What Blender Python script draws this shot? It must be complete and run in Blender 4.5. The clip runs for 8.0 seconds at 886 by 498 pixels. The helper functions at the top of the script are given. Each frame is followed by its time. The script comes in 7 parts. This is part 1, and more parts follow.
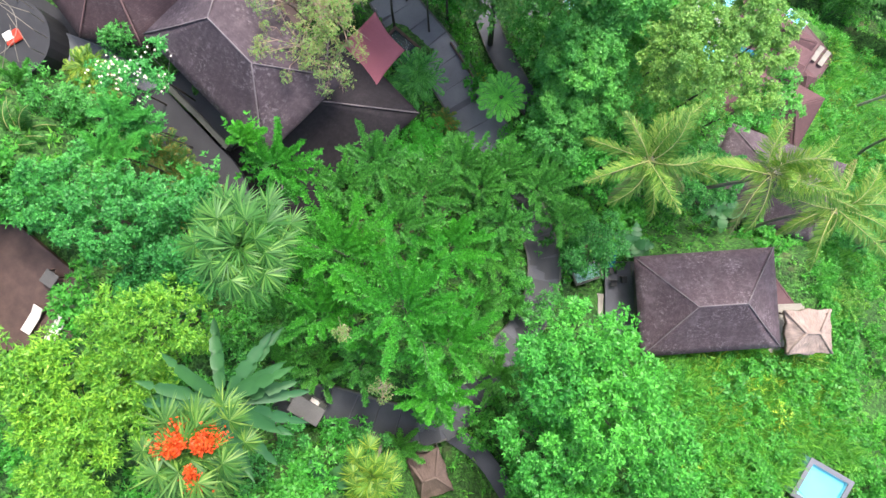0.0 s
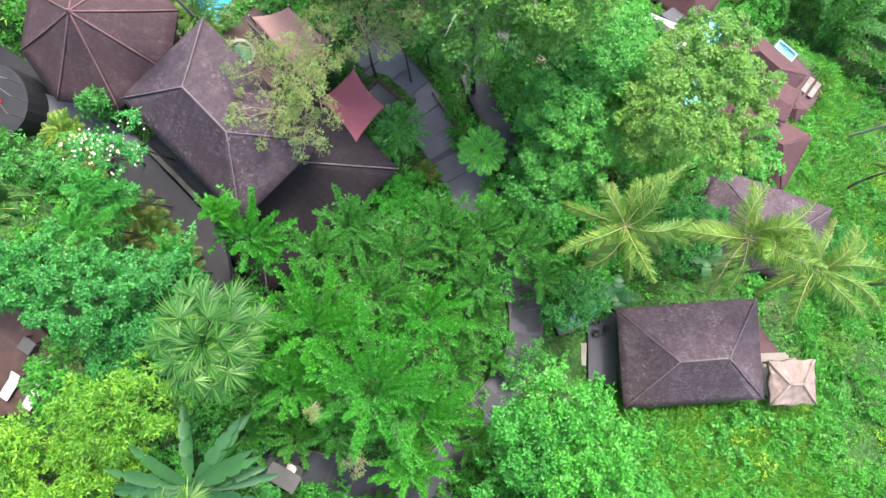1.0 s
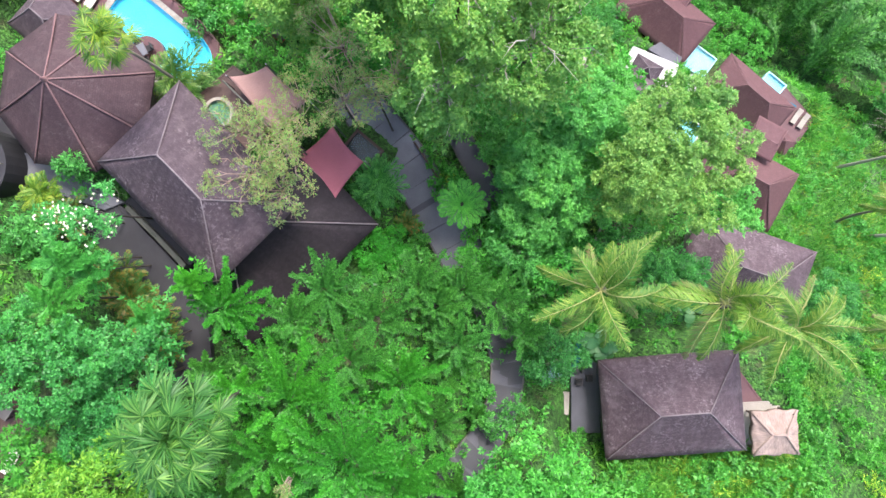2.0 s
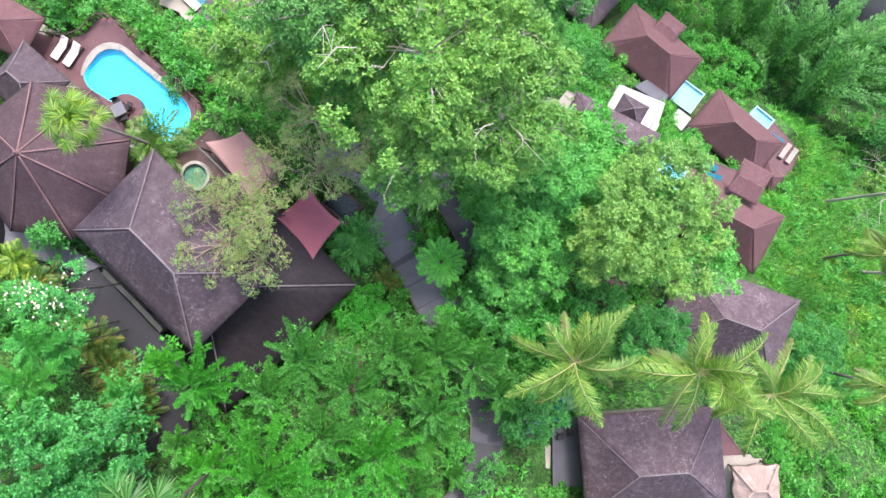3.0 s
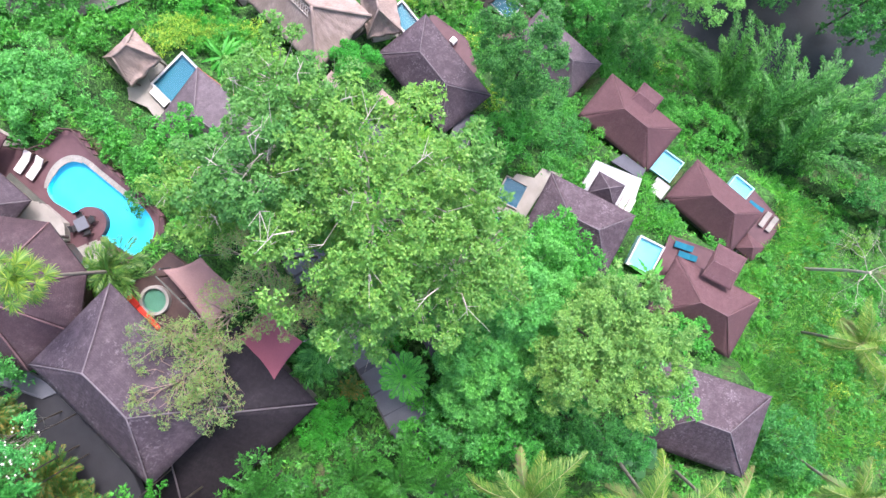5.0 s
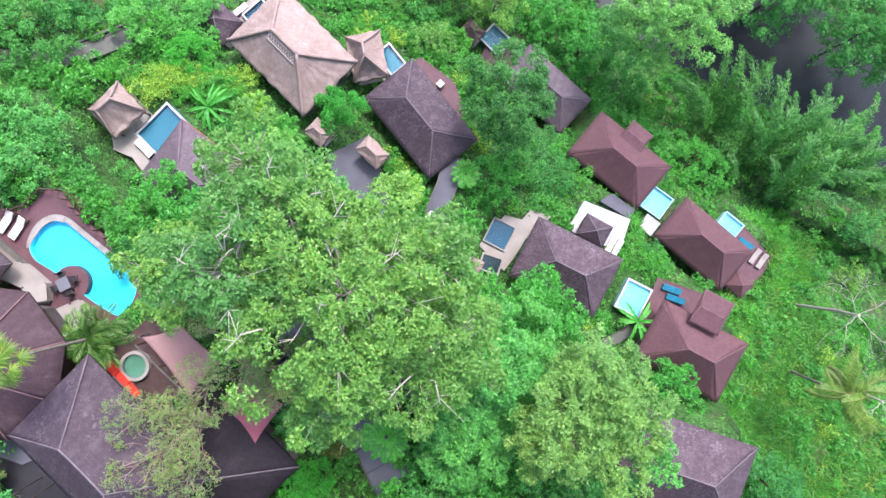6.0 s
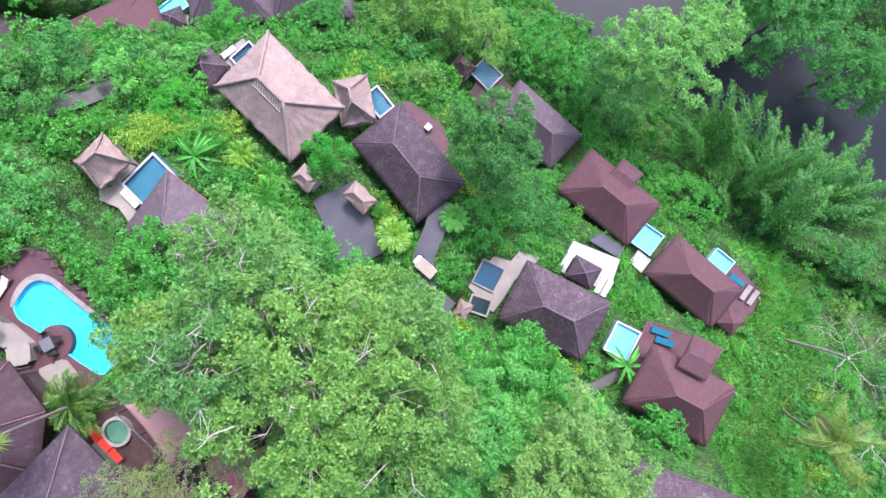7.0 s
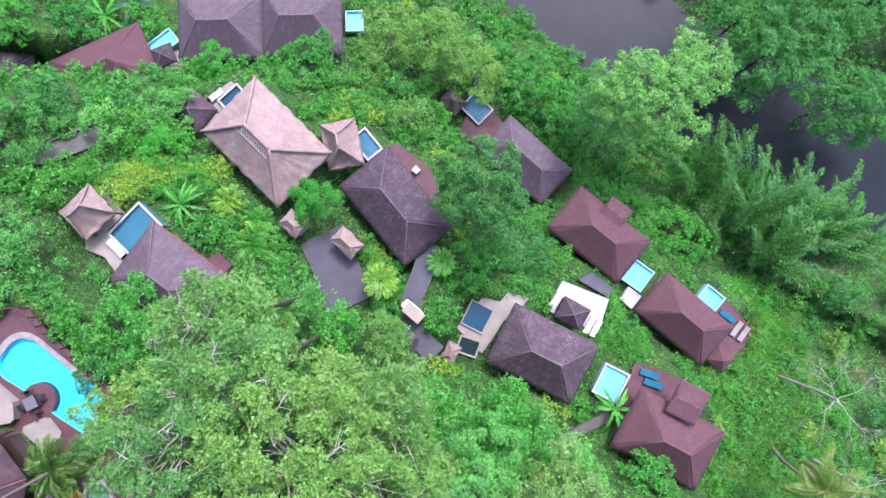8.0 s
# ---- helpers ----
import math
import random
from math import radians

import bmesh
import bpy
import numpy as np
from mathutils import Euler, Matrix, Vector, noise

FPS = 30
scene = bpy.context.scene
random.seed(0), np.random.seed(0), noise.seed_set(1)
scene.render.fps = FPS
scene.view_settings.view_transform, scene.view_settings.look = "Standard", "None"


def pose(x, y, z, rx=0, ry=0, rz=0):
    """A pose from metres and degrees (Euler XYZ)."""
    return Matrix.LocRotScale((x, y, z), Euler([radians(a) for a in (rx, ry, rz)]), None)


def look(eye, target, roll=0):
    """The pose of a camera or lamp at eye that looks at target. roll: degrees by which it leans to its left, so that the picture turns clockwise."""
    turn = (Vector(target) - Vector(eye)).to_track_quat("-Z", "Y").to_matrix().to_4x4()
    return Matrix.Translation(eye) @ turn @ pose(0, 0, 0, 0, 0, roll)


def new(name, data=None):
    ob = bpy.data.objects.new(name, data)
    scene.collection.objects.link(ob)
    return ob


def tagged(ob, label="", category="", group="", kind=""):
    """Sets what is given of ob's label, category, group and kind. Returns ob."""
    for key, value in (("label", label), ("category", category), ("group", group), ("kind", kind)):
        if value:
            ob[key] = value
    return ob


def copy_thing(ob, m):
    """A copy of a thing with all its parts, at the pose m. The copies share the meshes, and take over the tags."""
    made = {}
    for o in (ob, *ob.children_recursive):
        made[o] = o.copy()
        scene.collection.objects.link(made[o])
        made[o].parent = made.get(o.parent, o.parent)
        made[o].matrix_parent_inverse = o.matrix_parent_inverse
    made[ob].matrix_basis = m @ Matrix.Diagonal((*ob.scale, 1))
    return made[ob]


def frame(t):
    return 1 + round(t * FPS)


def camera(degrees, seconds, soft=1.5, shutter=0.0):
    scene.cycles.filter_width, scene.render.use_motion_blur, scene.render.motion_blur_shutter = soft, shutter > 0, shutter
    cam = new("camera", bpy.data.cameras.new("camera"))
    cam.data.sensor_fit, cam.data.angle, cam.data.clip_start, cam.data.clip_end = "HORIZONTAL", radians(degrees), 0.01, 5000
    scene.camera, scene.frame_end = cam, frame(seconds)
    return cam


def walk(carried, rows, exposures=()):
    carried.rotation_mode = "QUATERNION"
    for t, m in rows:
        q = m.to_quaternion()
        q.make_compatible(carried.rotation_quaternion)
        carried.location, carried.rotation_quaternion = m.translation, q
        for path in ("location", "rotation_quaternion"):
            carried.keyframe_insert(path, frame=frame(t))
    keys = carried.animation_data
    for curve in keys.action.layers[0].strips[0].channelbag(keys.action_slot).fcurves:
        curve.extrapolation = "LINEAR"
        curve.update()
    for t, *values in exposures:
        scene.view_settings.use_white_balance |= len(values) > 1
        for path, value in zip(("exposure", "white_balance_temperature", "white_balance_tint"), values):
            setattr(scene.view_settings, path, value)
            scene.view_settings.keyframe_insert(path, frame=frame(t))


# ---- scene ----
cam = camera(66.4, 8.0, soft=1.5)
METRES, EYE, TILT, LEAN, TURN = 36.0, 38.6, -90.0, 0.0, 0.0
ROWS = [
    (0.0, 0.0, 0.0, 0.0, 0.0, 0.0, -0.0),
    (0.5, 0.0214, 0.0003, 0.0512, 0.17, -0.0, 0.1),
    (1.0, 0.046, 0.0014, 0.1097, 0.29, 0.03, 0.23),
    (1.5, 0.0683, 0.0016, 0.1616, 0.41, 0.06, 0.34),
    (3.0, 0.1407, 0.0042, 0.3369, 0.7, 0.02, 0.61),
    (3.5, 0.1624, 0.0051, 0.393, 0.78, 0.01, 0.67),
    (4.0, 0.1849, 0.0062, 0.4536, 0.86, -0.02, 0.71),
    (4.5, 0.2056, 0.0083, 0.5113, 0.95, -0.06, 0.78),
    (6.0, 0.27, 0.0138, 0.6954, 1.2, -0.16, 0.94),
    (6.5, 0.2896, 0.0157, 0.7554, 1.28, -0.2, 0.99),
    (7.0, 0.3095, 0.0178, 0.819, 1.34, -0.24, 1.06),
    (7.5, 0.3281, 0.0199, 0.8763, 1.38, -0.22, 1.13),
    (8.0, 0.3494, 0.021, 0.9361, 1.46, -0.18, 1.18),
]
walk(cam, [(t, pose(0, 0, EYE, TILT, LEAN, TURN) @ pose(METRES * x, METRES * y, METRES * z, 90 + pitch, roll, yaw)) for t, x, y, z, yaw, pitch, roll in ROWS],
     exposures=[(0.0, 1.8, 6450, 13), (4.0, 1.78, 6080, 22), (6.5, 1.55, 5800, 27), (8.0, 1.42, 5650, 35)])

# ---- world and sun: bright hazy sky, soft sun from the head of the valley ----
SUN_ELEVATION, SUN_HEADING = 58.0, 24.0   # degrees above the horizon; degrees clockwise from +y
world = bpy.data.worlds.new("world")
scene.world = world
world.use_nodes = True
wn = world.node_tree
sky = wn.nodes.new("ShaderNodeTexSky")
sky.sky_type = "NISHITA"
sky.sun_disc = False
sky.sun_elevation = radians(SUN_ELEVATION)
sky.sun_rotation = radians(SUN_HEADING)
sky.dust_density = 4.0
sky.air_density = 1.2
wn.links.new(sky.outputs["Color"], wn.nodes["Background"].inputs["Color"])
wn.nodes["Background"].inputs["Strength"].default_value = 0.15
sun_data = bpy.data.lights.new("sun", "SUN")
sun_data.energy = 1.5
sun_data.angle = radians(12)
sun_data.color = (1.0, 0.96, 0.9)
sun = new("sun", sun_data)
sx = math.cos(radians(SUN_ELEVATION)) * math.sin(radians(SUN_HEADING))
sy = math.cos(radians(SUN_ELEVATION)) * math.cos(radians(SUN_HEADING))
sun.matrix_world = look((100 * sx, 100 * sy, 100 * math.sin(radians(SUN_ELEVATION))), (0, 0, 0))


# ---- materials ----
def shader(name, rough=0.7, metal=0.0):
    m = bpy.data.materials.new(name)
    m.use_nodes = True
    nt = m.node_tree
    b = nt.nodes["Principled BSDF"]
    b.inputs["Roughness"].default_value = rough
    b.inputs["Metallic"].default_value = metal
    b.inputs["Specular IOR Level"].default_value = 0.3
    return m, nt, b


def ramp(nt, source, stops):
    r = nt.nodes.new("ShaderNodeValToRGB")
    e = r.color_ramp.elements
    while len(e) < len(stops):
        e.new(0.5)
    for el, (p, c) in zip(e, stops):
        el.position, el.color = p, (*c, 1)
    nt.links.new(source, r.inputs["Fac"])
    return r.outputs["Color"]


def noise_tex(nt, scale, detail=4.0, rough=0.6, coord="Object"):
    tc = nt.nodes.new("ShaderNodeTexCoord")
    n = nt.nodes.new("ShaderNodeTexNoise")
    n.inputs["Scale"].default_value = scale
    n.inputs["Detail"].default_value = detail
    n.inputs["Roughness"].default_value = rough
    nt.links.new(tc.outputs[coord], n.inputs["Vector"])
    return n.outputs["Fac"]


def mixed(nt, a, b, fac, mode="MIX"):
    mx = nt.nodes.new("ShaderNodeMix")
    mx.data_type, mx.blend_type = "RGBA", mode
    for socket, v in ((mx.inputs[6], a), (mx.inputs[7], b), (mx.inputs[0], fac)):
        if isinstance(v, (int, float)):
            socket.default_value = v
        elif isinstance(v, tuple):
            socket.default_value = (*v, 1)
        else:
            nt.links.new(v, socket)
    return mx.outputs[2]


def relief(nt, b, height, strength=0.4, distance=0.03):
    bump = nt.nodes.new("ShaderNodeBump")
    bump.inputs["Strength"].default_value = strength
    bump.inputs["Distance"].default_value = distance
    nt.links.new(height, bump.inputs["Height"])
    nt.links.new(bump.outputs["Normal"], b.inputs["Normal"])


def surface(name, dark, light, scale=3.0, rough=0.75, bump=0.4, fine=25.0, metal=0.0):
    """Two scales of mottling between two colours, with fine relief."""
    m, nt, b = shader(name, rough, metal)
    big = noise_tex(nt, scale * 0.25, 5)
    small = noise_tex(nt, fine, 3, 0.7)
    c = ramp(nt, big, [(0.3, dark), (0.7, light)])
    g = ramp(nt, small, [(0.25, (0.72, 0.72, 0.72)), (0.75, (1.12, 1.12, 1.12))])
    nt.links.new(mixed(nt, c, g, 1.0, "MULTIPLY"), b.inputs["Base Color"])
    relief(nt, b, small, bump, 0.02)
    return m


def shingles(name, dark, light, moss, size=(0.2, 0.13), blotch=0.35, lichen=0.4, streaks=0.2):
    """Weathered wooden shingles in courses, with lichen and stains."""
    m, nt, b = shader(name, 0.8)
    tc = nt.nodes.new("ShaderNodeTexCoord")
    br = nt.nodes.new("ShaderNodeTexBrick")
    br.inputs["Scale"].default_value = 1.0
    br.inputs["Brick Width"].default_value, br.inputs["Row Height"].default_value = size
    br.inputs["Mortar Size"].default_value = 0.008
    br.inputs["Mortar Smooth"].default_value = 0.3
    br.inputs["Color1"].default_value = (*dark, 1)
    br.inputs["Color2"].default_value = (*light, 1)
    br.inputs["Mortar"].default_value = tuple(0.72 * v for v in dark) + (1,)
    nt.links.new(tc.outputs["UV"], br.inputs["Vector"])
    stretch = nt.nodes.new("ShaderNodeMapping")
    stretch.inputs["Scale"].default_value = (1.6, 0.35, 1)
    nt.links.new(tc.outputs["UV"], stretch.inputs["Vector"])
    streak = nt.nodes.new("ShaderNodeTexNoise")
    streak.inputs["Scale"].default_value, streak.inputs["Detail"].default_value = 1.6, 6
    nt.links.new(stretch.outputs["Vector"], streak.inputs["Vector"])
    blot = noise_tex(nt, 0.8, 8, 0.7)
    grain = noise_tex(nt, 14, 4, 0.75)
    c = mixed(nt, br.outputs["Color"], moss, ramp(nt, blot, [(0.5, (0, 0, 0)), (0.72, (blotch, blotch, blotch))]))
    fleck = ramp(nt, noise_tex(nt, 7.0, 2, 0.4), [(0.69, (0, 0, 0)), (0.74, (0.55, 0.55, 0.55))])
    c = mixed(nt, c, (0.26, 0.2, 0.15), mixed(nt, fleck, (min(0.5, lichen),) * 3, 1.0, "MULTIPLY"))
    field = ramp(nt, noise_tex(nt, 0.45, 3, 0.5), [(0.42, (0, 0, 0)), (0.62, (lichen, lichen, lichen))])
    spots = ramp(nt, noise_tex(nt, 4.5, 7, 0.75), [(0.54, (0, 0, 0)), (0.6, (1, 1, 1))])
    c = mixed(nt, c, (0.3, 0.265, 0.275), mixed(nt, field, spots, 1.0, "MULTIPLY"))
    s = ramp(nt, streak.outputs["Fac"], [(0.3, (1 - streaks,) * 3), (0.7, (1 + 0.6 * streaks,) * 3)])
    c = mixed(nt, c, s, 1.0, "MULTIPLY")
    g = ramp(nt, grain, [(0.3, (0.82, 0.82, 0.82)), (0.75, (1.2, 1.2, 1.2))])
    nt.links.new(mixed(nt, c, g, 1.0, "MULTIPLY"), b.inputs["Base Color"])
    relief(nt, b, mixed(nt, br.outputs["Fac"], grain, 0.6), 0.35, 0.02)
    return m


def thatching(name, dark, light):
    m, nt, b = shader(name, 0.9)
    tc = nt.nodes.new("ShaderNodeTexCoord")
    mp = nt.nodes.new("ShaderNodeMapping")
    mp.inputs["Scale"].default_value = (9, 0.9, 1)
    nt.links.new(tc.outputs["UV"], mp.inputs["Vector"])
    n = nt.nodes.new("ShaderNodeTexNoise")
    n.inputs["Scale"].default_value, n.inputs["Detail"].default_value = 2.0, 6
    nt.links.new(mp.outputs["Vector"], n.inputs["Vector"])
    blot = noise_tex(nt, 0.7, 6)
    c = ramp(nt, n.outputs["Fac"], [(0.28, dark), (0.7, light)])
    s = ramp(nt, blot, [(0.35, (0.75, 0.72, 0.7)), (0.7, (1.08, 1.08, 1.08))])
    nt.links.new(mixed(nt, c, s, 1.0, "MULTIPLY"), b.inputs["Base Color"])
    relief(nt, b, n.outputs["Fac"], 0.7, 0.05)
    return m


def foliage(name, deep, mid, tip, rough=0.45, glow=0.3):
    """Leaves that differ one from the next and from plant to plant; light passes through a little."""
    deep, mid, tip = (tuple(0.95 * v + 0.05 * (0.3 * c[0] + 0.6 * c[1] + 0.1 * c[2]) for v in c) for c in (deep, mid, tip))
    m, nt, b = shader(name, rough)
    geo = nt.nodes.new("ShaderNodeNewGeometry")
    info = nt.nodes.new("ShaderNodeObjectInfo")
    c = ramp(nt, geo.outputs["Random Per Island"], [(0.0, deep), (0.5, mid), (1.0, tip)])
    patch = noise_tex(nt, 0.8, 3)
    c = mixed(nt, c, ramp(nt, patch, [(0.3, (0.8, 0.85, 0.82)), (0.7, (1.18, 1.12, 1.0))]), 1.0, "MULTIPLY")
    c = mixed(nt, c, ramp(nt, info.outputs["Random"], [(0.0, (0.8, 0.88, 0.95)), (1.0, (1.15, 1.08, 0.95))]), 1.0, "MULTIPLY")
    nt.links.new(c, b.inputs["Base Color"])
    tr = nt.nodes.new("ShaderNodeBsdfTranslucent")
    nt.links.new(mixed(nt, c, (1.25, 1.3, 0.6), 1.0, "MULTIPLY"), tr.inputs["Color"])
    ms = nt.nodes.new("ShaderNodeMixShader")
    ms.inputs[0].default_value = glow
    nt.links.new(b.outputs[0], ms.inputs[1])
    nt.links.new(tr.outputs[0], ms.inputs[2])
    nt.links.new(ms.outputs[0], nt.nodes["Material Output"].inputs["Surface"])
    return m


def ground_cover(name, deep, mid, tip):
    """Creeping plants seen as small cells of leaf over dark soil, in patches."""
    m, nt, b = shader(name, 0.8)
    tc = nt.nodes.new("ShaderNodeTexCoord")
    v = nt.nodes.new("ShaderNodeTexVoronoi")
    v.inputs["Scale"].default_value = 5.0
    nt.links.new(tc.outputs["Object"], v.inputs["Vector"])
    cell = nt.nodes.new("ShaderNodeSeparateColor")
    nt.links.new(v.outputs["Color"], cell.inputs[0])
    c = ramp(nt, cell.outputs[0], [(0.0, deep), (0.6, mid), (1.0, tip)])
    patch = noise_tex(nt, 0.35, 5)
    c = mixed(nt, c, ramp(nt, patch, [(0.35, (0.55, 0.5, 0.5)), (0.65, (1.15, 1.1, 1.0))]), 1.0, "MULTIPLY")
    bare = ramp(nt, noise_tex(nt, 0.13, 6, 0.65), [(0.58, (0, 0, 0)), (0.66, (0.6, 0.6, 0.6))])
    c = mixed(nt, c, (0.1, 0.085, 0.045), bare)
    nt.links.new(c, b.inputs["Base Color"])
    inv = ramp(nt, v.outputs["Distance"], [(0.0, (1, 1, 1)), (0.7, (0, 0, 0))])
    relief(nt, b, inv, 1.0, 0.12)
    return m


def clear_water(name, tint, rough=0.03, ripple=6.0):
    m, nt, b = shader(name, rough)
    tr = nt.nodes.new("ShaderNodeBsdfTransparent")
    tr.inputs["Color"].default_value = (*tint, 1)
    gl = nt.nodes.new("ShaderNodeBsdfGlossy")
    gl.inputs["Roughness"].default_value = rough
    bump = nt.nodes.new("ShaderNodeBump")
    bump.inputs["Strength"].default_value, bump.inputs["Distance"].default_value = 0.25, 0.03
    nt.links.new(noise_tex(nt, ripple, 3), bump.inputs["Height"])
    nt.links.new(bump.outputs["Normal"], gl.inputs["Normal"])
    fr = nt.nodes.new("ShaderNodeFresnel")
    fr.inputs["IOR"].default_value = 1.33
    ms = nt.nodes.new("ShaderNodeMixShader")
    nt.links.new(fr.outputs[0], ms.inputs[0])
    nt.links.new(tr.outputs[0], ms.inputs[1])
    nt.links.new(gl.outputs[0], ms.inputs[2])
    nt.links.new(ms.outputs[0], nt.nodes["Material Output"].inputs["Surface"])
    return m


M_SHINGLE_OLD = shingles("old_shingle", (0.052, 0.038, 0.046), (0.07, 0.052, 0.061), (0.16, 0.125, 0.135))
M_SHINGLE_GREY = shingles("grey_shingle", (0.062, 0.043, 0.051), (0.086, 0.061, 0.071), (0.22, 0.185, 0.197), blotch=0.3, lichen=0.5)
M_SHINGLE_FADED = shingles("faded_shingle", (0.088, 0.068, 0.077), (0.108, 0.085, 0.094), (0.19, 0.155, 0.165), lichen=0.25)
M_SHINGLE_RED = shingles("red_shingle", (0.092, 0.045, 0.048), (0.108, 0.055, 0.058), (0.145, 0.08, 0.082), blotch=0.3, lichen=0.1, streaks=0.08)
M_SHINGLE_BROWN = shingles("brown_shingle", (0.05, 0.03, 0.034), (0.064, 0.039, 0.043), (0.12, 0.085, 0.085), lichen=0.12)
M_SHINGLE_BLACK = shingles("blackened_shingle", (0.018, 0.014, 0.017), (0.025, 0.02, 0.024), (0.04, 0.033, 0.037), lichen=0.03)
M_THATCH = thatching("thatch", (0.21, 0.162, 0.136), (0.355, 0.28, 0.24))
# darker, browner thatch for the path hut and the river pavilion
M_THATCH_BROWN = thatching("dark_brown_thatch", (0.1, 0.072, 0.06), (0.165, 0.122, 0.105))
M_RIDGE = surface("ridge_cement", (0.12, 0.1, 0.108), (0.19, 0.165, 0.172), 4)
M_RIDGE_RED = surface("ridge_red", (0.14, 0.08, 0.08), (0.19, 0.115, 0.115), 4)
M_PLASTER = surface("warm_plaster", (0.2, 0.165, 0.135), (0.28, 0.235, 0.19), 2)
M_WHITE = surface("white_stone", (0.4, 0.395, 0.385), (0.5, 0.49, 0.48), 2, 0.6, 0.2)
M_LIME = surface("pale_limestone", (0.24, 0.22, 0.185), (0.35, 0.325, 0.28), 2, 0.75)
M_DARK_WOOD = surface("dark_wood", (0.05, 0.03, 0.025), (0.09, 0.055, 0.045), 5, 0.55)
M_DECK = surface("red_deck", (0.085, 0.042, 0.045), (0.125, 0.065, 0.068), 3, 0.6)
M_ASPHALT = surface("wet_paving", (0.062, 0.064, 0.075), (0.09, 0.092, 0.106), 2, 0.6)
M_BLACKTOP = surface("dark_blacktop", (0.022, 0.022, 0.025), (0.036, 0.036, 0.04), 2, 0.65)
M_PAVER = surface("grey_paver", (0.115, 0.12, 0.135), (0.16, 0.166, 0.185), 2, 0.6)
# grey paver made darker: the tree shade on the narrow lane is in this colour
M_SLAB_SHADED = surface("shaded_slab", (0.034, 0.036, 0.04), (0.055, 0.058, 0.064), 2, 0.6)
M_SOIL = ground_cover("mossy_ground_cover", (0.014, 0.05, 0.01), (0.034, 0.125, 0.02), (0.065, 0.2, 0.032))
M_KERB = surface("mossy_kerb", (0.07, 0.075, 0.06), (0.12, 0.12, 0.1), 4)
M_TILE = surface("pool_tile", (0.08, 0.68, 0.84), (0.12, 0.76, 0.9), 1.5, 0.3, 0.1)
M_TILE_PALE = surface("pale_pool_tile", (0.3, 0.62, 0.66), (0.4, 0.72, 0.74), 1.5, 0.3, 0.1)
M_TILE_SLATE = surface("slate_pool_tile", (0.07, 0.165, 0.195), (0.095, 0.21, 0.245), 1.5, 0.3, 0.1)
M_TILE_DEEP = surface("deep_slate_tile", (0.02, 0.065, 0.095), (0.035, 0.09, 0.125), 1.5, 0.3, 0.1)
M_RIM = surface("grey_rim_stone", (0.22, 0.215, 0.18), (0.34, 0.33, 0.29), 6, 0.75)
M_GUTTER = surface("orange_red_gutter", (0.3, 0.06, 0.03), (0.38, 0.09, 0.045), 4, 0.6)
M_TUB = surface("mossy_tub", (0.16, 0.22, 0.12), (0.22, 0.29, 0.17), 2, 0.5)
M_WATER = clear_water("pool_water", (0.82, 0.97, 1.0))
M_RIVER = surface("river_water", (0.008, 0.013, 0.014), (0.018, 0.026, 0.029), 0.4, 0.35, 0.25, 3.0)
M_RIVER.node_tree.nodes["Principled BSDF"].inputs["Specular IOR Level"].default_value = 0.12
M_SAIL = surface("rose_canvas", (0.27, 0.085, 0.105), (0.33, 0.11, 0.135), 1.2, 0.8, 0.1)
M_SAIL_TAN = surface("faded_canvas", (0.25, 0.145, 0.125), (0.31, 0.19, 0.165), 1.2, 0.8, 0.1)
M_FABRIC = surface("cream_fabric", (0.6, 0.55, 0.5), (0.72, 0.67, 0.62), 3, 0.9, 0.2)
M_BLUE = surface("turquoise_fabric", (0.004, 0.1, 0.15), (0.01, 0.17, 0.24), 3, 0.8, 0.2)
M_RED = surface("red_fabric", (0.5, 0.03, 0.015), (0.6, 0.06, 0.03), 3, 0.8, 0.2)
M_METAL = surface("grey_metal", (0.3, 0.3, 0.31), (0.4, 0.4, 0.42), 3, 0.35, 0.1, 25, 0.9)
M_BLACK = surface("black_rubber", (0.02, 0.02, 0.02), (0.035, 0.035, 0.035), 3, 0.6)
M_CART_TOP = surface("tan_canopy", (0.3, 0.27, 0.2), (0.37, 0.33, 0.25), 3, 0.5)
M_CART_GREY = surface("grey_canopy", (0.09, 0.085, 0.08), (0.12, 0.115, 0.105), 3, 0.5)
M_CART_BODY = surface("white_cart_body", (0.6, 0.6, 0.58), (0.7, 0.7, 0.68), 3, 0.3, 0.05)
M_CART_DARK = surface("dark_green_cart_body", (0.06, 0.065, 0.055), (0.09, 0.095, 0.08), 3, 0.4, 0.05)
M_GLASS = shader("dark_window_glass", 0.08)[0]
M_GLASS.node_tree.nodes["Principled BSDF"].inputs["Base Color"].default_value = (0.02, 0.025, 0.03, 1)
M_BARK = surface("bark", (0.045, 0.038, 0.03), (0.08, 0.068, 0.054), 5, 0.9)
M_BARK_MID = surface("grey_bark", (0.16, 0.14, 0.11), (0.26, 0.23, 0.19), 4, 0.85)
M_BARK_PALE = surface("pale_bark", (0.36, 0.32, 0.26), (0.5, 0.46, 0.39), 4, 0.85)
M_FRUIT = surface("orange_fruit", (0.55, 0.055, 0.008), (0.65, 0.1, 0.015), 6, 0.5)

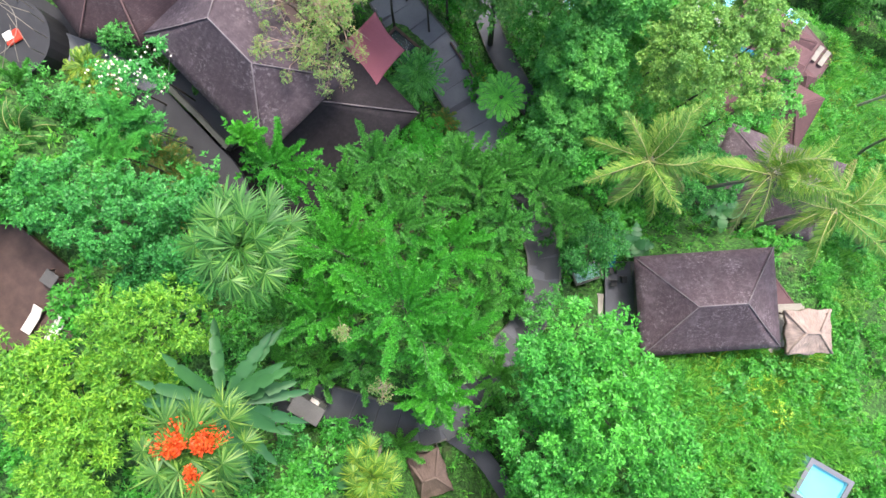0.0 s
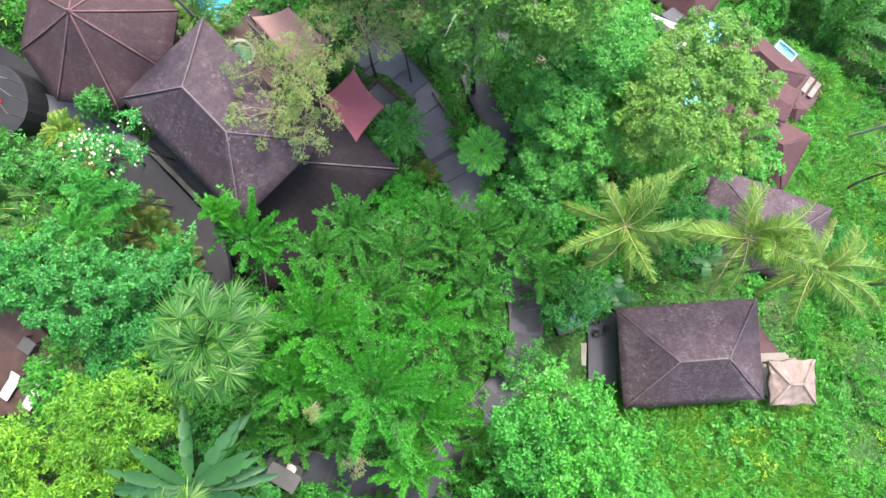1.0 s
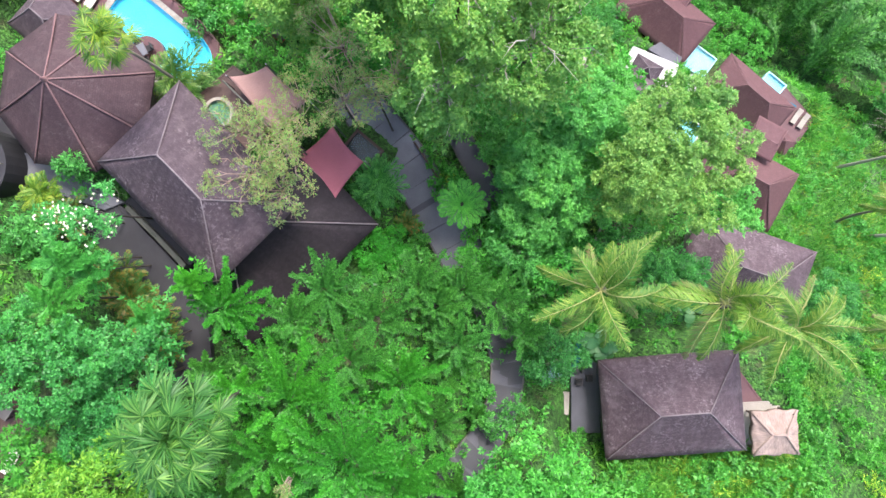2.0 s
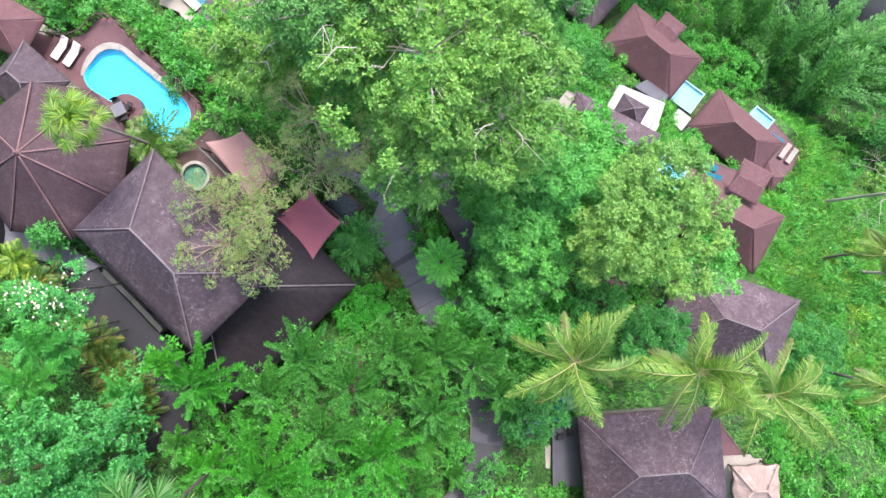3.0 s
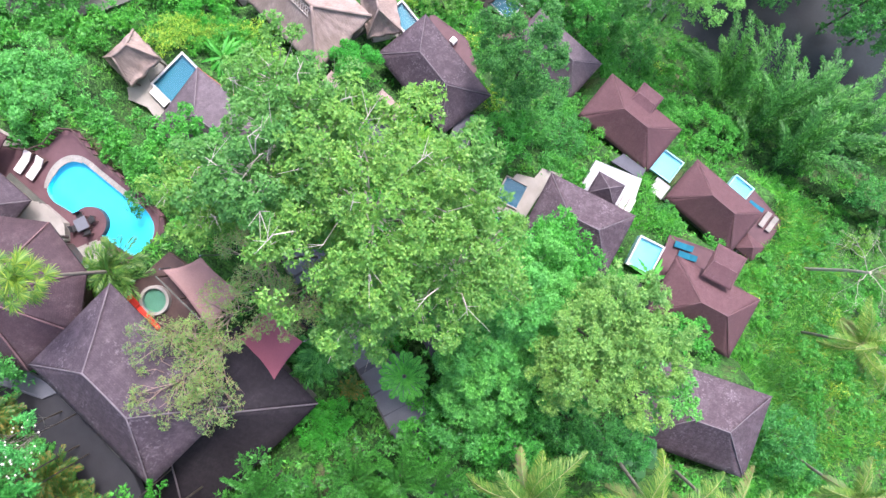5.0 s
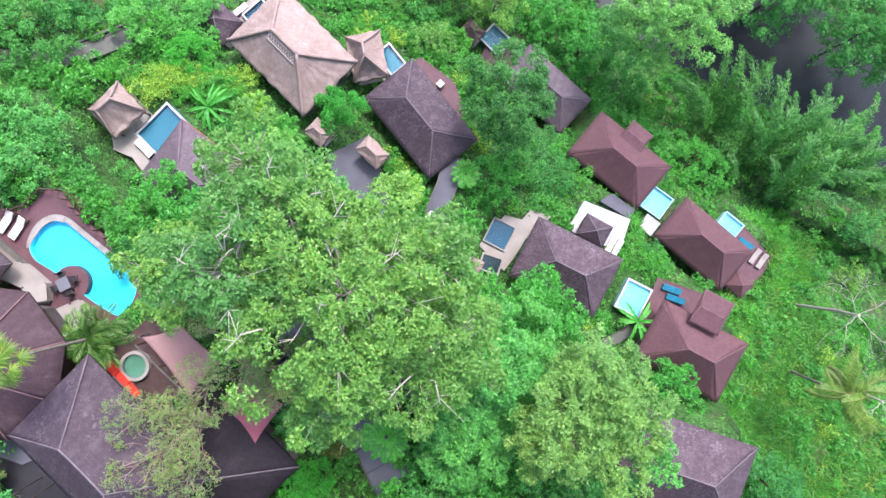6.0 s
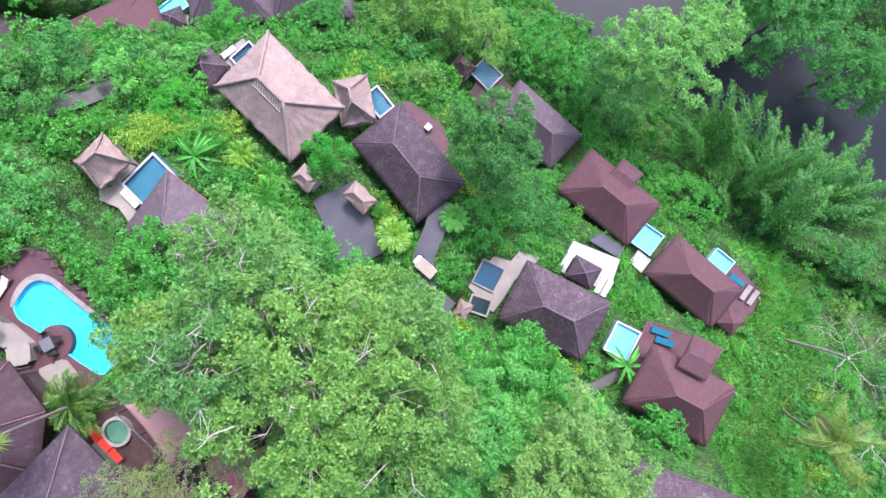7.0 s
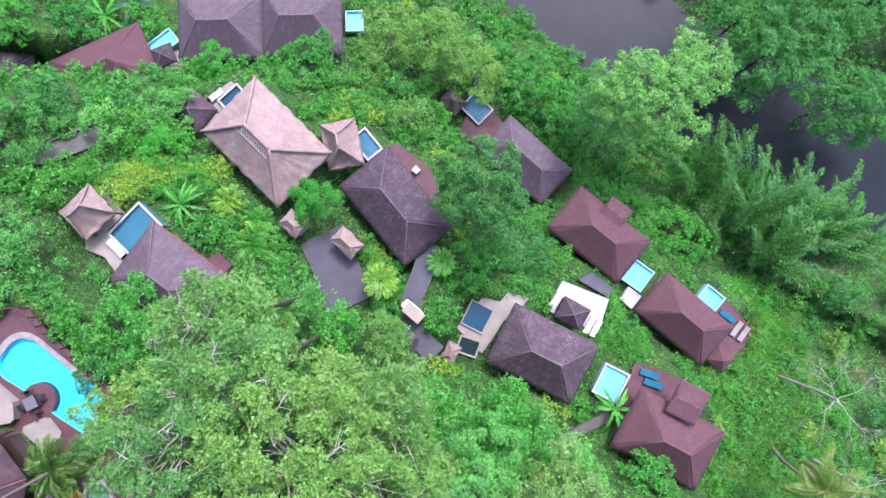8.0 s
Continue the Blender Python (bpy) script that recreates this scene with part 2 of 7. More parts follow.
LEAF = {
    "leafy_yellow": foliage("yellow_green_leaf", (0.05, 0.2, 0.012), (0.115, 0.34, 0.022), (0.25, 0.5, 0.04)),
    "broad_teal": foliage("blue_green_leaf", (0.017, 0.127, 0.025), (0.036, 0.254, 0.050), (0.064, 0.360, 0.066)),
    "plume": foliage("bright_green_spray", (0.017, 0.15, 0.008), (0.036, 0.265, 0.013), (0.07, 0.4, 0.025)),
    "plume_pale": foliage("pale_green_spray", (0.031, 0.210, 0.032), (0.055, 0.336, 0.053), (0.094, 0.441, 0.074)),
    "plume_dark": foliage("deep_green_spray", (0.02, 0.11, 0.015), (0.046, 0.23, 0.028), (0.09, 0.37, 0.048)),
    "broad": foliage("green_leaf", (0.021, 0.16, 0.018), (0.048, 0.32, 0.032), (0.095, 0.46, 0.055)),
    "broad_dark": foliage("dark_green_leaf", (0.024, 0.133, 0.025), (0.053, 0.282, 0.047), (0.099, 0.421, 0.074)),
    "round_dark": foliage("deep_leaf", (0.016, 0.1, 0.017), (0.052, 0.24, 0.038), (0.14, 0.41, 0.075)),
    "leafy_pale": foliage("pale_olive_leaf", (0.055, 0.18, 0.026), (0.115, 0.33, 0.045), (0.22, 0.48, 0.08)),
    "giant": foliage("olive_green_leaf", (0.066, 0.21, 0.03), (0.102, 0.295, 0.042), (0.18, 0.35, 0.062), 0.45, 0.25),
    "giant_green": foliage("canopy_leaf", (0.058, 0.2, 0.034), (0.092, 0.285, 0.046), (0.145, 0.35, 0.068), 0.45, 0.25),
    "yellow": foliage("yellowing_leaf", (0.092, 0.25, 0.044), (0.155, 0.36, 0.064), (0.26, 0.45, 0.1)),
    "sparse": foliage("thin_brownish_leaf", (0.26, 0.19, 0.12), (0.2, 0.29, 0.1), (0.14, 0.4, 0.075)),
    "frangipani": foliage("frangipani_leaf", (0.026, 0.182, 0.037), (0.054, 0.338, 0.072), (0.099, 0.459, 0.109)),
    "ball": foliage("fresh_leaf", (0.020, 0.200, 0.013), (0.039, 0.347, 0.021), (0.062, 0.452, 0.032)),
    "river": foliage("grey_green_leaf", (0.058, 0.225, 0.045), (0.112, 0.375, 0.072), (0.2, 0.5, 0.112)),
    "bamboo": foliage("bamboo_leaf", (0.016, 0.095, 0.011), (0.042, 0.21, 0.026), (0.1, 0.36, 0.048)),
    "palm": foliage("coconut_leaf", (0.05, 0.17, 0.016), (0.125, 0.27, 0.035), (0.28, 0.38, 0.075)),
    "fan": foliage("fan_palm_leaf", (0.018, 0.1, 0.014), (0.045, 0.18, 0.026), (0.12, 0.28, 0.05)),
    "gold_fan": foliage("fruiting_fan_leaf", (0.022, 0.1, 0.011), (0.058, 0.175, 0.022), (0.16, 0.28, 0.048)),
    "yellow_fan": foliage("yellow_fan_leaf", (0.042, 0.145, 0.015), (0.112, 0.255, 0.020), (0.266, 0.357, 0.030)),
    "banana": foliage("banana_leaf", (0.02, 0.095, 0.03), (0.04, 0.15, 0.05), (0.07, 0.21, 0.07)),
    "fern": foliage("tree_fern_leaf", (0.031, 0.231, 0.021), (0.062, 0.378, 0.032), (0.101, 0.483, 0.047)),
    "orange": foliage("orange_cane_leaf", (0.03, 0.13, 0.02), (0.075, 0.19, 0.03), (0.26, 0.17, 0.025)),
    "mid": foliage("soft_green_leaf", (0.05, 0.24, 0.04), (0.085, 0.385, 0.06), (0.14, 0.48, 0.088), 0.45, 0.27),
    "grass": foliage("slope_grass", (0.03, 0.165, 0.016), (0.068, 0.29, 0.027), (0.15, 0.4, 0.045)),
    "shrub": foliage("shrub_leaf", (0.026, 0.158, 0.020), (0.053, 0.296, 0.033), (0.100, 0.408, 0.053)),
    "shrub_bright": foliage("bright_shrub_leaf", (0.026, 0.183, 0.015), (0.056, 0.329, 0.024), (0.106, 0.420, 0.039)),
    "variegated": foliage("variegated_leaf", (0.045, 0.22, 0.02), (0.16, 0.42, 0.03), (0.55, 0.66, 0.06)),
}
M_BLOSSOM = foliage("white_blossom", (0.6, 0.55, 0.5), (0.75, 0.7, 0.66), (0.8, 0.76, 0.7), 0.6, 0.2)
M_RED_BLOSSOM = foliage("red_blossom", (0.5, 0.03, 0.01), (0.6, 0.06, 0.02), (0.65, 0.12, 0.03), 0.6, 0.2)
M_MIDRIB = surface("pale_midrib", (0.3, 0.32, 0.1), (0.42, 0.42, 0.16), 5, 0.6)
M_TWIG = surface("dry_twig", (0.27, 0.19, 0.15), (0.4, 0.3, 0.24), 5, 0.9)


# ---- mesh helpers ----
def finish(name, me, material, parent=None, label="", smooth=False):
    for m in material if isinstance(material, (list, tuple)) else [material]:
        me.materials.append(m)
    if smooth:
        me.polygons.foreach_set("use_smooth", np.ones(len(me.polygons), bool))
    ob = new(name, me)
    if parent is not None:
        ob.parent = parent
    if label:
        ob["label"] = label
    return ob


def part(name, bm, material, parent=None, label="", smooth=False):
    me = bpy.data.meshes.new(name)
    bm.normal_update()
    bm.to_mesh(me)
    bm.free()
    return finish(name, me, material, parent, label, smooth)


def thing(name, m, label, category, group="", kind=""):
    ob = new(name)
    ob.matrix_world = m
    return tagged(ob, label, category, group, kind)


def box(bm, x0, x1, y0, y1, z0, z1, bevel=0.0):
    g = bmesh.ops.create_cube(bm, size=1.0)["verts"]
    bmesh.ops.scale(bm, vec=(x1 - x0, y1 - y0, z1 - z0), verts=g)
    bmesh.ops.translate(bm, vec=((x0 + x1) / 2, (y0 + y1) / 2, (z0 + z1) / 2), verts=g)
    if bevel:
        es = list({e for v in g for e in v.link_edges})
        bmesh.ops.bevel(bm, geom=es, offset=bevel, segments=1, affect="EDGES")
    return bm


def box_part(name, dims, material, parent, label="", bevel=0.02):
    return part(name, box(bmesh.new(), *dims, bevel), material, parent, label)


def tube(bm, points, radii, sides=6):
    rings = []
    for i, p in enumerate(points):
        p = Vector(p)
        a = Vector(points[max(i - 1, 0)])
        b = Vector(points[min(i + 1, len(points) - 1)])
        d = (b - a).normalized()
        s = d.cross(Vector((0, 0, 1)) if abs(d.z) < 0.95 else Vector((1, 0, 0))).normalized()
        u = s.cross(d)
        rings.append([bm.verts.new(p + float(radii[i]) * (math.cos(k * math.tau / sides) * s + math.sin(k * math.tau / sides) * u)) for k in range(sides)])
    for r0, r1 in zip(rings, rings[1:]):
        for k in range(sides):
            bm.faces.new((r0[k], r0[(k + 1) % sides], r1[(k + 1) % sides], r1[k]))
    bm.faces.new(rings[0][::-1])
    bm.faces.new(rings[-1])
    return bm


def cylinder(bm, x, y, z0, z1, r, sides=20, r2=None):
    return tube(bm, [(x, y, z0), (x, y, z1)], [r, r if r2 is None else r2], sides)


def slab(bm, outline, z0, z1):
    """A flat plate with the given outline (x, y), counter-clockwise."""
    lo = [bm.verts.new((x, y, z0)) for x, y in outline]
    hi = [bm.verts.new((x, y, z1)) for x, y in outline]
    bm.faces.new(hi)
    bm.faces.new(lo[::-1])
    n = len(lo)
    for i in range(n):
        bm.faces.new((lo[i], lo[(i + 1) % n], hi[(i + 1) % n], hi[i]))
    return bm


def smooth_loop(points, steps=6):
    """A closed rounded outline through a few corner points."""
    out, n = [], len(points)
    for i in range(n):
        p0, p1, p2, p3 = (Vector(points[(i + k) % n]) for k in (-1, 0, 1, 2))
        for s in range(steps):
            t = s / steps
            out.append(tuple(0.5 * ((2 * p1) + (p2 - p0) * t + (2 * p0 - 5 * p1 + 4 * p2 - p3) * t * t + (3 * p1 - p0 - 3 * p2 + p3) * t ** 3)))
    return out


def ring_plate(bm, outer, inner, z0, z1):
    """A plate with a hole."""
    for z in (z0, z1):
        edges = []
        for loop in (outer, inner):
            vs = [bm.verts.new((x, y, z)) for x, y in loop]
            edges += [bm.edges.new((vs[i], vs[(i + 1) % len(vs)])) for i in range(len(vs))]
        bmesh.ops.triangle_fill(bm, use_beauty=True, use_dissolve=False, edges=edges)
    for loop in (outer, inner):
        lo = [bm.verts.new((x, y, z0)) for x, y in loop]
        hi = [bm.verts.new((x, y, z1)) for x, y in loop]
        n = len(lo)
        for i in range(n):
            bm.faces.new((lo[i], lo[(i + 1) % n], hi[(i + 1) % n], hi[i]))
    bmesh.ops.recalc_face_normals(bm, faces=bm.faces[:])
    return bm


# ---- ground: a steep terraced slope down to a river ----
PADS = []      # level terraces: centre, half sizes, angle, height
LANES = []     # path stretches: two ends with heights, half width
CLEARED = []   # places kept free of planting: centre, half sizes, angle


def pad(x, y, hx, hy, angle, z, blend=2.5):
    PADS.append((x, y, hx, hy, radians(angle), z, blend))


def keep_clear(x, y, hx, hy, angle=0.0):
    CLEARED.append((x, y, hx, hy, radians(angle)))


def river_line(x):
    return 55.5 + 0.2 * np.clip(x - 38, 0, 60)


def raw_height(x, y):
    s = 0.515 * x + 0.592 * y
    z = -8.3 - s
    z = np.where(z > -2, -2 + 5 * np.tanh((z + 2) / 5), z)
    z = z - np.clip((-x - 5) / 20, 0, 1) * 1.3 * np.clip(y - 48, 0, 16)
    d = s - river_line(x)
    bank = -59.6 + np.clip(np.abs(d) - 4.5, 0, 30) * np.where(d > 0, 0.9, 1.0)
    z = np.where(d > -5, bank, np.maximum(z, np.where(d > -14, -60.5 + (-d - 3.0), -75)))
    z = np.where(d > 5, np.minimum(bank, -30 + 4 * np.sin(x * 0.05)), z)
    return z + 0.35 * np.sin(x * 0.41 + 1.3 * np.sin(y * 0.23)) * np.cos(y * 0.37)


def height(x, y):
    x, y = np.asarray(x, float), np.asarray(y, float)
    z = raw_height(x, y)
    near, level = np.full(np.shape(z), 99.0), np.zeros(np.shape(z))
    for x0, y0, z0, x1, y1, z1, hw in LANES:
        dx, dy = x1 - x0, y1 - y0
        t = np.clip(((x - x0) * dx + (y - y0) * dy) / (dx * dx + dy * dy), 0, 1)
        d = np.hypot(x - x0 - t * dx, y - y0 - t * dy) - hw
        level = np.where(d < near, z0 + t * (z1 - z0) - 0.28, level)
        near = np.minimum(d, near)
    w = np.clip(1 - (near - 0.4) / 2.5, 0, 1)
    w = w * w * (3 - 2 * w)
    z = z + (level - z) * w
    for px, py, hx, hy, a, pz, blend in PADS:
        u = (x - px) * math.cos(a) + (y - py) * math.sin(a)
        v = -(x - px) * math.sin(a) + (y - py) * math.cos(a)
        d = np.hypot(np.clip(np.abs(u) - hx, 0, None), np.clip(np.abs(v) - hy, 0, None))
        w = np.clip(1 - d / blend, 0, 1)
        w = w * w * (3 - 2 * w)
        z = z + (pz - 0.15 - z) * w
    return z


def is_free(x, y, r):
    for px, py, hx, hy, a in CLEARED:
        u = (x - px) * math.cos(a) + (y - py) * math.sin(a)
        v = -(x - px) * math.sin(a) + (y - py) * math.cos(a)
        if abs(u) < hx + r and abs(v) < hy + r:
            return False
    for x0, y0, z0, x1, y1, z1, hw in LANES:
        dx, dy = x1 - x0, y1 - y0
        t = min(max(((x - x0) * dx + (y - y0) * dy) / (dx * dx + dy * dy), 0), 1)
        if math.hypot(x - x0 - t * dx, y - y0 - t * dy) < hw + r * 0.7:
            return False
    s = 0.515 * x + 0.592 * y
    if abs(s - float(river_line(x))) < 4.6 + r * 0.4:
        return False
    return True


# ---- buildings ----
def slope(parent, e0, e1, r1, r0, material, thick, uneven, name="roof_slope", flare=0.02):
    """One roof plane between an eave e0-e1 and a ridge r0-r1, uneven and thick."""
    e0, e1, r0, r1 = (Vector(v) for v in (e0, e1, r0, r1))
    thatched = material in (M_THATCH, M_THATCH_BROWN)
    nx, nt = (30, 16) if thatched else (12, 7)
    length, rise = (e1 - e0).length, ((r0 + r1) / 2 - (e0 + e1) / 2).length
    rng = random.Random(round(length * 100 + rise * 10 + e0.x * 7 + e0.y * 3))
    out = ((e0 + e1) / 2 - (r0 + r1) / 2).normalized()
    verts, uvs = [], []
    for low in (0, 1):
        for j in range(nt + 1):
            t = j / nt
            for i in range(nx + 1):
                s = i / nx
                p = e0.lerp(e1, s).lerp(r0.lerp(r1, s), t)
                sag = -flare * math.sin(math.pi * t ** 0.8) * rise
                lump = rng.uniform(-1, 1) * uneven if 0 < j < nt else 0
                if thatched:
                    inside = math.sin(math.pi * s) * (1 - t)
                    lump = 0.4 * lump + inside * (0.06 * math.sin(5.1 * s * length + 3 * t + length) + 0.05 * math.sin(2.3 * s * length - 7 * t * rise))
                    p = p + out * inside * (0.09 * math.sin(3.7 * s * length + rise) + rng.uniform(-0.05, 0.05))
                p = p + Vector((0, 0, sag + lump - (thick * (0.35 + 0.65 * (1 - t)) if low else 0)))
                verts.append(p)
                uvs.append(((s - 0.5) * (length * (1 - t) + (r1 - r0).length * t), t * rise))
    n = (nx + 1) * (nt + 1)
    faces = []
    for j in range(nt):
        for i in range(nx):
            a = j * (nx + 1) + i
            faces.append((a, a + 1, a + nx + 2, a + nx + 1))
            faces.append((n + a + nx + 1, n + a + nx + 2, n + a + 1, n + a))
    for i in range(nx):
        faces.append((n + i, n + i + 1, i + 1, i))
    for j in range(nt):
        a, b = j * (nx + 1), (j + 1) * (nx + 1)
        faces.append((n + b, n + a, a, b))
        faces.append((a + nx, n + a + nx, n + b + nx, b + nx))
    me = bpy.data.meshes.new(name)
    me.from_pydata(verts, [], faces)
    layer = me.uv_layers.new(name="UVMap")
    idx = np.empty(len(me.loops), np.int32)
    me.loops.foreach_get("vertex_index", idx)
    layer.data.foreach_set("uv", np.array(uvs, np.float32)[idx].ravel())
    return finish(name, me, material, parent, smooth=True)


def cap(parent, a, b, material, r, name="ridge_cap"):
    a, b = Vector(a), Vector(b)
    steps = max(3, int((b - a).length / 0.6))
    rng = random.Random(round(a.x * 31 + b.y * 17 + r * 100))
    pts = [a.lerp(b, i / steps) + Vector((0, 0, r * 0.35 - 0.06 * math.sin(math.pi * i / steps))) for i in range(steps + 1)]
    return part(name, tube(bmesh.new(), pts, [r * rng.uniform(0.85, 1.15) for _ in pts], 7), material, parent, smooth=True)


def hip_roof(parent, length, width, ridge, rise, z, style, x=0.0, y=0.0, flare=0.02):
    tiles, caps, thick, uneven, r = {
        "old": (M_SHINGLE_OLD, M_RIDGE, 0.14, 0.02, 0.055),
        "grey": (M_SHINGLE_GREY, M_RIDGE, 0.14, 0.02, 0.055),
        "faded": (M_SHINGLE_FADED, M_RIDGE, 0.14, 0.02, 0.055),
        "black": (M_SHINGLE_BLACK, M_RIDGE, 0.14, 0.02, 0.07),
        "red": (M_SHINGLE_RED, M_RIDGE_RED, 0.12, 0.012, 0.04),
        "thatch": (M_THATCH, M_THATCH, 0.4, 0.05, 0.21),
        "dark_thatch": (M_THATCH_BROWN, M_THATCH_BROWN, 0.4, 0.05, 0.2)}[style]
    a, b, h = length / 2, width / 2, ridge / 2
    r = min(r, 0.02 + 0.03 * width)
    c = [(x - a, y - b, z), (x + a, y - b, z), (x + a, y + b, z), (x - a, y + b, z)]
    r0, r1 = (x - h, y, z + rise), (x + h, y, z + rise)
    slope(parent, c[0], c[1], r1, r0, tiles, thick, uneven, flare=flare)
    slope(parent, c[1], c[2], r1, r1, tiles, thick, uneven, flare=flare)
    slope(parent, c[2], c[3], r0, r1, tiles, thick, uneven, flare=flare)
    slope(parent, c[3], c[0], r0, r0, tiles, thick, uneven, flare=flare)
    for k, top in ((0, r0), (3, r0), (1, r1), (2, r1)):
        cap(parent, c[k], top, caps, r * 0.8)
    if ridge > 0.3:
        cap(parent, r0, r1, caps, r)


def wall_run(parent, a, b, z0, z1, hole, material, thick=0.18):
    """A wall from a to b (x, y) with one opening (centre 0..1, width, sill, head) through it, and the frame and pane that close it."""
    ax, ay = a
    bx, by = b
    run = math.hypot(bx - ax, by - ay)
    turn = Matrix.Translation((ax, ay, 0)) @ Matrix.Rotation(math.atan2(by - ay, bx - ax), 4, "Z")
    mid, w, s, h = hole[0] * run, hole[1], hole[2], hole[3]
    bm = bmesh.new()
    box(bm, 0, mid - w / 2, -thick / 2, thick / 2, z0, z1)
    box(bm, mid + w / 2, run, -thick / 2, thick / 2, z0, z1)
    box(bm, mid - w / 2, mid + w / 2, -thick / 2, thick / 2, z0 + h, z1)
    if s > 0.05:
        box(bm, mid - w / 2, mid + w / 2, -thick / 2, thick / 2, z0, z0 + s)
    bm.transform(turn)
    part("wall", bm, material, parent)
    bm = bmesh.new()
    for x0, x1, u0, u1 in ((mid - w / 2, mid - w / 2 + 0.08, s, h), (mid + w / 2 - 0.08, mid + w / 2, s, h), (mid - w / 2, mid + w / 2, h - 0.08, h), (mid - 0.04, mid + 0.04, s, h - 0.08)):
        box(bm, x0, x1, -thick / 2 - 0.02, thick / 2 + 0.02, z0 + u0, z0 + u1)
    bm.transform(turn)
    fr = part("window_frame" if s > 0.05 else "door_frame", bm, M_DARK_WOOD, parent)
    bm = box(bmesh.new(), mid - w / 2 + 0.08, mid + w / 2 - 0.08, -0.015, 0.015, z0 + s, z0 + h - 0.08)
    bm.transform(turn)
    part("pane", bm, M_GLASS, fr)


def house(name, label, x, y, length, width, angle, eave, rise, ridge, style, storey=2.7, inset=0.95, walls=M_PLASTER, category="villa", plinth=0.5):
    floor = eave - storey
    pad(x, y, length / 2 - 0.2, width / 2 - 0.2, angle, floor)
    keep_clear(x, y, length / 2, width / 2, angle)
    ob = thing(name, pose(x, y, floor, 0, 0, angle), label, category)
    a, b = length / 2 - inset, width / 2 - inset
    c = [(-a, -b), (a, -b), (a, b), (-a, b)]
    holes = [(0.5, 1.8, 0.0, 2.15), (0.5, 1.2, 0.9, 2.1), (0.5, 1.6, 0.9, 2.1), (0.5, 1.2, 0.9, 2.1)]
    for k in range(4):
        wall_run(ob, c[k], c[(k + 1) % 4], 0, storey + 0.35, holes[k], walls)
    box_part("plinth", (-a - 0.5, a + 0.5, -b - 0.5, b + 0.5, -plinth - 1.0, -0.02), M_KERB, ob)
    hip_roof(ob, length, width, ridge, rise, storey, style)
    return ob


def gazebo(name, label, x, y, length, width, angle, eave, rise, style, ridge=0.0, storey=2.3, category="gazebo", group="", flare=0.02):
    floor = eave - storey
    pad(x, y, length / 2 - 0.3, width / 2 - 0.3, angle, floor, 1.5)
    keep_clear(x, y, length / 2, width / 2, angle)
    ob = thing(name, pose(x, y, floor, 0, 0, angle), label, category, group)
    for sx_ in (-1, 1):
        for sy_ in (-1, 1):
            px, py = sx_ * (length / 2 - 0.35), sy_ * (width / 2 - 0.35)
            part("post", cylinder(bmesh.new(), px, py, 0, storey + 0.15, 0.08, 8), M_DARK_WOOD, ob)
    box_part("floor_slab", (-length / 2 + 0.2, length / 2 - 0.2, -width / 2 + 0.2, width / 2 - 0.2, -0.9, 0.0), M_LIME, ob)
    hip_roof(ob, length, width, ridge, rise, storey, style, flare=flare)
    return ob


house("villa", "villa with weathered brown shingle hip roof beside tall grass", 20.0, -4.0, 10.6, 7.6, 4, -12.6, 3.0, 3.5, "grey")
house("restaurant", "large villa with aged dark shingle hip roof beside a paved lane", -12.5, 12.2, 10.9, 7.3, -46, -4.1, 3.1, 3.7, "old", storey=3.1, inset=1.9, walls=M_DARK_WOOD)
house("restaurant_wing", "lower dark shingle pyramid roof joining the large villa", -9.5, 8.4, 13.0, 9.0, 44, -9.5, 3.3, 4.0, "black", storey=2.6, walls=M_DARK_WOOD)
villa_c = house("villa", "villa with smooth red-brown shingle hip roof above the river", 28.5, 34.7, 10.3, 6.3, -40, -40.2, 2.7, 3.4, "red")
hip_roof(villa_c, 2.9, 2.8, 2.4, 0.3, 3.6, "red", -0.25, 2.95)
house("villa", "villa with smooth red-brown shingle hip roof and river deck", 37.9, 24.9, 9.8, 5.9, -41, -40.0, 2.9, 3.2, "red")
villa_e = house("villa", "villa with red-brown hip roof and a raised side gable", 32.5, 14.4, 9.3, 6.6, -29, -29.0, 3.1, 2.8, "red")
hip_roof(villa_e, 3.1, 3.5, 2.6, 0.3, 4.3, "red", -0.55, 4.2)
house("villa", "villa with lichen-spotted grey shingle hip roof between two pools", 20.6, 22.8, 9.5, 6.7, -28, -30.2, 3.1, 3.2, "grey")
house("villa", "villa with dark old shingle hip roof beside the paved yard", 6.3, 37.8, 10.4, 6.3, -52, -29.0, 2.4, 4.1, "old")
villa_h = house("thatched_villa", "large villa with thick pale thatched hip roof", -5.8, 44.1, 10.4, 7.4, -46, -26.6, 3.0, 3.2, "thatch")
house("villa", "villa with patchy grey shingle roof behind coconut palms", 28.9, 5.7, 10.8, 7.5, -20, -20.5, 3.2, 3.1, "grey")
villa_q = house("villa", "villa with brown shingle hip roof at a small plunge pool", -12.5, 31.2, 8.8, 6.6, -38, -20.0, 2.5, 2.2, "faded")
house("villa", "villa with faded brown shingle hip roof under tall trees", 20.7, 44.0, 10.1, 5.8, -43, -44.5, 2.6, 4.6, "faded")
house("villa", "villa with red-brown shingle hip roof on the far slope", -30.6, 56.2, 12.6, 7.4, 22, -44.0, 2.6, 3.6, "red")
house("villa", "villa with brown shingle hip roof at the lane's end", -43.8, 55.2, 8.5, 7.4, -8, -44.0, 2.4, 2.4, "old")
house("villa", "long villa with grey-brown shingle hip roof", -15.0, 59.9, 10.0, 7.6, 0, -41.0, 3.0, 3.6, "faded")
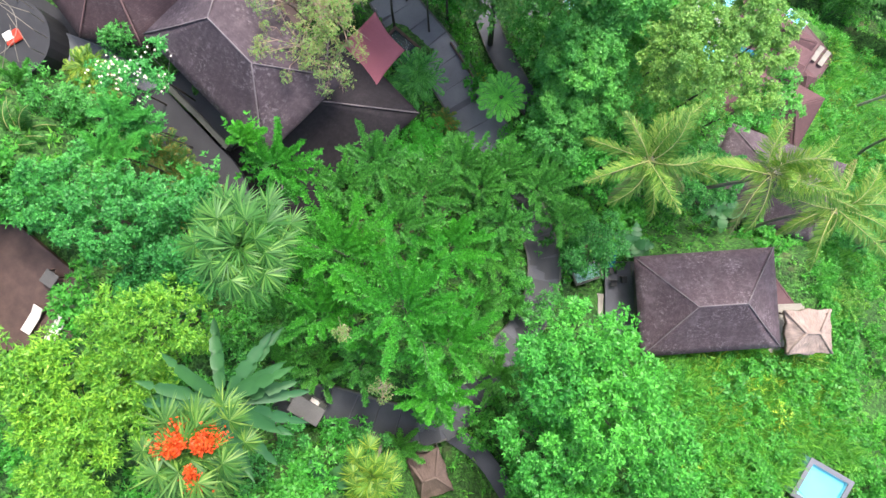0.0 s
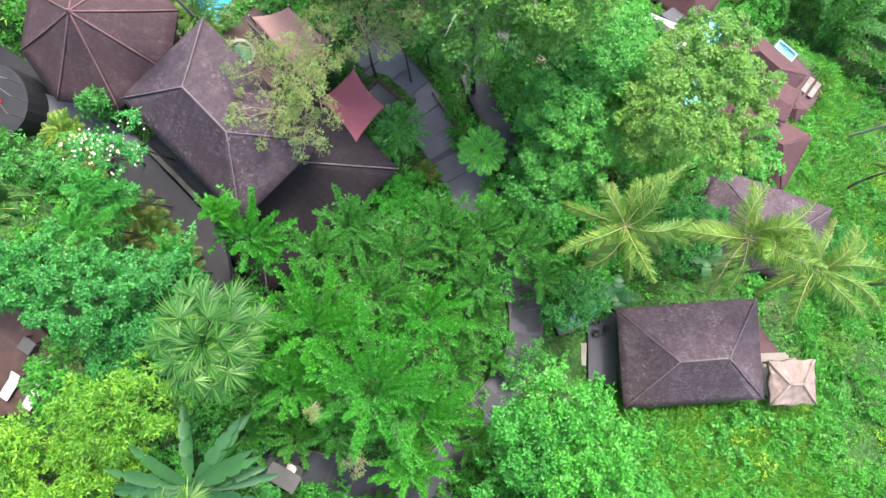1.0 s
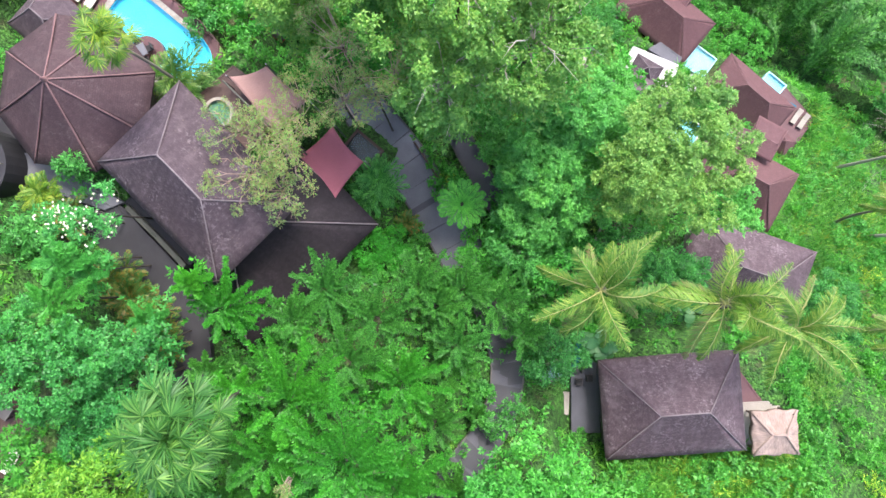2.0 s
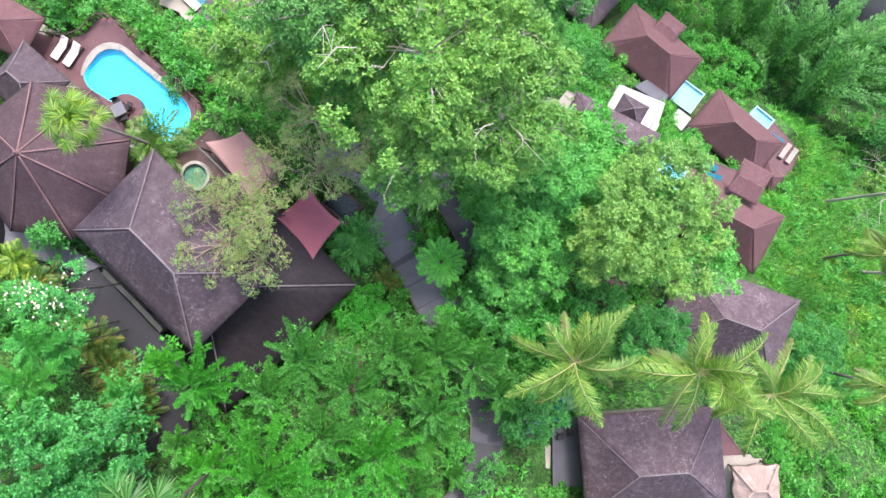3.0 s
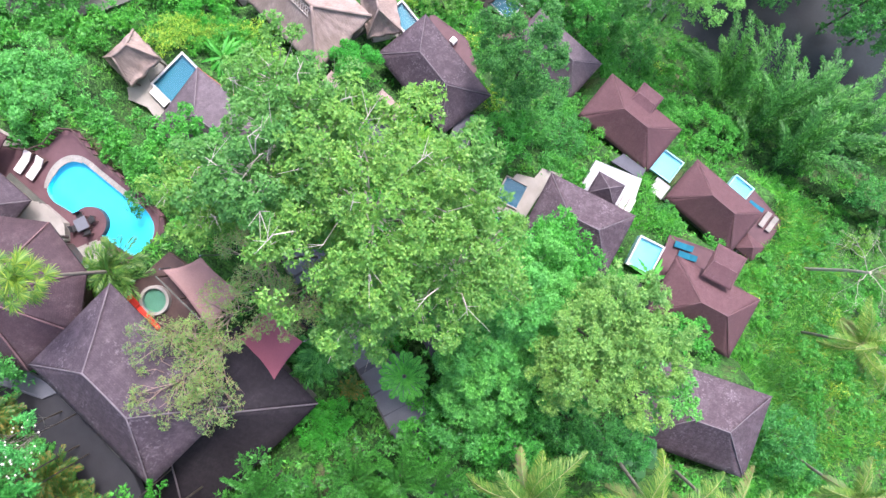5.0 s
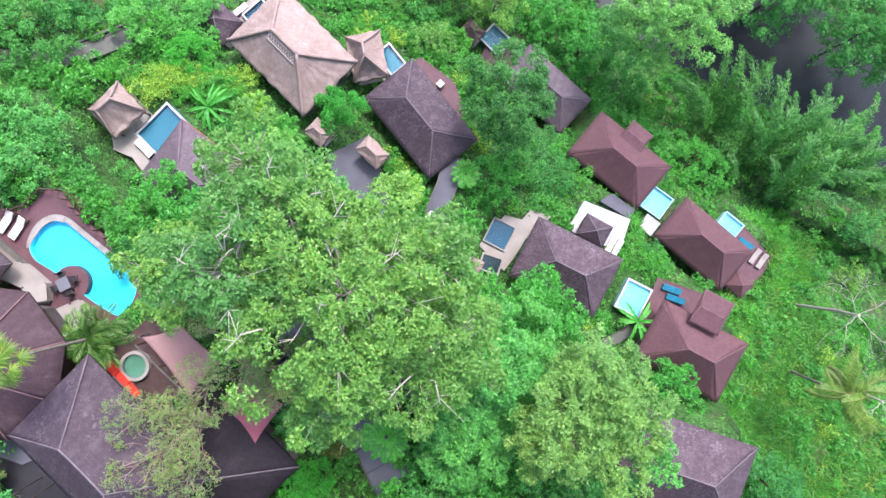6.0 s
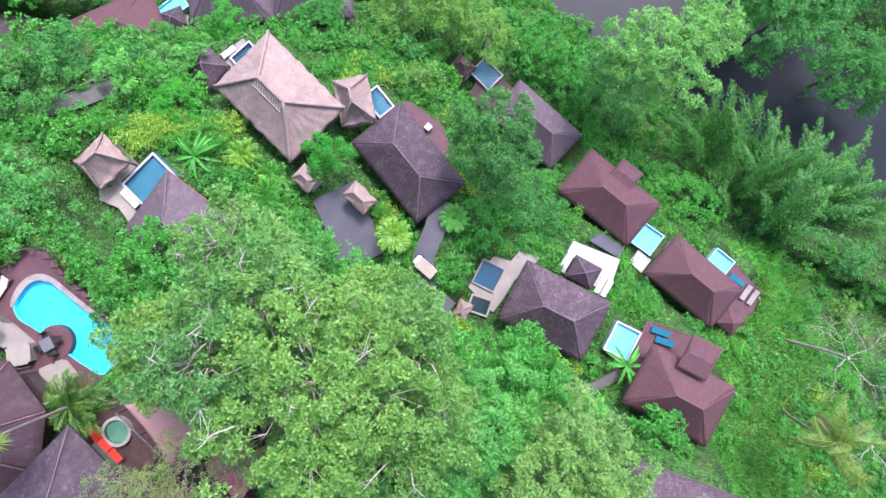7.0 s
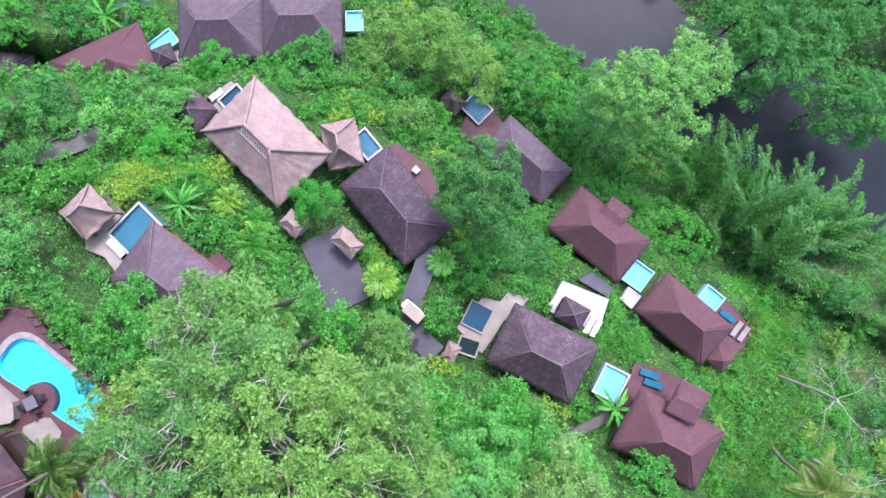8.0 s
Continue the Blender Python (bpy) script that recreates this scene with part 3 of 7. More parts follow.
house("villa", "long villa with grey-brown shingle hip roof", -5.4, 60.2, 9.4, 7.6, 0, -41.1, 3.0, 4.0, "faded")
house("villa", "brown shingle pool villa beside a raised timber deck", -25.0, 24.3, 4.4, 4.2, -42, -9.4, 1.6, 1.2, "old", storey=2.6)

for y_ in (-3.3, 3.3):
    part("gutter", tube(bmesh.new(), [(-4.4, y_, 2.62), (4.4, y_, 2.62)], [0.045, 0.045], 6), M_GUTTER, villa_q, "orange-red eave gutter")
part("gutter", tube(bmesh.new(), [(4.4, -3.3, 2.62), (4.4, 3.3, 2.62)], [0.045, 0.045], 6), M_GUTTER, villa_q, "orange-red eave gutter")

# woven straw laths tied over the thatched villa's ridge
M_STRAW = surface("pale_straw", (0.42, 0.36, 0.3), (0.54, 0.48, 0.41), 5, 0.9)
for k in range(11):
    for y0, y1 in ((-0.32, -0.85), (-0.85, -0.32)):
        a, b = (-1.75 + 0.32 * k, y0, 5.72 + 0.79 * y0), (-1.45 + 0.32 * k, y1, 5.72 + 0.79 * y1)
        part("lath", tube(bmesh.new(), [a, b], [0.035, 0.035], 5), M_STRAW, villa_h, "pale straw lath")
for y0 in (-0.3, -0.88):
    part("lath", tube(bmesh.new(), [(-1.8, y0, 5.74 + 0.79 * y0), (1.85, y0, 5.74 + 0.79 * y0)], [0.04, 0.04], 5), M_STRAW, villa_h, "pale straw lath")

gazebo("gazebo", "small brown shingle pavilion under tall trees", 18.0, 8.6, 3.6, 3.0, -25, -19.5, 1.2, "red")
gazebo("gazebo", "small pale thatched gazebo beside the grey villa", 28.2, -6.4, 3.5, 3.4, 2, -13.6, 0.7, "thatch", 1.0)
gazebo("gazebo", "pale thatched pavilion with a curved roof at a plunge pool", -19.4, 37.3, 3.5, 3.4, 42, -19.5, 2.2, "thatch", 1.5, flare=0.13)
gazebo("gazebo", "small dark shingle gazebo beside the thatched villa", -13.6, 47.7, 3.5, 3.3, -42, -28.9, 1.7, "grey")
gazebo("gazebo", "tall thatched pavilion at a plunge pool", 1.1, 44.0, 4.6, 3.5, 100, -28.6, 2.5, "thatch", 1.2, flare=0.12)
gazebo("gazebo", "red-brown shingle pool gazebo", 42.3, 20.1, 2.6, 2.3, -42, -41.0, 1.1, "red")
gazebo("gazebo", "brown shingle gazebo on a white stone terrace", 24.1, 26.5, 3.1, 2.5, -30, -32.9, 1.3, "old")
gazebo("gazebo", "red shingle gazebo at the end of the pool deck", -26.8, 28.6, 4.0, 3.6, -30, -10.2, 1.5, "red")
gazebo("gate_roof", "small weathered thatched gate roof at the yard", -3.3, 36.2, 2.2, 1.9, -45, -26.3, 0.9, "thatch", 0.9, 2.2, "gate", flare=0.03)
gazebo("gate_roof", "small weathered thatched gate roof at the yard", 1.7, 34.3, 2.8, 1.9, -45, -26.9, 0.9, "thatch", 1.3, 2.0, "gate", flare=0.03)
gazebo("gate_roof", "small thatched roof beside a garden pond", 11.4, 22.9, 1.9, 1.5, 60, -31.2, 0.7, "thatch", 0.4, 2.0, "gate")
gazebo("gazebo", "thatched pavilion beside a river plunge pool", 12.0, 51.5, 2.6, 2.2, -46, -45.2, 1.0, "dark_thatch", 0.6)
gazebo("gazebo", "small dark shingle roof beside a far pool", -22.6, 57.4, 2.6, 2.5, 20, -42.8, 1.1, "old")
gazebo("gate_roof", "small pinkish thatched roof on the far slope", -21.0, 55.8, 3.0, 1.4, 20, -43.6, 0.7, "thatch", 1.4)


def eight_sided(x, y, r, eave, rise, storey=3.0):
    floor = eave - storey
    pad(x, y, r * 0.8, r * 0.8, 0, floor)
    keep_clear(x, y, r * 0.95, r * 0.95, 0)
    ob = thing("pavilion", pose(x, y, floor, 0, 0, 14), "large octagonal pavilion with red-brown shingle roof", "pavilion")
    n, apex = 8, (0, 0, storey + rise)
    ring = [(r * math.cos(k * math.tau / n), r * math.sin(k * math.tau / n), storey) for k in range(n)]
    for k in range(n):
        slope(ob, ring[k], ring[(k + 1) % n], apex, apex, M_SHINGLE_BROWN, 0.14, 0.02)
        cap(ob, ring[k], apex, M_RIDGE_RED, 0.055)
        q = [0.8 * v for v in ring[k][:2]]
        part("post", cylinder(bmesh.new(), q[0], q[1], 0, storey, 0.12, 8), M_DARK_WOOD, ob)
    part("floor_slab", slab(bmesh.new(), [(0.7 * p[0], 0.7 * p[1]) for p in ring], -1.2, 0), M_DARK_WOOD, ob)
    part("finial", cylinder(bmesh.new(), 0, 0, storey + rise - 0.1, storey + rise + 0.35, 0.22, 10, 0.05), M_RIDGE_RED, ob)


eight_sided(-20.6, 18.1, 5.25, -4.8, 3.5)


# ---- pools, decks and terraces ----
def tank(label, x, y, length, width, angle, z, tiles, rim=M_WHITE, edge=0.13, depth=0.36):
    """A raised plunge pool with coping on all sides."""
    pad(x, y, length / 2 + 0.1, width / 2 + 0.1, angle, z - depth - 0.75, 1.2)
    keep_clear(x, y, length / 2 + 0.3, width / 2 + 0.3, angle)
    ob = thing("plunge_pool", pose(x, y, z, 0, 0, angle), label, "pool")
    a, b = length / 2, width / 2
    bm = bmesh.new()
    box(bm, -a, a, -b, b, -depth - 1.0, -depth)
    for d in ((-a, -a + edge, -b, b), (a - edge, a, -b, b), (-a + edge, a - edge, -b, -b + edge), (-a + edge, a - edge, b - edge, b)):
        box(bm, *d, -depth, -0.06)
    part("basin", bm, tiles, ob)
    bm = bmesh.new()
    for d in ((-a - 0.06, -a + edge, -b - 0.06, b + 0.06), (a - edge, a + 0.06, -b - 0.06, b + 0.06), (-a + edge, a - edge, -b - 0.06, -b + edge), (-a + edge, a - edge, b - edge, b + 0.06)):
        box(bm, *d, -0.06, 0.04, 0.015)
    part("coping", bm, rim, ob)
    bm = bmesh.new()
    slab(bm, [(-a + edge, -b + edge), (a - edge, -b + edge), (a - edge, b - edge), (-a + edge, b - edge)], -0.14, -0.13)
    part("water", bm, M_WATER, ob)
    return ob


def terrace(name, label, outline, z, material, thick=0.35, category="deck", clear=True):
    cx = sum(p[0] for p in outline) / len(outline)
    cy = sum(p[1] for p in outline) / len(outline)
    ob = thing(name, pose(cx, cy, z), label, category)
    part("top", slab(bmesh.new(), [(px - cx, py - cy) for px, py in outline], -thick, 0), material, ob)
    for (x0, y0), (x1, y1) in zip(outline, outline[1:] + outline[:1]):
        d = Vector((x1 - x0, y1 - y0, 0))
        bm = box(bmesh.new(), 0.1, d.length - 0.1, 0.003, 0.13, 0.003, 0.05, 0.01)
        bm.transform(Matrix.Translation((x0 - cx, y0 - cy, 0)) @ Matrix.Rotation(math.atan2(d.y, d.x), 4, "Z"))
        part("edge_board" if category == "deck" else "edge_stone", bm, material, ob)
    xs, ys = [p[0] for p in outline], [p[1] for p in outline]
    if clear:
        keep_clear((min(xs) + max(xs)) / 2, (min(ys) + max(ys)) / 2, (max(xs) - min(xs)) / 2.6, (max(ys) - min(ys)) / 2.6)
    return ob


tank("small plunge pool with pale turquoise water", 33.3, 29.9, 2.8, 2.8, -37, -42.15, M_TILE_PALE, M_TILE_PALE, 0.07)
tank("small plunge pool with pale turquoise water", 41.7, 26.9, 2.6, 2.4, -40, -42.15, M_TILE_PALE, M_TILE_PALE, 0.07)
tank("plunge pool with pale turquoise water and white rim", 27.6, 19.5, 2.7, 3.2, -28, -31.25, M_TILE_PALE)
tank("plunge pool with blue water and white coping", -16.1, 35.8, 2.9, 3.9, -46, -21.2, M_TILE_SLATE)
tank("plunge pool with blue water beside a pavilion", 15.0, 50.9, 3.2, 2.6, -46, -46.75, M_TILE_SLATE)
tank("slate-blue plunge pool in a pale stone terrace", 14.2, 26.3, 2.5, 2.7, -28, -33.1, M_TILE_DEEP, M_LIME, 0.08, 0.2)
tank("small dark pond in a pale stone terrace", 13.2, 23.2, 2.2, 1.8, -20, -33.1, M_BLACK, M_LIME, 0.13, 0.2)
tank("plunge pool with pale water below the grey villa", 28.2, -17.8, 3.6, 3.1, -30, -11.7, M_TILE_PALE, M_PAVER, 0.3)
tank("narrow plunge pool with blue water beside a thatched pavilion", 3.2, 44.4, 1.9, 2.8, 38, -31.3, M_TILE_SLATE)
tank("small turquoise plunge pool on the far slope", -23.6, 59.4, 3.6, 2.0, 35, -44.6, M_TILE_PALE, M_TILE_PALE, 0.07)
tank("small turquoise plunge pool beside the long villa", 0.3, 61.3, 2.0, 2.4, 0, -44.0, M_TILE_PALE, M_TILE_PALE, 0.07)

POOL = smooth_loop([(-22.5, 25.5), (-22.2, 26.5), (-21.6, 27.3), (-20.7, 27.75), (-19.7, 27.6), (-18.6, 26.75), (-17.1, 25.5), (-15.9, 24.5), (-14.9, 23.6), (-14.4, 22.3), (-15.0, 20.8), (-15.9, 20.3), (-17.0, 20.9), (-18.3, 21.8), (-20.0, 23.2), (-21.2, 24.0), (-22.1, 24.6)])
DECK = [(-28.5, 29.8), (-26.6, 24.5), (-23.5, 20.8), (-18.6, 18.8), (-13.9, 19.2), (-13.6, 23.2), (-15.0, 24.9), (-16.5, 26.1), (-18.0, 27.3), (-19.0, 28.4), (-20.1, 29.75), (-21.1, 29.85), (-21.6, 29.5), (-22.3, 28.7), (-23.4, 28.3), (-24.2, 28.4), (-25.4, 28.6)]
pad(-20.5, 25.5, 6.5, 4.0, -35, -12.5)
pad(-18.3, 24.2, 4.1, 1.7, -42, -14.6, 0.8)
keep_clear(-20.0, 24.6, 7.0, 3.4, -42)
keep_clear(-25.0, 26.5, 3.0, 2.6, 0)
deck = thing("pool_deck", pose(-20, 24.6, -12.2), "red-brown timber deck curving round a large pool", "deck")
loc = lambda pts: [(x + 20, y - 24.6) for x, y in pts]
part("decking", ring_plate(bmesh.new(), loc(DECK), loc(POOL), -0.3, 0.0), M_DECK, deck)
for i in range(2, len(DECK)):
    (x0, y0), (x1, y1) = DECK[i - 1], DECK[i]
    for k in range(2):
        t = k / 2
        part("rail_post", cylinder(bmesh.new(), x0 + t * (x1 - x0) + 20, y0 + t * (y1 - y0) - 24.6, -0.3, 0.9, 0.06, 8), M_DARK_WOOD, deck)
    part("hand_rail", tube(bmesh.new(), [(x0 + 20, y0 - 24.6, 0.9), (x1 + 20, y1 - 24.6, 0.9)], [0.05, 0.05], 6), M_DARK_WOOD, deck)
big_pool = thing("swimming_pool", pose(-20, 24.6, -12.2), "large freeform swimming pool with bright cyan water", "pool")
inner = loc(POOL)
cxp, cyp = sum(p[0] for p in inner) / len(inner), sum(p[1] for p in inner) / len(inner)
bm = bmesh.new()
slab(bm, inner, -1.4, -0.6)
part("basin_floor", bm, M_TILE, big_pool)
part("basin_wall", ring_plate(bmesh.new(), inner, [(cxp + 0.985 * (x - cxp), cyp + 0.985 * (y - cyp)) for x, y in inner], -0.6, -0.02), M_TILE, big_pool)
part("water", slab(bmesh.new(), [(cxp + 0.984 * (x - cxp), cyp + 0.984 * (y - cyp)) for x, y in inner], -0.16, -0.15), M_WATER, big_pool)
# flat pale coping stones, broader round the shallow end
for k in range(0, 44):
    (x0, y0), (x1, y1) = inner[k], inner[k + 1]
    d = Vector((x1 - x0, y1 - y0, 0))
    bm = box(bmesh.new(), 0.006, d.length - 0.006, -min(0.06 + 0.035 * k, 0.3) if k < 24 else -0.2, 0.2, -0.08, 0.03 + 0.005 * (k % 3), 0.008)
    bm.transform(Matrix.Translation((x0, y0, 0)) @ Matrix.Rotation(math.atan2(d.y, d.x), 4, "Z"))
    part("coping_stone", bm, M_RIM, big_pool)
isle = thing("pool_island", pose(-19.3, 22.8, -12.2), "round timber platform at the pool's edge", "platform")
part("platform", cylinder(bmesh.new(), 0, 0, -0.89, 0.06, 1.28, 32), M_DECK, isle)

terrace("stone_terrace", "white stone terrace behind the spotted villa", [(21.6, 26.7), (27.2, 24.2), (28.4, 27.7), (23.5, 29.8)], -35.2, M_WHITE, 0.9)
terrace("stone_terrace", "pale stone terrace round a slate pool", [(12.0, 25.2), (14.6, 22.4), (15.7, 23.8), (17.0, 25.8), (17.9, 26.2), (19.7, 28.1), (17.5, 28.8), (16.6, 27.8), (14.8, 28.3)], -33.36, M_LIME, 0.9)
terrace("timber_deck", "dark red timber deck beside a villa", [(28.2, 16.6), (33.0, 15.0), (35.4, 19.6), (30.2, 21.6)], -31.7, M_DECK)
terrace("timber_deck", "dark timber deck above the river", [(39.8, 21.0), (44.4, 19.4), (47.0, 23.0), (42.6, 28.2), (40.0, 27.2)], -42.7, M_DECK)
terrace("white_terrace", "small white stone landing between two villas", [(31.2, 27.2), (32.6, 25.9), (33.8, 27.4), (32.3, 28.6)], -42.45, M_WHITE)
terrace("timber_deck", "dark timber deck beside the grey villa", [(25.0, -4.6), (28.4, -4.8), (25.6, -1.0)], -15.4, M_DECK)
terrace("timber_deck", "small dark deck with two chairs", [(12.9, -6.8), (15.2, -6.8), (15.2, -1.0), (12.9, -1.0)], -15.35, M_ASPHALT)
terrace("stone_terrace", "pale stone terrace beside a plunge pool", [(-21.9, 34.7), (-18.9, 33.4), (-17.9, 32.0), (-17.0, 32.6), (-18.0, 34.4), (-19.0, 36.4), (-19.8, 35.6)], -21.3, M_LIME)
terrace("timber_deck", "dark terrace with a hot tub", [(-15.4, 17.2), (-11.6, 13.4), (-7.4, 17.6), (-11.4, 20.6)], -7.75, M_DARK_WOOD)
# dark wood instead of the red decking, so the deck's colour carries its shade
terrace("timber_deck", "red deck with shade put into its dark colour, and white armchairs", [(-30.0, -6.5), (-22.6, -6.0), (-21.6, -2.4), (-26.4, 1.6), (-30.0, 2.0)], -3.2, M_DARK_WOOD)
terrace("timber_deck", "red-brown deck around a river plunge pool", [(12.6, 48.0), (16.4, 45.0), (19.0, 48.4), (15.0, 52.6)], -47.2, M_DECK)
terrace("stone_terrace", "raised pale stone terrace beside the pool villa", [(-24.3, 24.4), (-22.45, 24.3), (-20.8, 22.85), (-20.75, 21.5), (-22.2, 21.25), (-22.4, 22.6), (-24.3, 23.4)], -11.3, M_LIME, 1.2)
terrace("stone_terrace", "pale stone landing at the pool's corner", [(-20.5, 20.7), (-19.3, 21.2), (-18.5, 21.5), (-17.55, 20.3), (-18.9, 19.15)], -12.0, M_LIME, 0.5)
for args in ((24.9, 26.4, 3.2, 2.4, -28, -35.4), (15.4, 25.2, 2.2, 3.4, -28, -33.5), (31.8, 18.2, 3.0, 2.6, -28, -32.0), (43.4, 23.8, 3.4, 3.4, -40, -43.1),
             (28.0, -3.0, 2.4, 2.2, 0, -15.8), (14.0, -3.9, 1.2, 3.0, 0, -15.7), (-11.4, 17.2, 3.4, 3.0, -45, -8.1), (-26.0, -2.5, 4.0, 4.0, 0, -3.6),
             (15.8, 48.6, 2.4, 2.4, -46, -47.6), (-18.4, 34.6, 1.6, 1.6, 0, -21.7), (32.5, 27.3, 1.0, 1.0, 0, -42.8)):
    pad(*args)


# ---- lanes ----
def lane(name, label, points, half, material=M_ASPHALT, kerbs=True, pavers=0.0):
    """A paved lane through points (x, y, z) with kerbs; with pavers, cross joints at that spacing."""
    pts = []
    for i in range(len(points) - 1):
        p0, p1, p2, p3 = (Vector(points[min(max(i + k, 0), len(points) - 1)]) for k in (-1, 0, 1, 2))
        for s in range(5):
            t = s / 5
            pts.append(0.5 * ((2 * p1) + (p2 - p0) * t + (2 * p0 - 5 * p1 + 4 * p2 - p3) * t * t + (3 * p1 - p0 - 3 * p2 + p3) * t ** 3))
    pts.append(Vector(points[-1]))
    for a, b in zip(pts[:-1:2], pts[2::2]):
        LANES.append((*a, *b, half))
    ob = tagged(new(name), label, "path", "", "structure")

    def ribbon(lo, hi, top, bottom):
        bm = bmesh.new()
        rows = []
        for i, p in enumerate(pts):
            d = (pts[min(i + 1, len(pts) - 1)] - pts[max(i - 1, 0)]).normalized()
            s = Vector((d.y, -d.x, 0)).normalized()
            rows.append([bm.verts.new(p + s * o + Vector((0, 0, h))) for o, h in ((lo, bottom), (lo, top), (hi, top), (hi, bottom))])
        for r0, r1 in zip(rows, rows[1:]):
            for k in range(4):
                bm.faces.new((r0[k], r0[(k + 1) % 4], r1[(k + 1) % 4], r1[k]))
        bm.faces.new(rows[0])
        bm.faces.new(rows[-1][::-1])
        bmesh.ops.recalc_face_normals(bm, faces=bm.faces[:])
        return bm

    part("paving", ribbon(-half, half, 0.0, -0.6), material, ob)
    if kerbs:
        part("kerb", ribbon(-half - 0.1, -half, 0.08, -0.5), M_KERB, ob)
        part("kerb", ribbon(half, half + 0.1, 0.08, -0.5), M_KERB, ob)
    if pavers:
        run = 0.0
        for a, b in zip(pts, pts[1:]):
            d = (b - a).normalized()
            s = Vector((d.y, -d.x, 0)).normalized()
            while run < (b - a).length:
                c = a + d * (run + pavers / 2)
                bm = box(bmesh.new(), -pavers / 2 + 0.03, pavers / 2 - 0.03, -half + 0.04, half - 0.04, 0.004, 0.03)
                bm.transform(Matrix.Translation(c) @ d.to_track_quat("X", "Z").to_matrix().to_4x4())
                # narrow lane gets the slab colour with tree shade painted in
                part("paving_slab", bm, M_PAVER if half > 1.5 else M_SLAB_SHADED, ob)
                run += pavers
            run -= (b - a).length
    return ob


lane("lane_1", "grey slab-paved lane between planted verges", [(-4.4, 20.8, -16.2), (-3.2, 18.8, -15.7), (-0.6, 15.6, -15.4), (2.0, 11.6, -15.2), (4.6, 7.0, -14.2)], 1.75, pavers=1.9)
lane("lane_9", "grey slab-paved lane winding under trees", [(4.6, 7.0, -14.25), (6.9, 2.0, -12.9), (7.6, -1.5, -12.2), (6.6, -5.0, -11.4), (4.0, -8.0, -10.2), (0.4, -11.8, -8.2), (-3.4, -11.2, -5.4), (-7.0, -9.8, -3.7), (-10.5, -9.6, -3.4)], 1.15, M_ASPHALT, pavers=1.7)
lane("lane_2", "narrow grey lane with mossy kerbs", [(3.1, 21.2, -17.9), (4.4, 16.9, -17.4), (6.8, 12.4, -16.8), (8.0, 10.4, -16.5)], 0.85)
lane("lane_3", "dark paved lane beside the large villa", [(-30.0, 17.0, -8.0), (-24.4, 13.4, -7.6), (-20.6, 10.4, -7.5), (-18.4, 8.1, -7.4), (-16.6, 6.2, -7.4), (-14.8, 4.0, -7.2), (-14.0, -1.0, -6.6)], 1.5, M_BLACKTOP, False)
lane("lane_4", "grey lane past the yard and villas", [(9.6, 34.0, -29.6), (8.8, 31.2, -29.3), (7.6, 28.2, -29.2), (8.0, 25.2, -29.2), (10.0, 23.0, -29.3)], 0.95)
lane("lane_5", "paved grey yard lane below the thatched villa", [(-1.2, 35.2, -28.95), (0.2, 32.0, -28.9), (1.0, 29.4, -28.8), (1.6, 28.0, -28.7)], 2.2)
lane("lane_6", "dark garden path curving downhill", [(-0.6, -12.2, -8.8), (2.6, -14.6, -9.4), (4.6, -17.6, -9.9), (6.4, -21.5, -10.4)], 0.62, kerbs=False)
lane("lane_7", "short paved lane with a low wall", [(-32.0, 42.6, -21.0), (-28.0, 42.2, -21.4), (-24.6, 42.6, -21.6), (-22.0, 43.5, -22.0), (-19.6, 44.6, -22.5)], 0.7, M_KERB)
lane("lane_8", "pale wall-topped path beside a villa", [(19.6, 12.6, -30.6), (23.6, 14.4, -31.0), (27.4, 16.2, -31.4)], 0.5, M_KERB, False)


def low_wall(label, points, width, h, material):
    """A low garden wall through points (x, y, z)."""
    x, y, z = points[0]
    ob = thing("garden_wall", pose(x, y, z), label, "wall")
    for (x0, y0, z0), (x1, y1, z1) in zip(points, points[1:]):
        d = Vector((x1 - x0, y1 - y0, z1 - z0))
        bm = box(bmesh.new(), 0, d.length - 0.02, -width / 2, width / 2, -0.6, h, 0.02)
        bm.transform(Matrix.Translation((x0 - x, y0 - y, z0 - z)) @ d.to_track_quat("X", "Z").to_matrix().to_4x4())
        part("block", bm, material, ob)
    return ob


tank("small green pool under overhanging leaves", 11.4, -1.9, 2.2, 1.3, 20, -15.0, M_TUB, M_KERB, 0.1, 0.25)
low_wall("thin brown kerb wall along the slab lane", [(0.6, 16.4, -15.3), (1.9, 14.4, -15.25), (3.3, 12.3, -15.2)], 0.14, 0.28, M_DARK_WOOD)
terrace("stone_terrace", "small tan stone landing beside the grey villa", [(11.2, -5.0), (12.7, -5.4), (12.8, -3.6), (11.4, -3.4)], -15.4, M_LIME, 0.5, "terrace")
low_wall("low weathered stone wall along a paved lane", [(-18.5, 10.9, -7.4), (-16.5, 8.9, -7.4), (-14.5, 6.8, -7.3)], 0.35, 0.35, M_KERB)
low_wall("low stone wall above a sunken lane", [(-25.2, 43.2, -21.8), (-22.4, 44.5, -22.2), (-19.8, 45.6, -22.6)], 0.2, 0.4, M_KERB)
terrace("stone_terrace", "bluish paved landing beside the large villa", [(-26.2, 14.9), (-26.2, 12.9), (-23.5, 11.9), (-20.1, 10.7), (-18.8, 11.2), (-21.0, 12.6), (-23.5, 13.9)], -7.3, M_PAVER, 0.5, "terrace")
gazebo("gazebo", "small reddish thatched hut beside the garden path", -0.9, -15.2, 2.3, 3.0, 20, -7.0, 1.0, "dark_thatch", 0.9, 2.0)
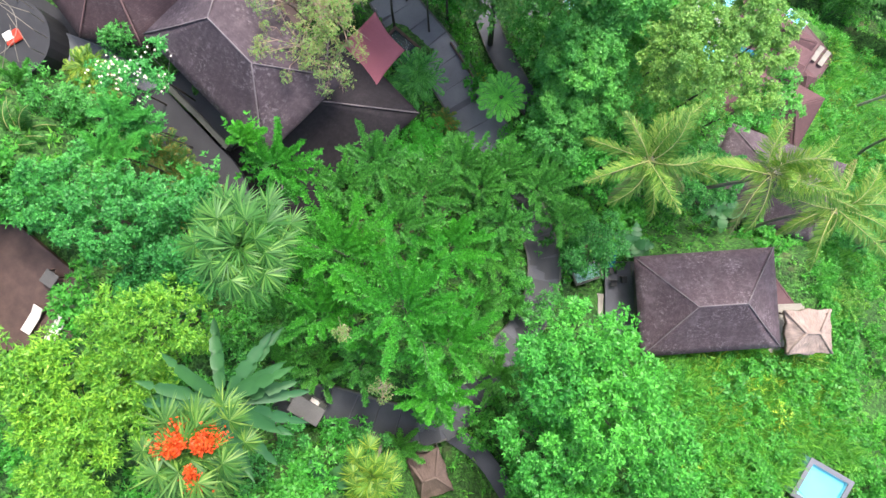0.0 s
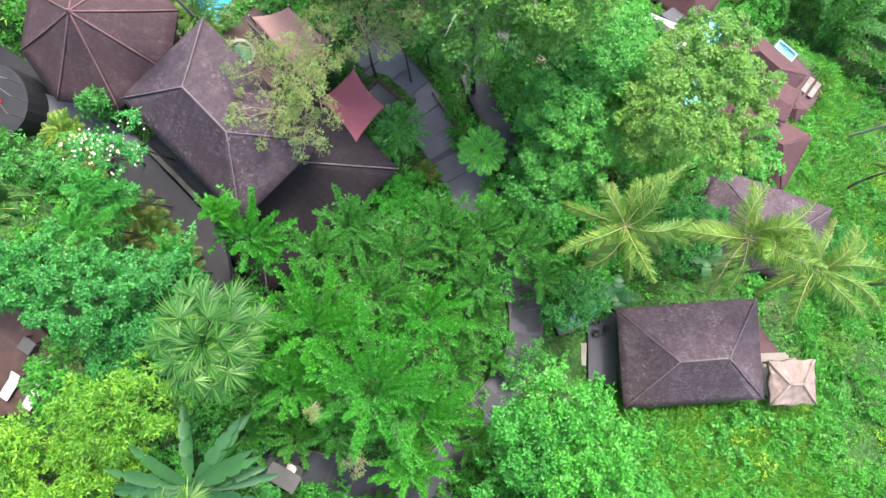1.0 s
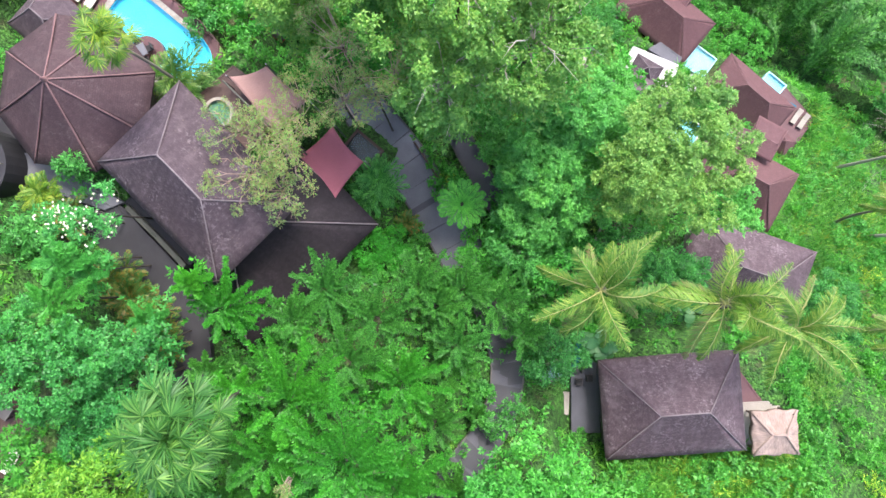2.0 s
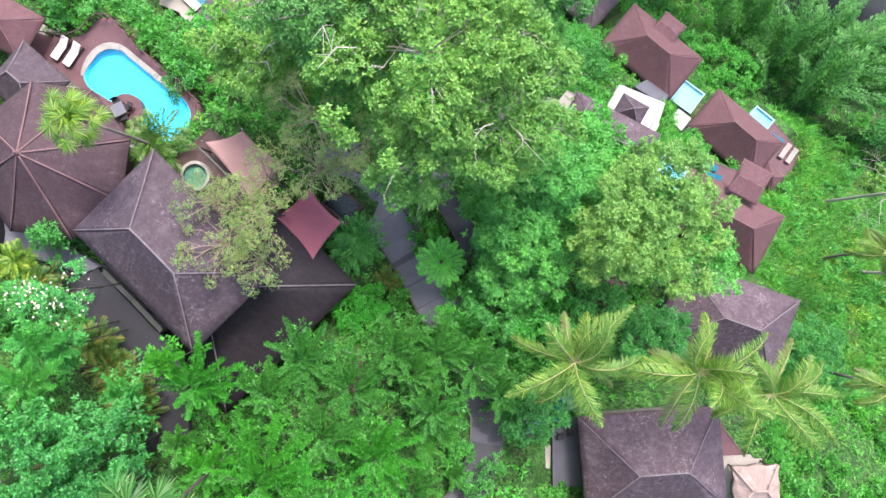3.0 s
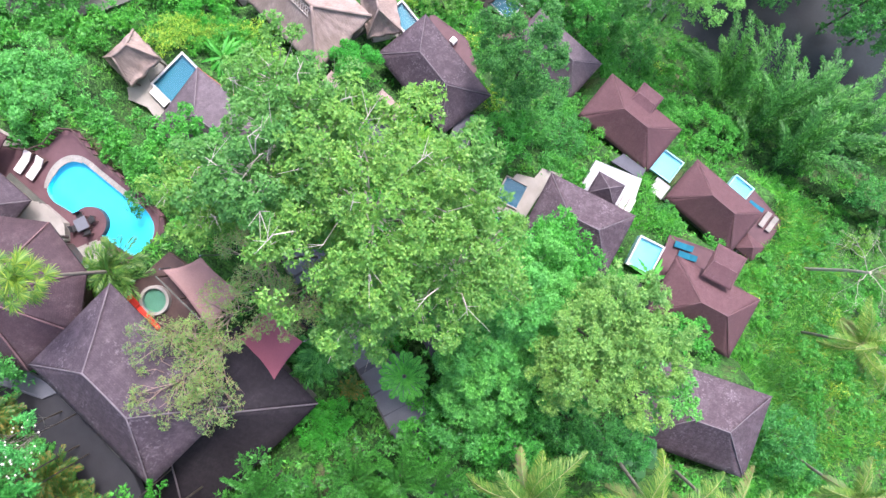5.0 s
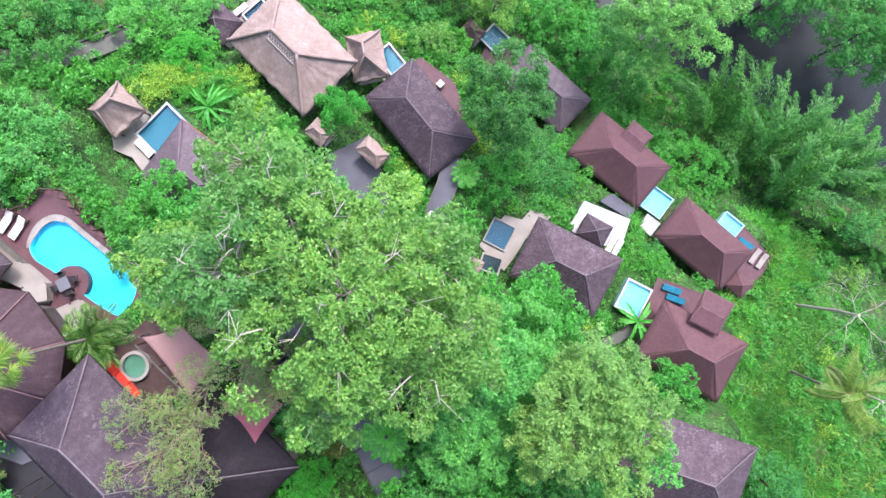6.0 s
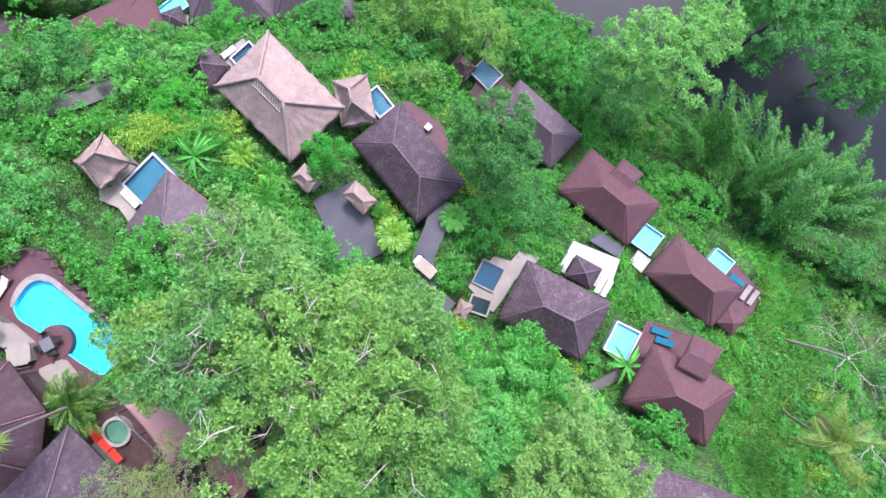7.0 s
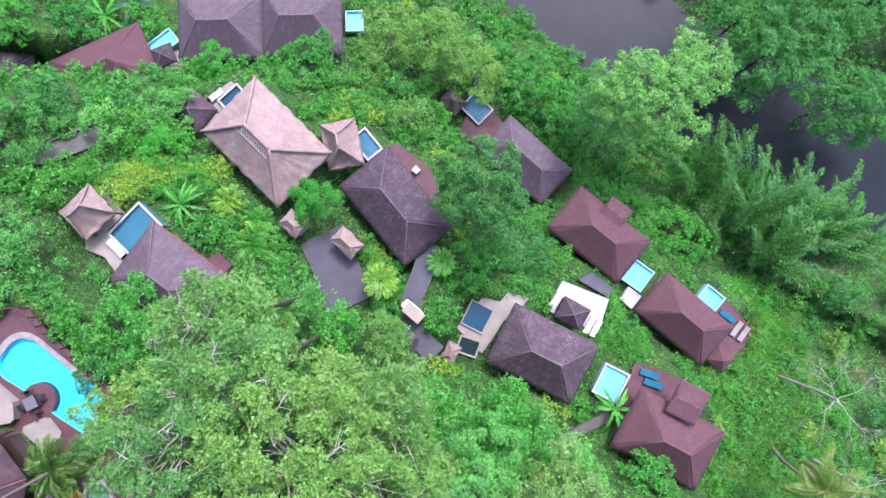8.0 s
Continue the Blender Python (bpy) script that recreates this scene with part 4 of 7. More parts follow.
terrace("stone_terrace", "dark gravel court beside a white terrace", [(25.4, 29.8), (28.6, 27.8), (29.2, 28.8), (26.8, 30.6)], -36.4, M_ASPHALT, 0.8, "terrace")
terrace("stone_terrace", "pale terrace with white loungers beside the thatched villa", [(-13.6, 49.2), (-12.4, 47.8), (-9.6, 49.4), (-10.6, 51.2)], -31.2, M_LIME, 0.9, "terrace")
tank("slate-grey plunge pool beside the thatched villa", -10.4, 49.4, 2.6, 1.5, 40, -30.75, M_TILE_DEEP)
tank("dark pond with a mossy rim behind a shade sail", -3.3, 15.6, 2.6, 1.9, -40, -13.6, M_BLACK, M_DARK_WOOD, 0.16, 0.25)
terrace("timber_deck", "small railed dark deck at the brown villa's side", [(-10.4, 32.8), (-9.0, 31.4), (-8.0, 32.4), (-9.4, 33.8)], -22.6, M_DECK)
for args in ((25.2, 29.2, 2.6, 1.2, -30, -36.8), (-11.6, 49.4, 1.8, 1.4, 30, -31.6), (-9.2, 32.6, 0.9, 0.9, 45, -23.0), (-20.1, 12.0, 1.0, 1.0, 45, -7.7)):
    pad(*args)
keep_clear(-27.9, 13.6, 2.4, 2.4)
terrace("stone_terrace", "dark paved strip between the large villa and a low wall", [(-18.8, 11.2), (-14.4, 6.8), (-13.0, 8.0), (-17.4, 12.6)], -7.42, M_BLACKTOP, 0.5, "terrace")
terrace("stone_terrace", "pale concrete landing beside the small thatched gazebo", [(25.9, -4.55), (28.6, -4.45), (28.6, -5.2), (26.5, -8.1), (25.9, -8.1)], -15.25, M_LIME, 0.5, "terrace")
terrace("timber_deck", "dark red railed deck behind the shingle villa", [(5.2, 43.0), (6.2, 44.3), (9.6, 41.7), (10.6, 38.6), (8.8, 37.2)], -30.7, M_DECK)
cabinet = thing("utility_box", pose(8.3, 41.5, -30.7, 0, 0, -45), "small white utility box on a red deck", "utility box")
box_part("body", (-0.28, 0.28, -0.28, 0.28, 0.03, 0.62), M_WHITE, cabinet, bevel=0.03)
box_part("lid", (-0.31, 0.31, -0.31, 0.31, 0.62, 0.68), M_FABRIC, cabinet, bevel=0.02)

# ---- the ground sheet and the river ----
gx = np.concatenate([np.linspace(-900, -70, 14)[:-1], np.arange(-70, 95, 0.75), np.linspace(95, 900, 14)])
gy = np.concatenate([np.linspace(-900, -45, 14)[:-1], np.arange(-45, 92, 0.75), np.linspace(92, 900, 14)])
GX, GY = np.meshgrid(gx, gy)
GZ = height(GX, GY)
rngg = np.random.default_rng(5)
GZ = GZ + rngg.normal(0, 0.03, GZ.shape)
me = bpy.data.meshes.new("ground")
nxg, nyg = len(gx), len(gy)
ii = (np.arange(nyg - 1)[:, None] * nxg + np.arange(nxg - 1)[None, :]).ravel()
me.from_pydata(np.stack([GX.ravel(), GY.ravel(), GZ.ravel()], 1).tolist(), [], np.stack([ii, ii + 1, ii + nxg + 1, ii + nxg], 1).tolist())
ground = tagged(finish("ground", me, M_SOIL, smooth=True), "dark soil slope with low green growth", "ground", "", "structure")
bm = bmesh.new()
rows = []
for i in range(61):
    x = -140 + i * 5.0
    c = float(river_line(x))
    rows.append([bm.verts.new((x, (c + o - 0.515 * x) / 0.592, -58.6)) for o in (-6.6, 6.6)])
for r0, r1 in zip(rows, rows[1:]):
    bm.faces.new((r0[0], r1[0], r1[1], r0[1]))
bmesh.ops.recalc_face_normals(bm, faces=bm.faces[:])
river = tagged(part("water", bm, M_RIVER), "dull grey river in a wooded ravine", "river", "", "structure")


# ---- vegetation ----
UP = np.array([0.0, 0.0, 1.0])


def unit(v):
    return v / np.maximum(np.linalg.norm(v, axis=-1, keepdims=True), 1e-9)


def quads_mesh(name, V):
    """A mesh of loose leaves from an array (leaves, corners, 3)."""
    n, k = V.shape[:2]
    me = bpy.data.meshes.new(name)
    me.vertices.add(k * n)
    me.vertices.foreach_set("co", np.ascontiguousarray(V, np.float32).ravel())
    me.loops.add(k * n)
    me.loops.foreach_set("vertex_index", np.arange(k * n, dtype=np.int32))
    me.polygons.add(n)
    me.polygons.foreach_set("loop_start", np.arange(0, k * n, k, dtype=np.int32))
    me.update(calc_edges=True)
    return me


def leaves(P, axis, normal, length, width, fold=0.12, blade=False):
    """Small leaves of three corners; long blades have base, two sides and tip, slightly folded."""
    axis = unit(axis)
    side = unit(np.cross(axis, normal))
    nrm = np.cross(side, axis)
    l = np.broadcast_to(np.asarray(length, float), len(P))[:, None]
    w = np.broadcast_to(np.asarray(width, float), len(P))[:, None]
    if not blade:
        foot = P + axis * l * 0.15
        return np.stack([foot + side * w * 0.55, P + axis * l, foot - side * w * 0.55], 1)
    mid = P + axis * l * 0.45
    return np.stack([P, mid + side * w / 2 + nrm * w * fold, P + axis * l - nrm * l * 0.08, mid - side * w / 2 + nrm * w * fold], 1)


def clumps(rng, C, R, n, ll, lw, up=0.55, spread=1.0):
    """n leaves round each clump centre, turned outwards and up."""
    m = len(C)
    d = unit(rng.normal(size=(m, n, 3)) + np.array([0, 0, 0.45]))
    rad = R[:, None, None] * (0.45 + 0.55 * rng.random((m, n, 1)) ** 0.6)
    P = C[:, None, :] + d * rad * np.array([spread, spread, 0.75])
    nr = unit(d * (1 - up) + UP * up + rng.normal(0, 0.28, d.shape))
    ax = unit(d + rng.normal(0, 0.55, d.shape) - nr * 0.5)
    size = rng.uniform(0.7, 1.25, m * n)
    return leaves(P.reshape(-1, 3), ax.reshape(-1, 3), nr.reshape(-1, 3), ll * size, lw * size)


def crown_points(rng, R, H, m, lobes=5, inner=0.35):
    """Clump centres over an uneven dome with lobes and gaps."""
    ph = rng.uniform(0, math.tau, lobes)
    k = np.arange(m)
    r = np.sqrt((k + 0.5) / m)
    a = k * 2.39996 + rng.normal(0, 0.35, m)
    wob = 1 + 0.16 * np.sin(2 * a + ph[0]) + 0.12 * np.sin(3 * a + ph[1]) + 0.09 * np.sin(5 * a + ph[2])
    r = np.clip(r + rng.normal(0, 0.06, m), 0.02, 1.06)
    z = H * np.sqrt(np.clip(1 - np.minimum(r, 1) ** 2.2, 0, 1)) * (0.8 + 0.25 * np.sin(3.1 * r * np.cos(a) + ph[3 % lobes]) * np.cos(2.7 * r * np.sin(a) + ph[4 % lobes]))
    z = z + rng.normal(0, 0.1 * H, m)
    return np.stack([R * wob * r * np.cos(a), R * wob * r * np.sin(a), z], 1)


def rosettes(rng, C, N, n, ll, lw, open_up=0.45, loose=0.3):
    """At each twig's end a rosette of leaves that spreads round its direction N."""
    m = len(C)
    t1 = unit(np.cross(N, rng.normal(size=(m, 3))))
    t2 = np.cross(N, t1)
    a = (np.arange(n)[None, :] * 2.39996 + rng.uniform(0, math.tau, (m, 1)))[..., None]
    lift = open_up * (0.3 + 1.4 * rng.random((m, n, 1)))
    ring = np.cos(a) * t1[:, None, :] + np.sin(a) * t2[:, None, :]
    ax = unit(ring + N[:, None, :] * lift + rng.normal(0, loose, (m, n, 3)))
    nr = unit(N[:, None, :] - ring * 0.4 + rng.normal(0, loose, (m, n, 3)) + UP * 0.35)
    P = C[:, None, :] + ax * 0.02 + rng.normal(0, 0.25 * ll, (m, n, 3))
    size = rng.uniform(0.65, 1.2, m * n)
    return leaves(P.reshape(-1, 3), ax.reshape(-1, 3), nr.reshape(-1, 3), ll * size, lw * size)


def broad_crown(rng, R, H, ll, lw, density=1.0, lobe=0.8, open_up=0.5, gaps=0.0, n=10):
    """A crown of separate rounded lobes, each set with leaf rosettes; gaps between them show the dark inside."""
    m = max(6, int(1.75 * R * R / (lobe * lobe)))
    L = crown_points(rng, R * 0.9, H, m)
    if gaps:
        keep = np.sin(L[:, 0] * 1.3 + 6 * rng.random()) * np.cos(L[:, 1] * 1.2 + 6 * rng.random()) + rng.normal(0, 0.35, m) > -1 + gaps
        L = L[keep]
    L[:, 2] += rng.normal(0, 0.5 * lobe, len(L))
    rad = lobe * rng.uniform(0.55, 1.15, len(L))
    per = max(8, int(density * 19 * (lobe / (ll * 1.35)) ** 2 / 3.4))
    d = unit(rng.normal(size=(len(L), per, 3)) + UP * 0.55 + 0.35 * unit(L * np.array([1, 1, 0.3]))[:, None, :])
    d[..., 2] = np.where(d[..., 2] < -0.35, -d[..., 2], d[..., 2])
    C = L[:, None, :] + d * rad[:, None, None] * (0.5 + 0.58 * rng.random((len(L), per, 1)) ** 0.7) * np.array([1, 1, 0.8])
    return rosettes(rng, C.reshape(-1, 3), unit(d + UP * 0.3).reshape(-1, 3), n, ll, lw, open_up), L


def plume_crown(rng, R, H, ll, lw, density=1.0):
    """Tiers of long brush-like branches that fan out from the stem, each set with side sprays, with dark gaps between."""
    m = int((8 * R + 11) * density)
    h = (np.arange(m) + 0.5) / m
    a = np.arange(m) * 2.39996 + rng.normal(0, 0.25, m)
    out = unit(np.stack([np.cos(a) + 0.22, np.sin(a) + 0.28, np.zeros(m)], 1))
    B = out * R * 0.12 + UP * (H * (1.05 * h - 0.35 + rng.normal(0, 0.05, m)))[:, None] + rng.normal(0, 0.04 * R, (m, 3))
    d = unit(out + UP * (0.2 + 1.0 * h ** 1.5)[:, None] + rng.normal(0, 0.08, B.shape))
    L = R * (1.08 - 0.68 * h ** 1.4) * rng.uniform(0.75, 1.15, m)
    side = unit(np.cross(d, UP))
    face = np.cross(side, d)
    tw, per = 30, 13
    t = (np.arange(tw) + 0.5)[None, :] / tw * 0.97 + 0.02 + rng.normal(0, 0.012, (m, tw))
    sg = np.where(np.arange(tw) % 2 == 0, 1.0, -1.0)[None, :, None]
    root = B[:, None, :] + d[:, None, :] * (t * L[:, None])[..., None] - UP * (0.16 * L[:, None] * t * t)[..., None]
    td = unit(d[:, None, :] + sg * side[:, None, :] * 0.6 + face[:, None, :] * 0.22 + rng.normal(0, 0.12, (m, tw, 3)))
    tl = ((0.16 + 0.095 * L[:, None]) * np.clip((1.06 - t) ** 0.45, 0.35, 1) * rng.uniform(0.7, 1.3, (m, tw)))[..., None]
    q = (np.arange(per) / per)[None, None, :, None]
    P = root[:, :, None, :] + td[:, :, None, :] * tl[:, :, None, :] * q + rng.normal(0, 0.035, (m, tw, per, 3))
    cross = unit(np.cross(td, face[:, None, :]))
    sg2 = np.where(np.arange(per) % 2 == 0, 1.0, -1.0)[None, None, :, None]
    ax = unit(td[:, :, None, :] * 0.9 + sg2 * cross[:, :, None, :] * 0.75 + face[:, None, None, :] * 0.25 + rng.normal(0, 0.15, P.shape))
    nr = unit(face[:, None, None, :] * 0.8 + UP * 0.6 + rng.normal(0, 0.25, P.shape))
    nr = np.where(nr[..., 2:3] < 0, -nr, nr)
    n = m * tw * per
    size = rng.uniform(0.75, 1.2, n)
    return leaves(P.reshape(-1, 3), ax.reshape(-1, 3), nr.reshape(-1, 3), ll * size, lw * size), B + d * (0.6 * L)[:, None]


def limbs(rng, C, base, r0, count, material, name, parent, label="", sides=6):
    """A tapered dark trunk that leans a little, and paler boughs that reach for some of the clumps."""
    bm = bmesh.new()
    bx, by, bz = base
    top = Vector((0, 0, -0.2))
    foot = Vector((bx, by, bz))
    fork = foot.lerp(top, 1 - min(0.4, 4.0 / max(abs(bz), 1.0)))
    fork.x += rng.normal(0, 0.15)
    tube(bm, [foot, foot.lerp(fork, 0.5) + Vector((rng.normal(0, 0.1), rng.normal(0, 0.1), 0)), fork, top], [r0, r0 * 0.75, r0 * 0.6, r0 * 0.3], sides + 2)
    trunk = part(name, bm, M_BARK, parent, label)
    thin = 0.055 if material is M_TWIG else min(r0 * 0.3, 0.06)
    bm = bmesh.new()
    if len(C):
        for q in C[rng.choice(len(C), min(count, len(C)), replace=False)]:
            e = Vector(q)
            s = fork.lerp(top, rng.uniform(0.1, 0.9))
            reach = (e - s).length
            j1, j2 = (Vector(rng.normal(0, 0.05 * reach, 3)) for _ in range(2))
            m1, m2 = s.lerp(e, 0.35) + Vector((0, 0, 0.06 * reach)) + j1, s.lerp(e, 0.7) + Vector((0, 0, 0.1 * reach)) + j2
            tube(bm, [s, m1, m2, e], [thin * 0.8, thin * 0.55, thin * 0.4, thin * 0.15], sides)
            for _ in range(2):
                tube(bm, [m2, m2.lerp(e, 0.6) + Vector(rng.normal(0, 0.12 * reach, 3))], [thin * 0.3, thin * 0.1], 4)
    return trunk, part("bough", bm, material, parent)


LABELS = {
    "leafy_yellow": "tree with dense yellow-green leaf rosettes", "broad_teal": "bushy tree with blue-green leaves", "plume": "tall tree with bright green feathery sprays",
    "plume_pale": "young tree with pale green feathery sprays", "plume_dark": "tree with deep green feathery twigs", "broad": "broad-leaved tree with fresh green crown", "mid": "tall tree with soft mid-green crown",
    "broad_dark": "dense tree with dark green crown", "round_dark": "round dense deep green tree", "leafy_pale": "tree with loose pale olive crown",
    "giant": "giant spreading tree with thin olive crown and pale limbs", "giant_green": "tall spreading tree with thin green crown and pale limbs", "yellow": "tall tree with yellowing leaves", "sparse": "half-bare tree with thin brownish foliage",
    "frangipani": "frangipani tree with white blossom", "ball": "clipped round fresh green tree", "river": "riverside tree with grey-green hanging leaves",
}
STYLE = {  # leaf length, width, dome height over radius, density, lobe size, opening, gaps, leaves a rosette, limbs
    "leafy_yellow": (0.33, 0.1, 0.6, 1.1, 0.66, 0.7, 0.15, 11, 14), "broad_teal": (0.2, 0.12, 0.65, 0.95, 0.62, 0.4, 0.2, 8, 6),
    "broad": (0.31, 0.145, 0.65, 1.05, 0.72, 0.5, 0.15, 9, 6), "broad_dark": (0.27, 0.11, 0.65, 0.95, 0.75, 0.5, 0.2, 8, 6),
    "round_dark": (0.24, 0.1, 0.85, 1.05, 0.7, 0.5, 0.08, 8, 5), "leafy_pale": (0.27, 0.11, 0.6, 0.8, 0.7, 0.5, 0.4, 8, 14),
    "giant": (0.24, 0.13, 0.45, 0.95, 0.72, 0.45, 0.3, 8, 30), "yellow": (0.23, 0.115, 0.7, 0.95, 0.6, 0.5, 0.12, 8, 10),
    "giant_green": (0.23, 0.12, 0.45, 0.9, 0.7, 0.45, 0.3, 8, 30),
    "mid": (0.23, 0.12, 0.65, 0.9, 0.65, 0.45, 0.12, 8, 6),
    "sparse": (0.14, 0.055, 0.5, 0.42, 0.6, 0.5, 0.55, 6, 220), "frangipani": (0.24, 0.09, 0.55, 0.9, 0.5, 0.5, 0.25, 9, 14),
    "ball": (0.18, 0.08, 0.9, 1.2, 0.55, 0.5, 0.0, 8, 3), "river": (0.3, 0.12, 0.6, 0.9, 0.8, 0.35, 0.35, 8, 14),
}
GROWN = []


def plant_tree(kind, x, y, top, R, thin=1.0):
    GROWN.append((x, y, R))
    rng = np.random.default_rng(int(abs(x * 131 + y * 71 + top * 13) * 10) % 999983)
    g = float(height(x, y))
    if kind.startswith("plume"):
        H = R * 0.8
        V, C = plume_crown(rng, R, H, 0.15, 0.07, (0.8 if kind != "plume_dark" else 0.72) * thin)
        count = 4
    else:
        ll, lw, hh, dens, lobe, opening, gaps, petals, count = STYLE[kind]
        ll, lw = 0.86 * ll, 0.92 * lw
        H = R * hh
        V, C = broad_crown(rng, R, H, ll, lw, 1.05 * dens * thin, min(lobe, R * 0.4), opening, gaps, petals)
    z = max(top - H - 0.45, g + 0.6)
    deep_to = min(z - g, 10.0) if kind.startswith("giant") else z - g if kind in ("yellow", "mid") else min(z - g, 1.6 * R)
    if kind not in ("sparse", "ball", "frangipani") and z - g > 2.0:
        m = int((3 + 0.55 * R * min(deep_to, 8.0)) if kind.startswith("plume") else (5 + (2.4 if kind.startswith("giant") else 1.1) * R * min(deep_to, 8.0)))
        a = rng.uniform(0, math.tau, m)
        low = np.stack([np.cos(a) * R * rng.uniform(0.3, 0.8, m), np.sin(a) * R * rng.uniform(0.3, 0.8, m), -deep_to * rng.uniform(0.1, 0.9, m)], 1)
        d = unit(low * np.array([1, 1, 0]))
        Q = (low[:, None, :] + rng.normal(0, 0.45, (m, 11, 3))).reshape(-1, 3)
        V = np.concatenate([V, rosettes(rng, Q, unit(np.repeat(d, 11, 0) + UP), 9, 0.32, 0.15, 0.5)])
    ob = thing("tree", pose(x, y, g), LABELS[kind], "tree")
    off = np.array([0, 0, z - g])
    big = kind.startswith("giant")
    bark = {"giant": M_BARK_PALE, "giant_green": M_BARK_PALE, "leafy_pale": M_BARK_MID, "sparse": M_TWIG, "frangipani": M_BARK_MID}.get(kind, M_BARK)
    for wood in limbs(rng, C, (rng.normal(0, 0.3), rng.normal(0, 0.3), g - z - 0.3), (0.24 if big else 0.035 + 0.032 * R), count, bark, "trunk", ob):
        wood.location = off
    cr = finish("crown", quads_mesh("crown", V), LEAF[kind], ob)
    cr.location = off
    if big:
        for q in C[rng.choice(len(C), int(1.3 * R), replace=False)]:
            e = Vector((q[0] * 1.02, q[1] * 1.02, q[2] + rng.uniform(0.45, 0.95)))
            s = Vector((q[0] * 0.45, q[1] * 0.45, q[2] * 0.7 + 0.1))
            reach = (e - s).length
            mid = s.lerp(e, 0.55) + Vector(rng.normal(0, 0.09 * reach, 3)) + Vector((0, 0, 0.35))
            bm = tube(bmesh.new(), [s, mid, e], [0.045, 0.032, 0.012], 5)
            for _ in range(4):
                w = mid.lerp(e, rng.uniform(0.1, 0.8))
                tube(bm, [w, w + Vector(rng.normal(0, 0.5, 3)) + (e - mid) * 0.35], [0.017, 0.007], 4)
            part("bare_branch", bm, bark, ob).location = off
    if kind == "round_dark":
        P = C[rng.integers(0, len(C), 1)] + UP * 0.75
        F = [leaves(P + rng.normal(0, 0.06, P.shape), unit(rng.normal(size=P.shape) + UP * 0.6), np.tile(UP, (1, 1)), 0.22, 0.16) for _ in range(7)]
        bl = finish("blossom", quads_mesh("blossom", np.concatenate(F)), M_RED_BLOSSOM, ob, "orange-red blossom")
        bl.location = off
    if kind == "frangipani":
        n = 48
        P = C[rng.integers(0, len(C), n)] + rng.normal(0, 0.3, (n, 3)) + UP * 0.42
        F = [leaves(P, unit(np.stack([np.cos(a), np.sin(a), np.full(n, 0.3)], 1)), np.tile(UP, (n, 1)), 0.085, 0.055) for a in (np.full(n, k * math.tau / 5) for k in range(5))]
        fl = finish("blossom", quads_mesh("blossom", np.concatenate(F)), M_BLOSSOM, ob, "white blossom")
        fl.location = off
    return ob


def frond_leaflets(rng, pts, n, ll, lw, droop=0.25, lift=0.15, ahead=0.8, loose=0.09):
    """Leaflets along both sides of a curved midrib given by points."""
    pts = np.asarray(pts)
    t = np.linspace(0.08, 1.0, n)
    seg = t * (len(pts) - 1)
    i = np.minimum(seg.astype(int), len(pts) - 2)
    f = (seg - i)[:, None]
    P = pts[i] * (1 - f) + pts[i + 1] * f
    d = unit(pts[i + 1] - pts[i])
    s = unit(np.cross(d, UP))
    out = []
    prof = np.sin(np.pi * np.clip(0.12 + 0.88 * t, 0, 1)) ** 0.55
    for sign in (-1, 1):
        ax = unit(d * ahead + sign * s * 0.7 + UP * (lift - droop) + rng.normal(0, loose, d.shape))
        nr = unit(np.cross(s, d) * 1.0 + sign * s * 0.25)
        nr = np.where(nr[:, 2:3] < 0, -nr, nr)
        out.append(leaves(P, ax, nr, ll * prof * rng.uniform(0.85, 1.1, n), lw, 0.05, True))
    return np.concatenate(out)


def coconut(x, y, top, R, seed, leafc="palm", count=17, base=None):
    GROWN.append((x, y, R * 0.5))
    rng = np.random.default_rng(seed)
    g = float(height(x, y))
    ob = thing("coconut_palm", pose(x, y, g), "tall coconut palm with yellow-green arching fronds", "palm", "coconut palms")
    hz = top - g - 0.9
    bm = bmesh.new()
    lean = base or rng.normal(0, 0.5, 2)
    pts = [(lean[0] * (1 - t) ** 2, lean[1] * (1 - t) ** 2, hz * t - 0.3 * (1 - t)) for t in np.linspace(0, 1, 9)]
    tube(bm, pts, [0.17 - 0.06 * t for t in np.linspace(0, 1, 9)], 8)
    part("trunk", bm, M_BARK_MID, ob)
    for k in range(count):
        a = k * 2.39996 + rng.normal(0, 0.3)
        age = k / count
        el = 1.1 - 1.25 * age + rng.normal(0, 0.14)
        L = R * rng.uniform(0.8, 1.12) * (0.75 + 0.25 * math.sin(math.pi * min(1, 0.3 + age)))
        bendy = np.array([*rng.normal(0, 0.11, 2), 0])
        p, d = np.array([0, 0, hz]), np.array([math.cos(a) * math.cos(el), math.sin(a) * math.cos(el), math.sin(el)])
        P = [p]
        for s in range(9):
            p = p + d * L / 9
            d = unit(d - UP * (0.1 + 0.07 * age) * (0.5 + s * 0.2) + bendy)
            P.append(p)
        col = LEAF["sparse" if leafc == "palm" and k >= count - 3 else leafc]
        fr = finish("frond", quads_mesh("frond", frond_leaflets(rng, P, 130, R * 0.19, 0.05, 0.6 + 0.8 * age, 0.15, 0.85, 0.22)), col, ob)
        part("midrib", tube(bmesh.new(), [tuple(q) for q in P], [0.032 - 0.0028 * i for i in range(10)], 5), M_MIDRIB, fr, "pale yellow midrib")
    for k in range(5):
        a = rng.uniform(0, math.tau)
        bmn = bmesh.new()
        bmesh.ops.create_icosphere(bmn, subdivisions=1, radius=0.14, matrix=Matrix.Translation((0.28 * math.cos(a), 0.28 * math.sin(a), hz - 0.25)))
        part("coconut", bmn, M_CART_TOP, ob)
    return ob


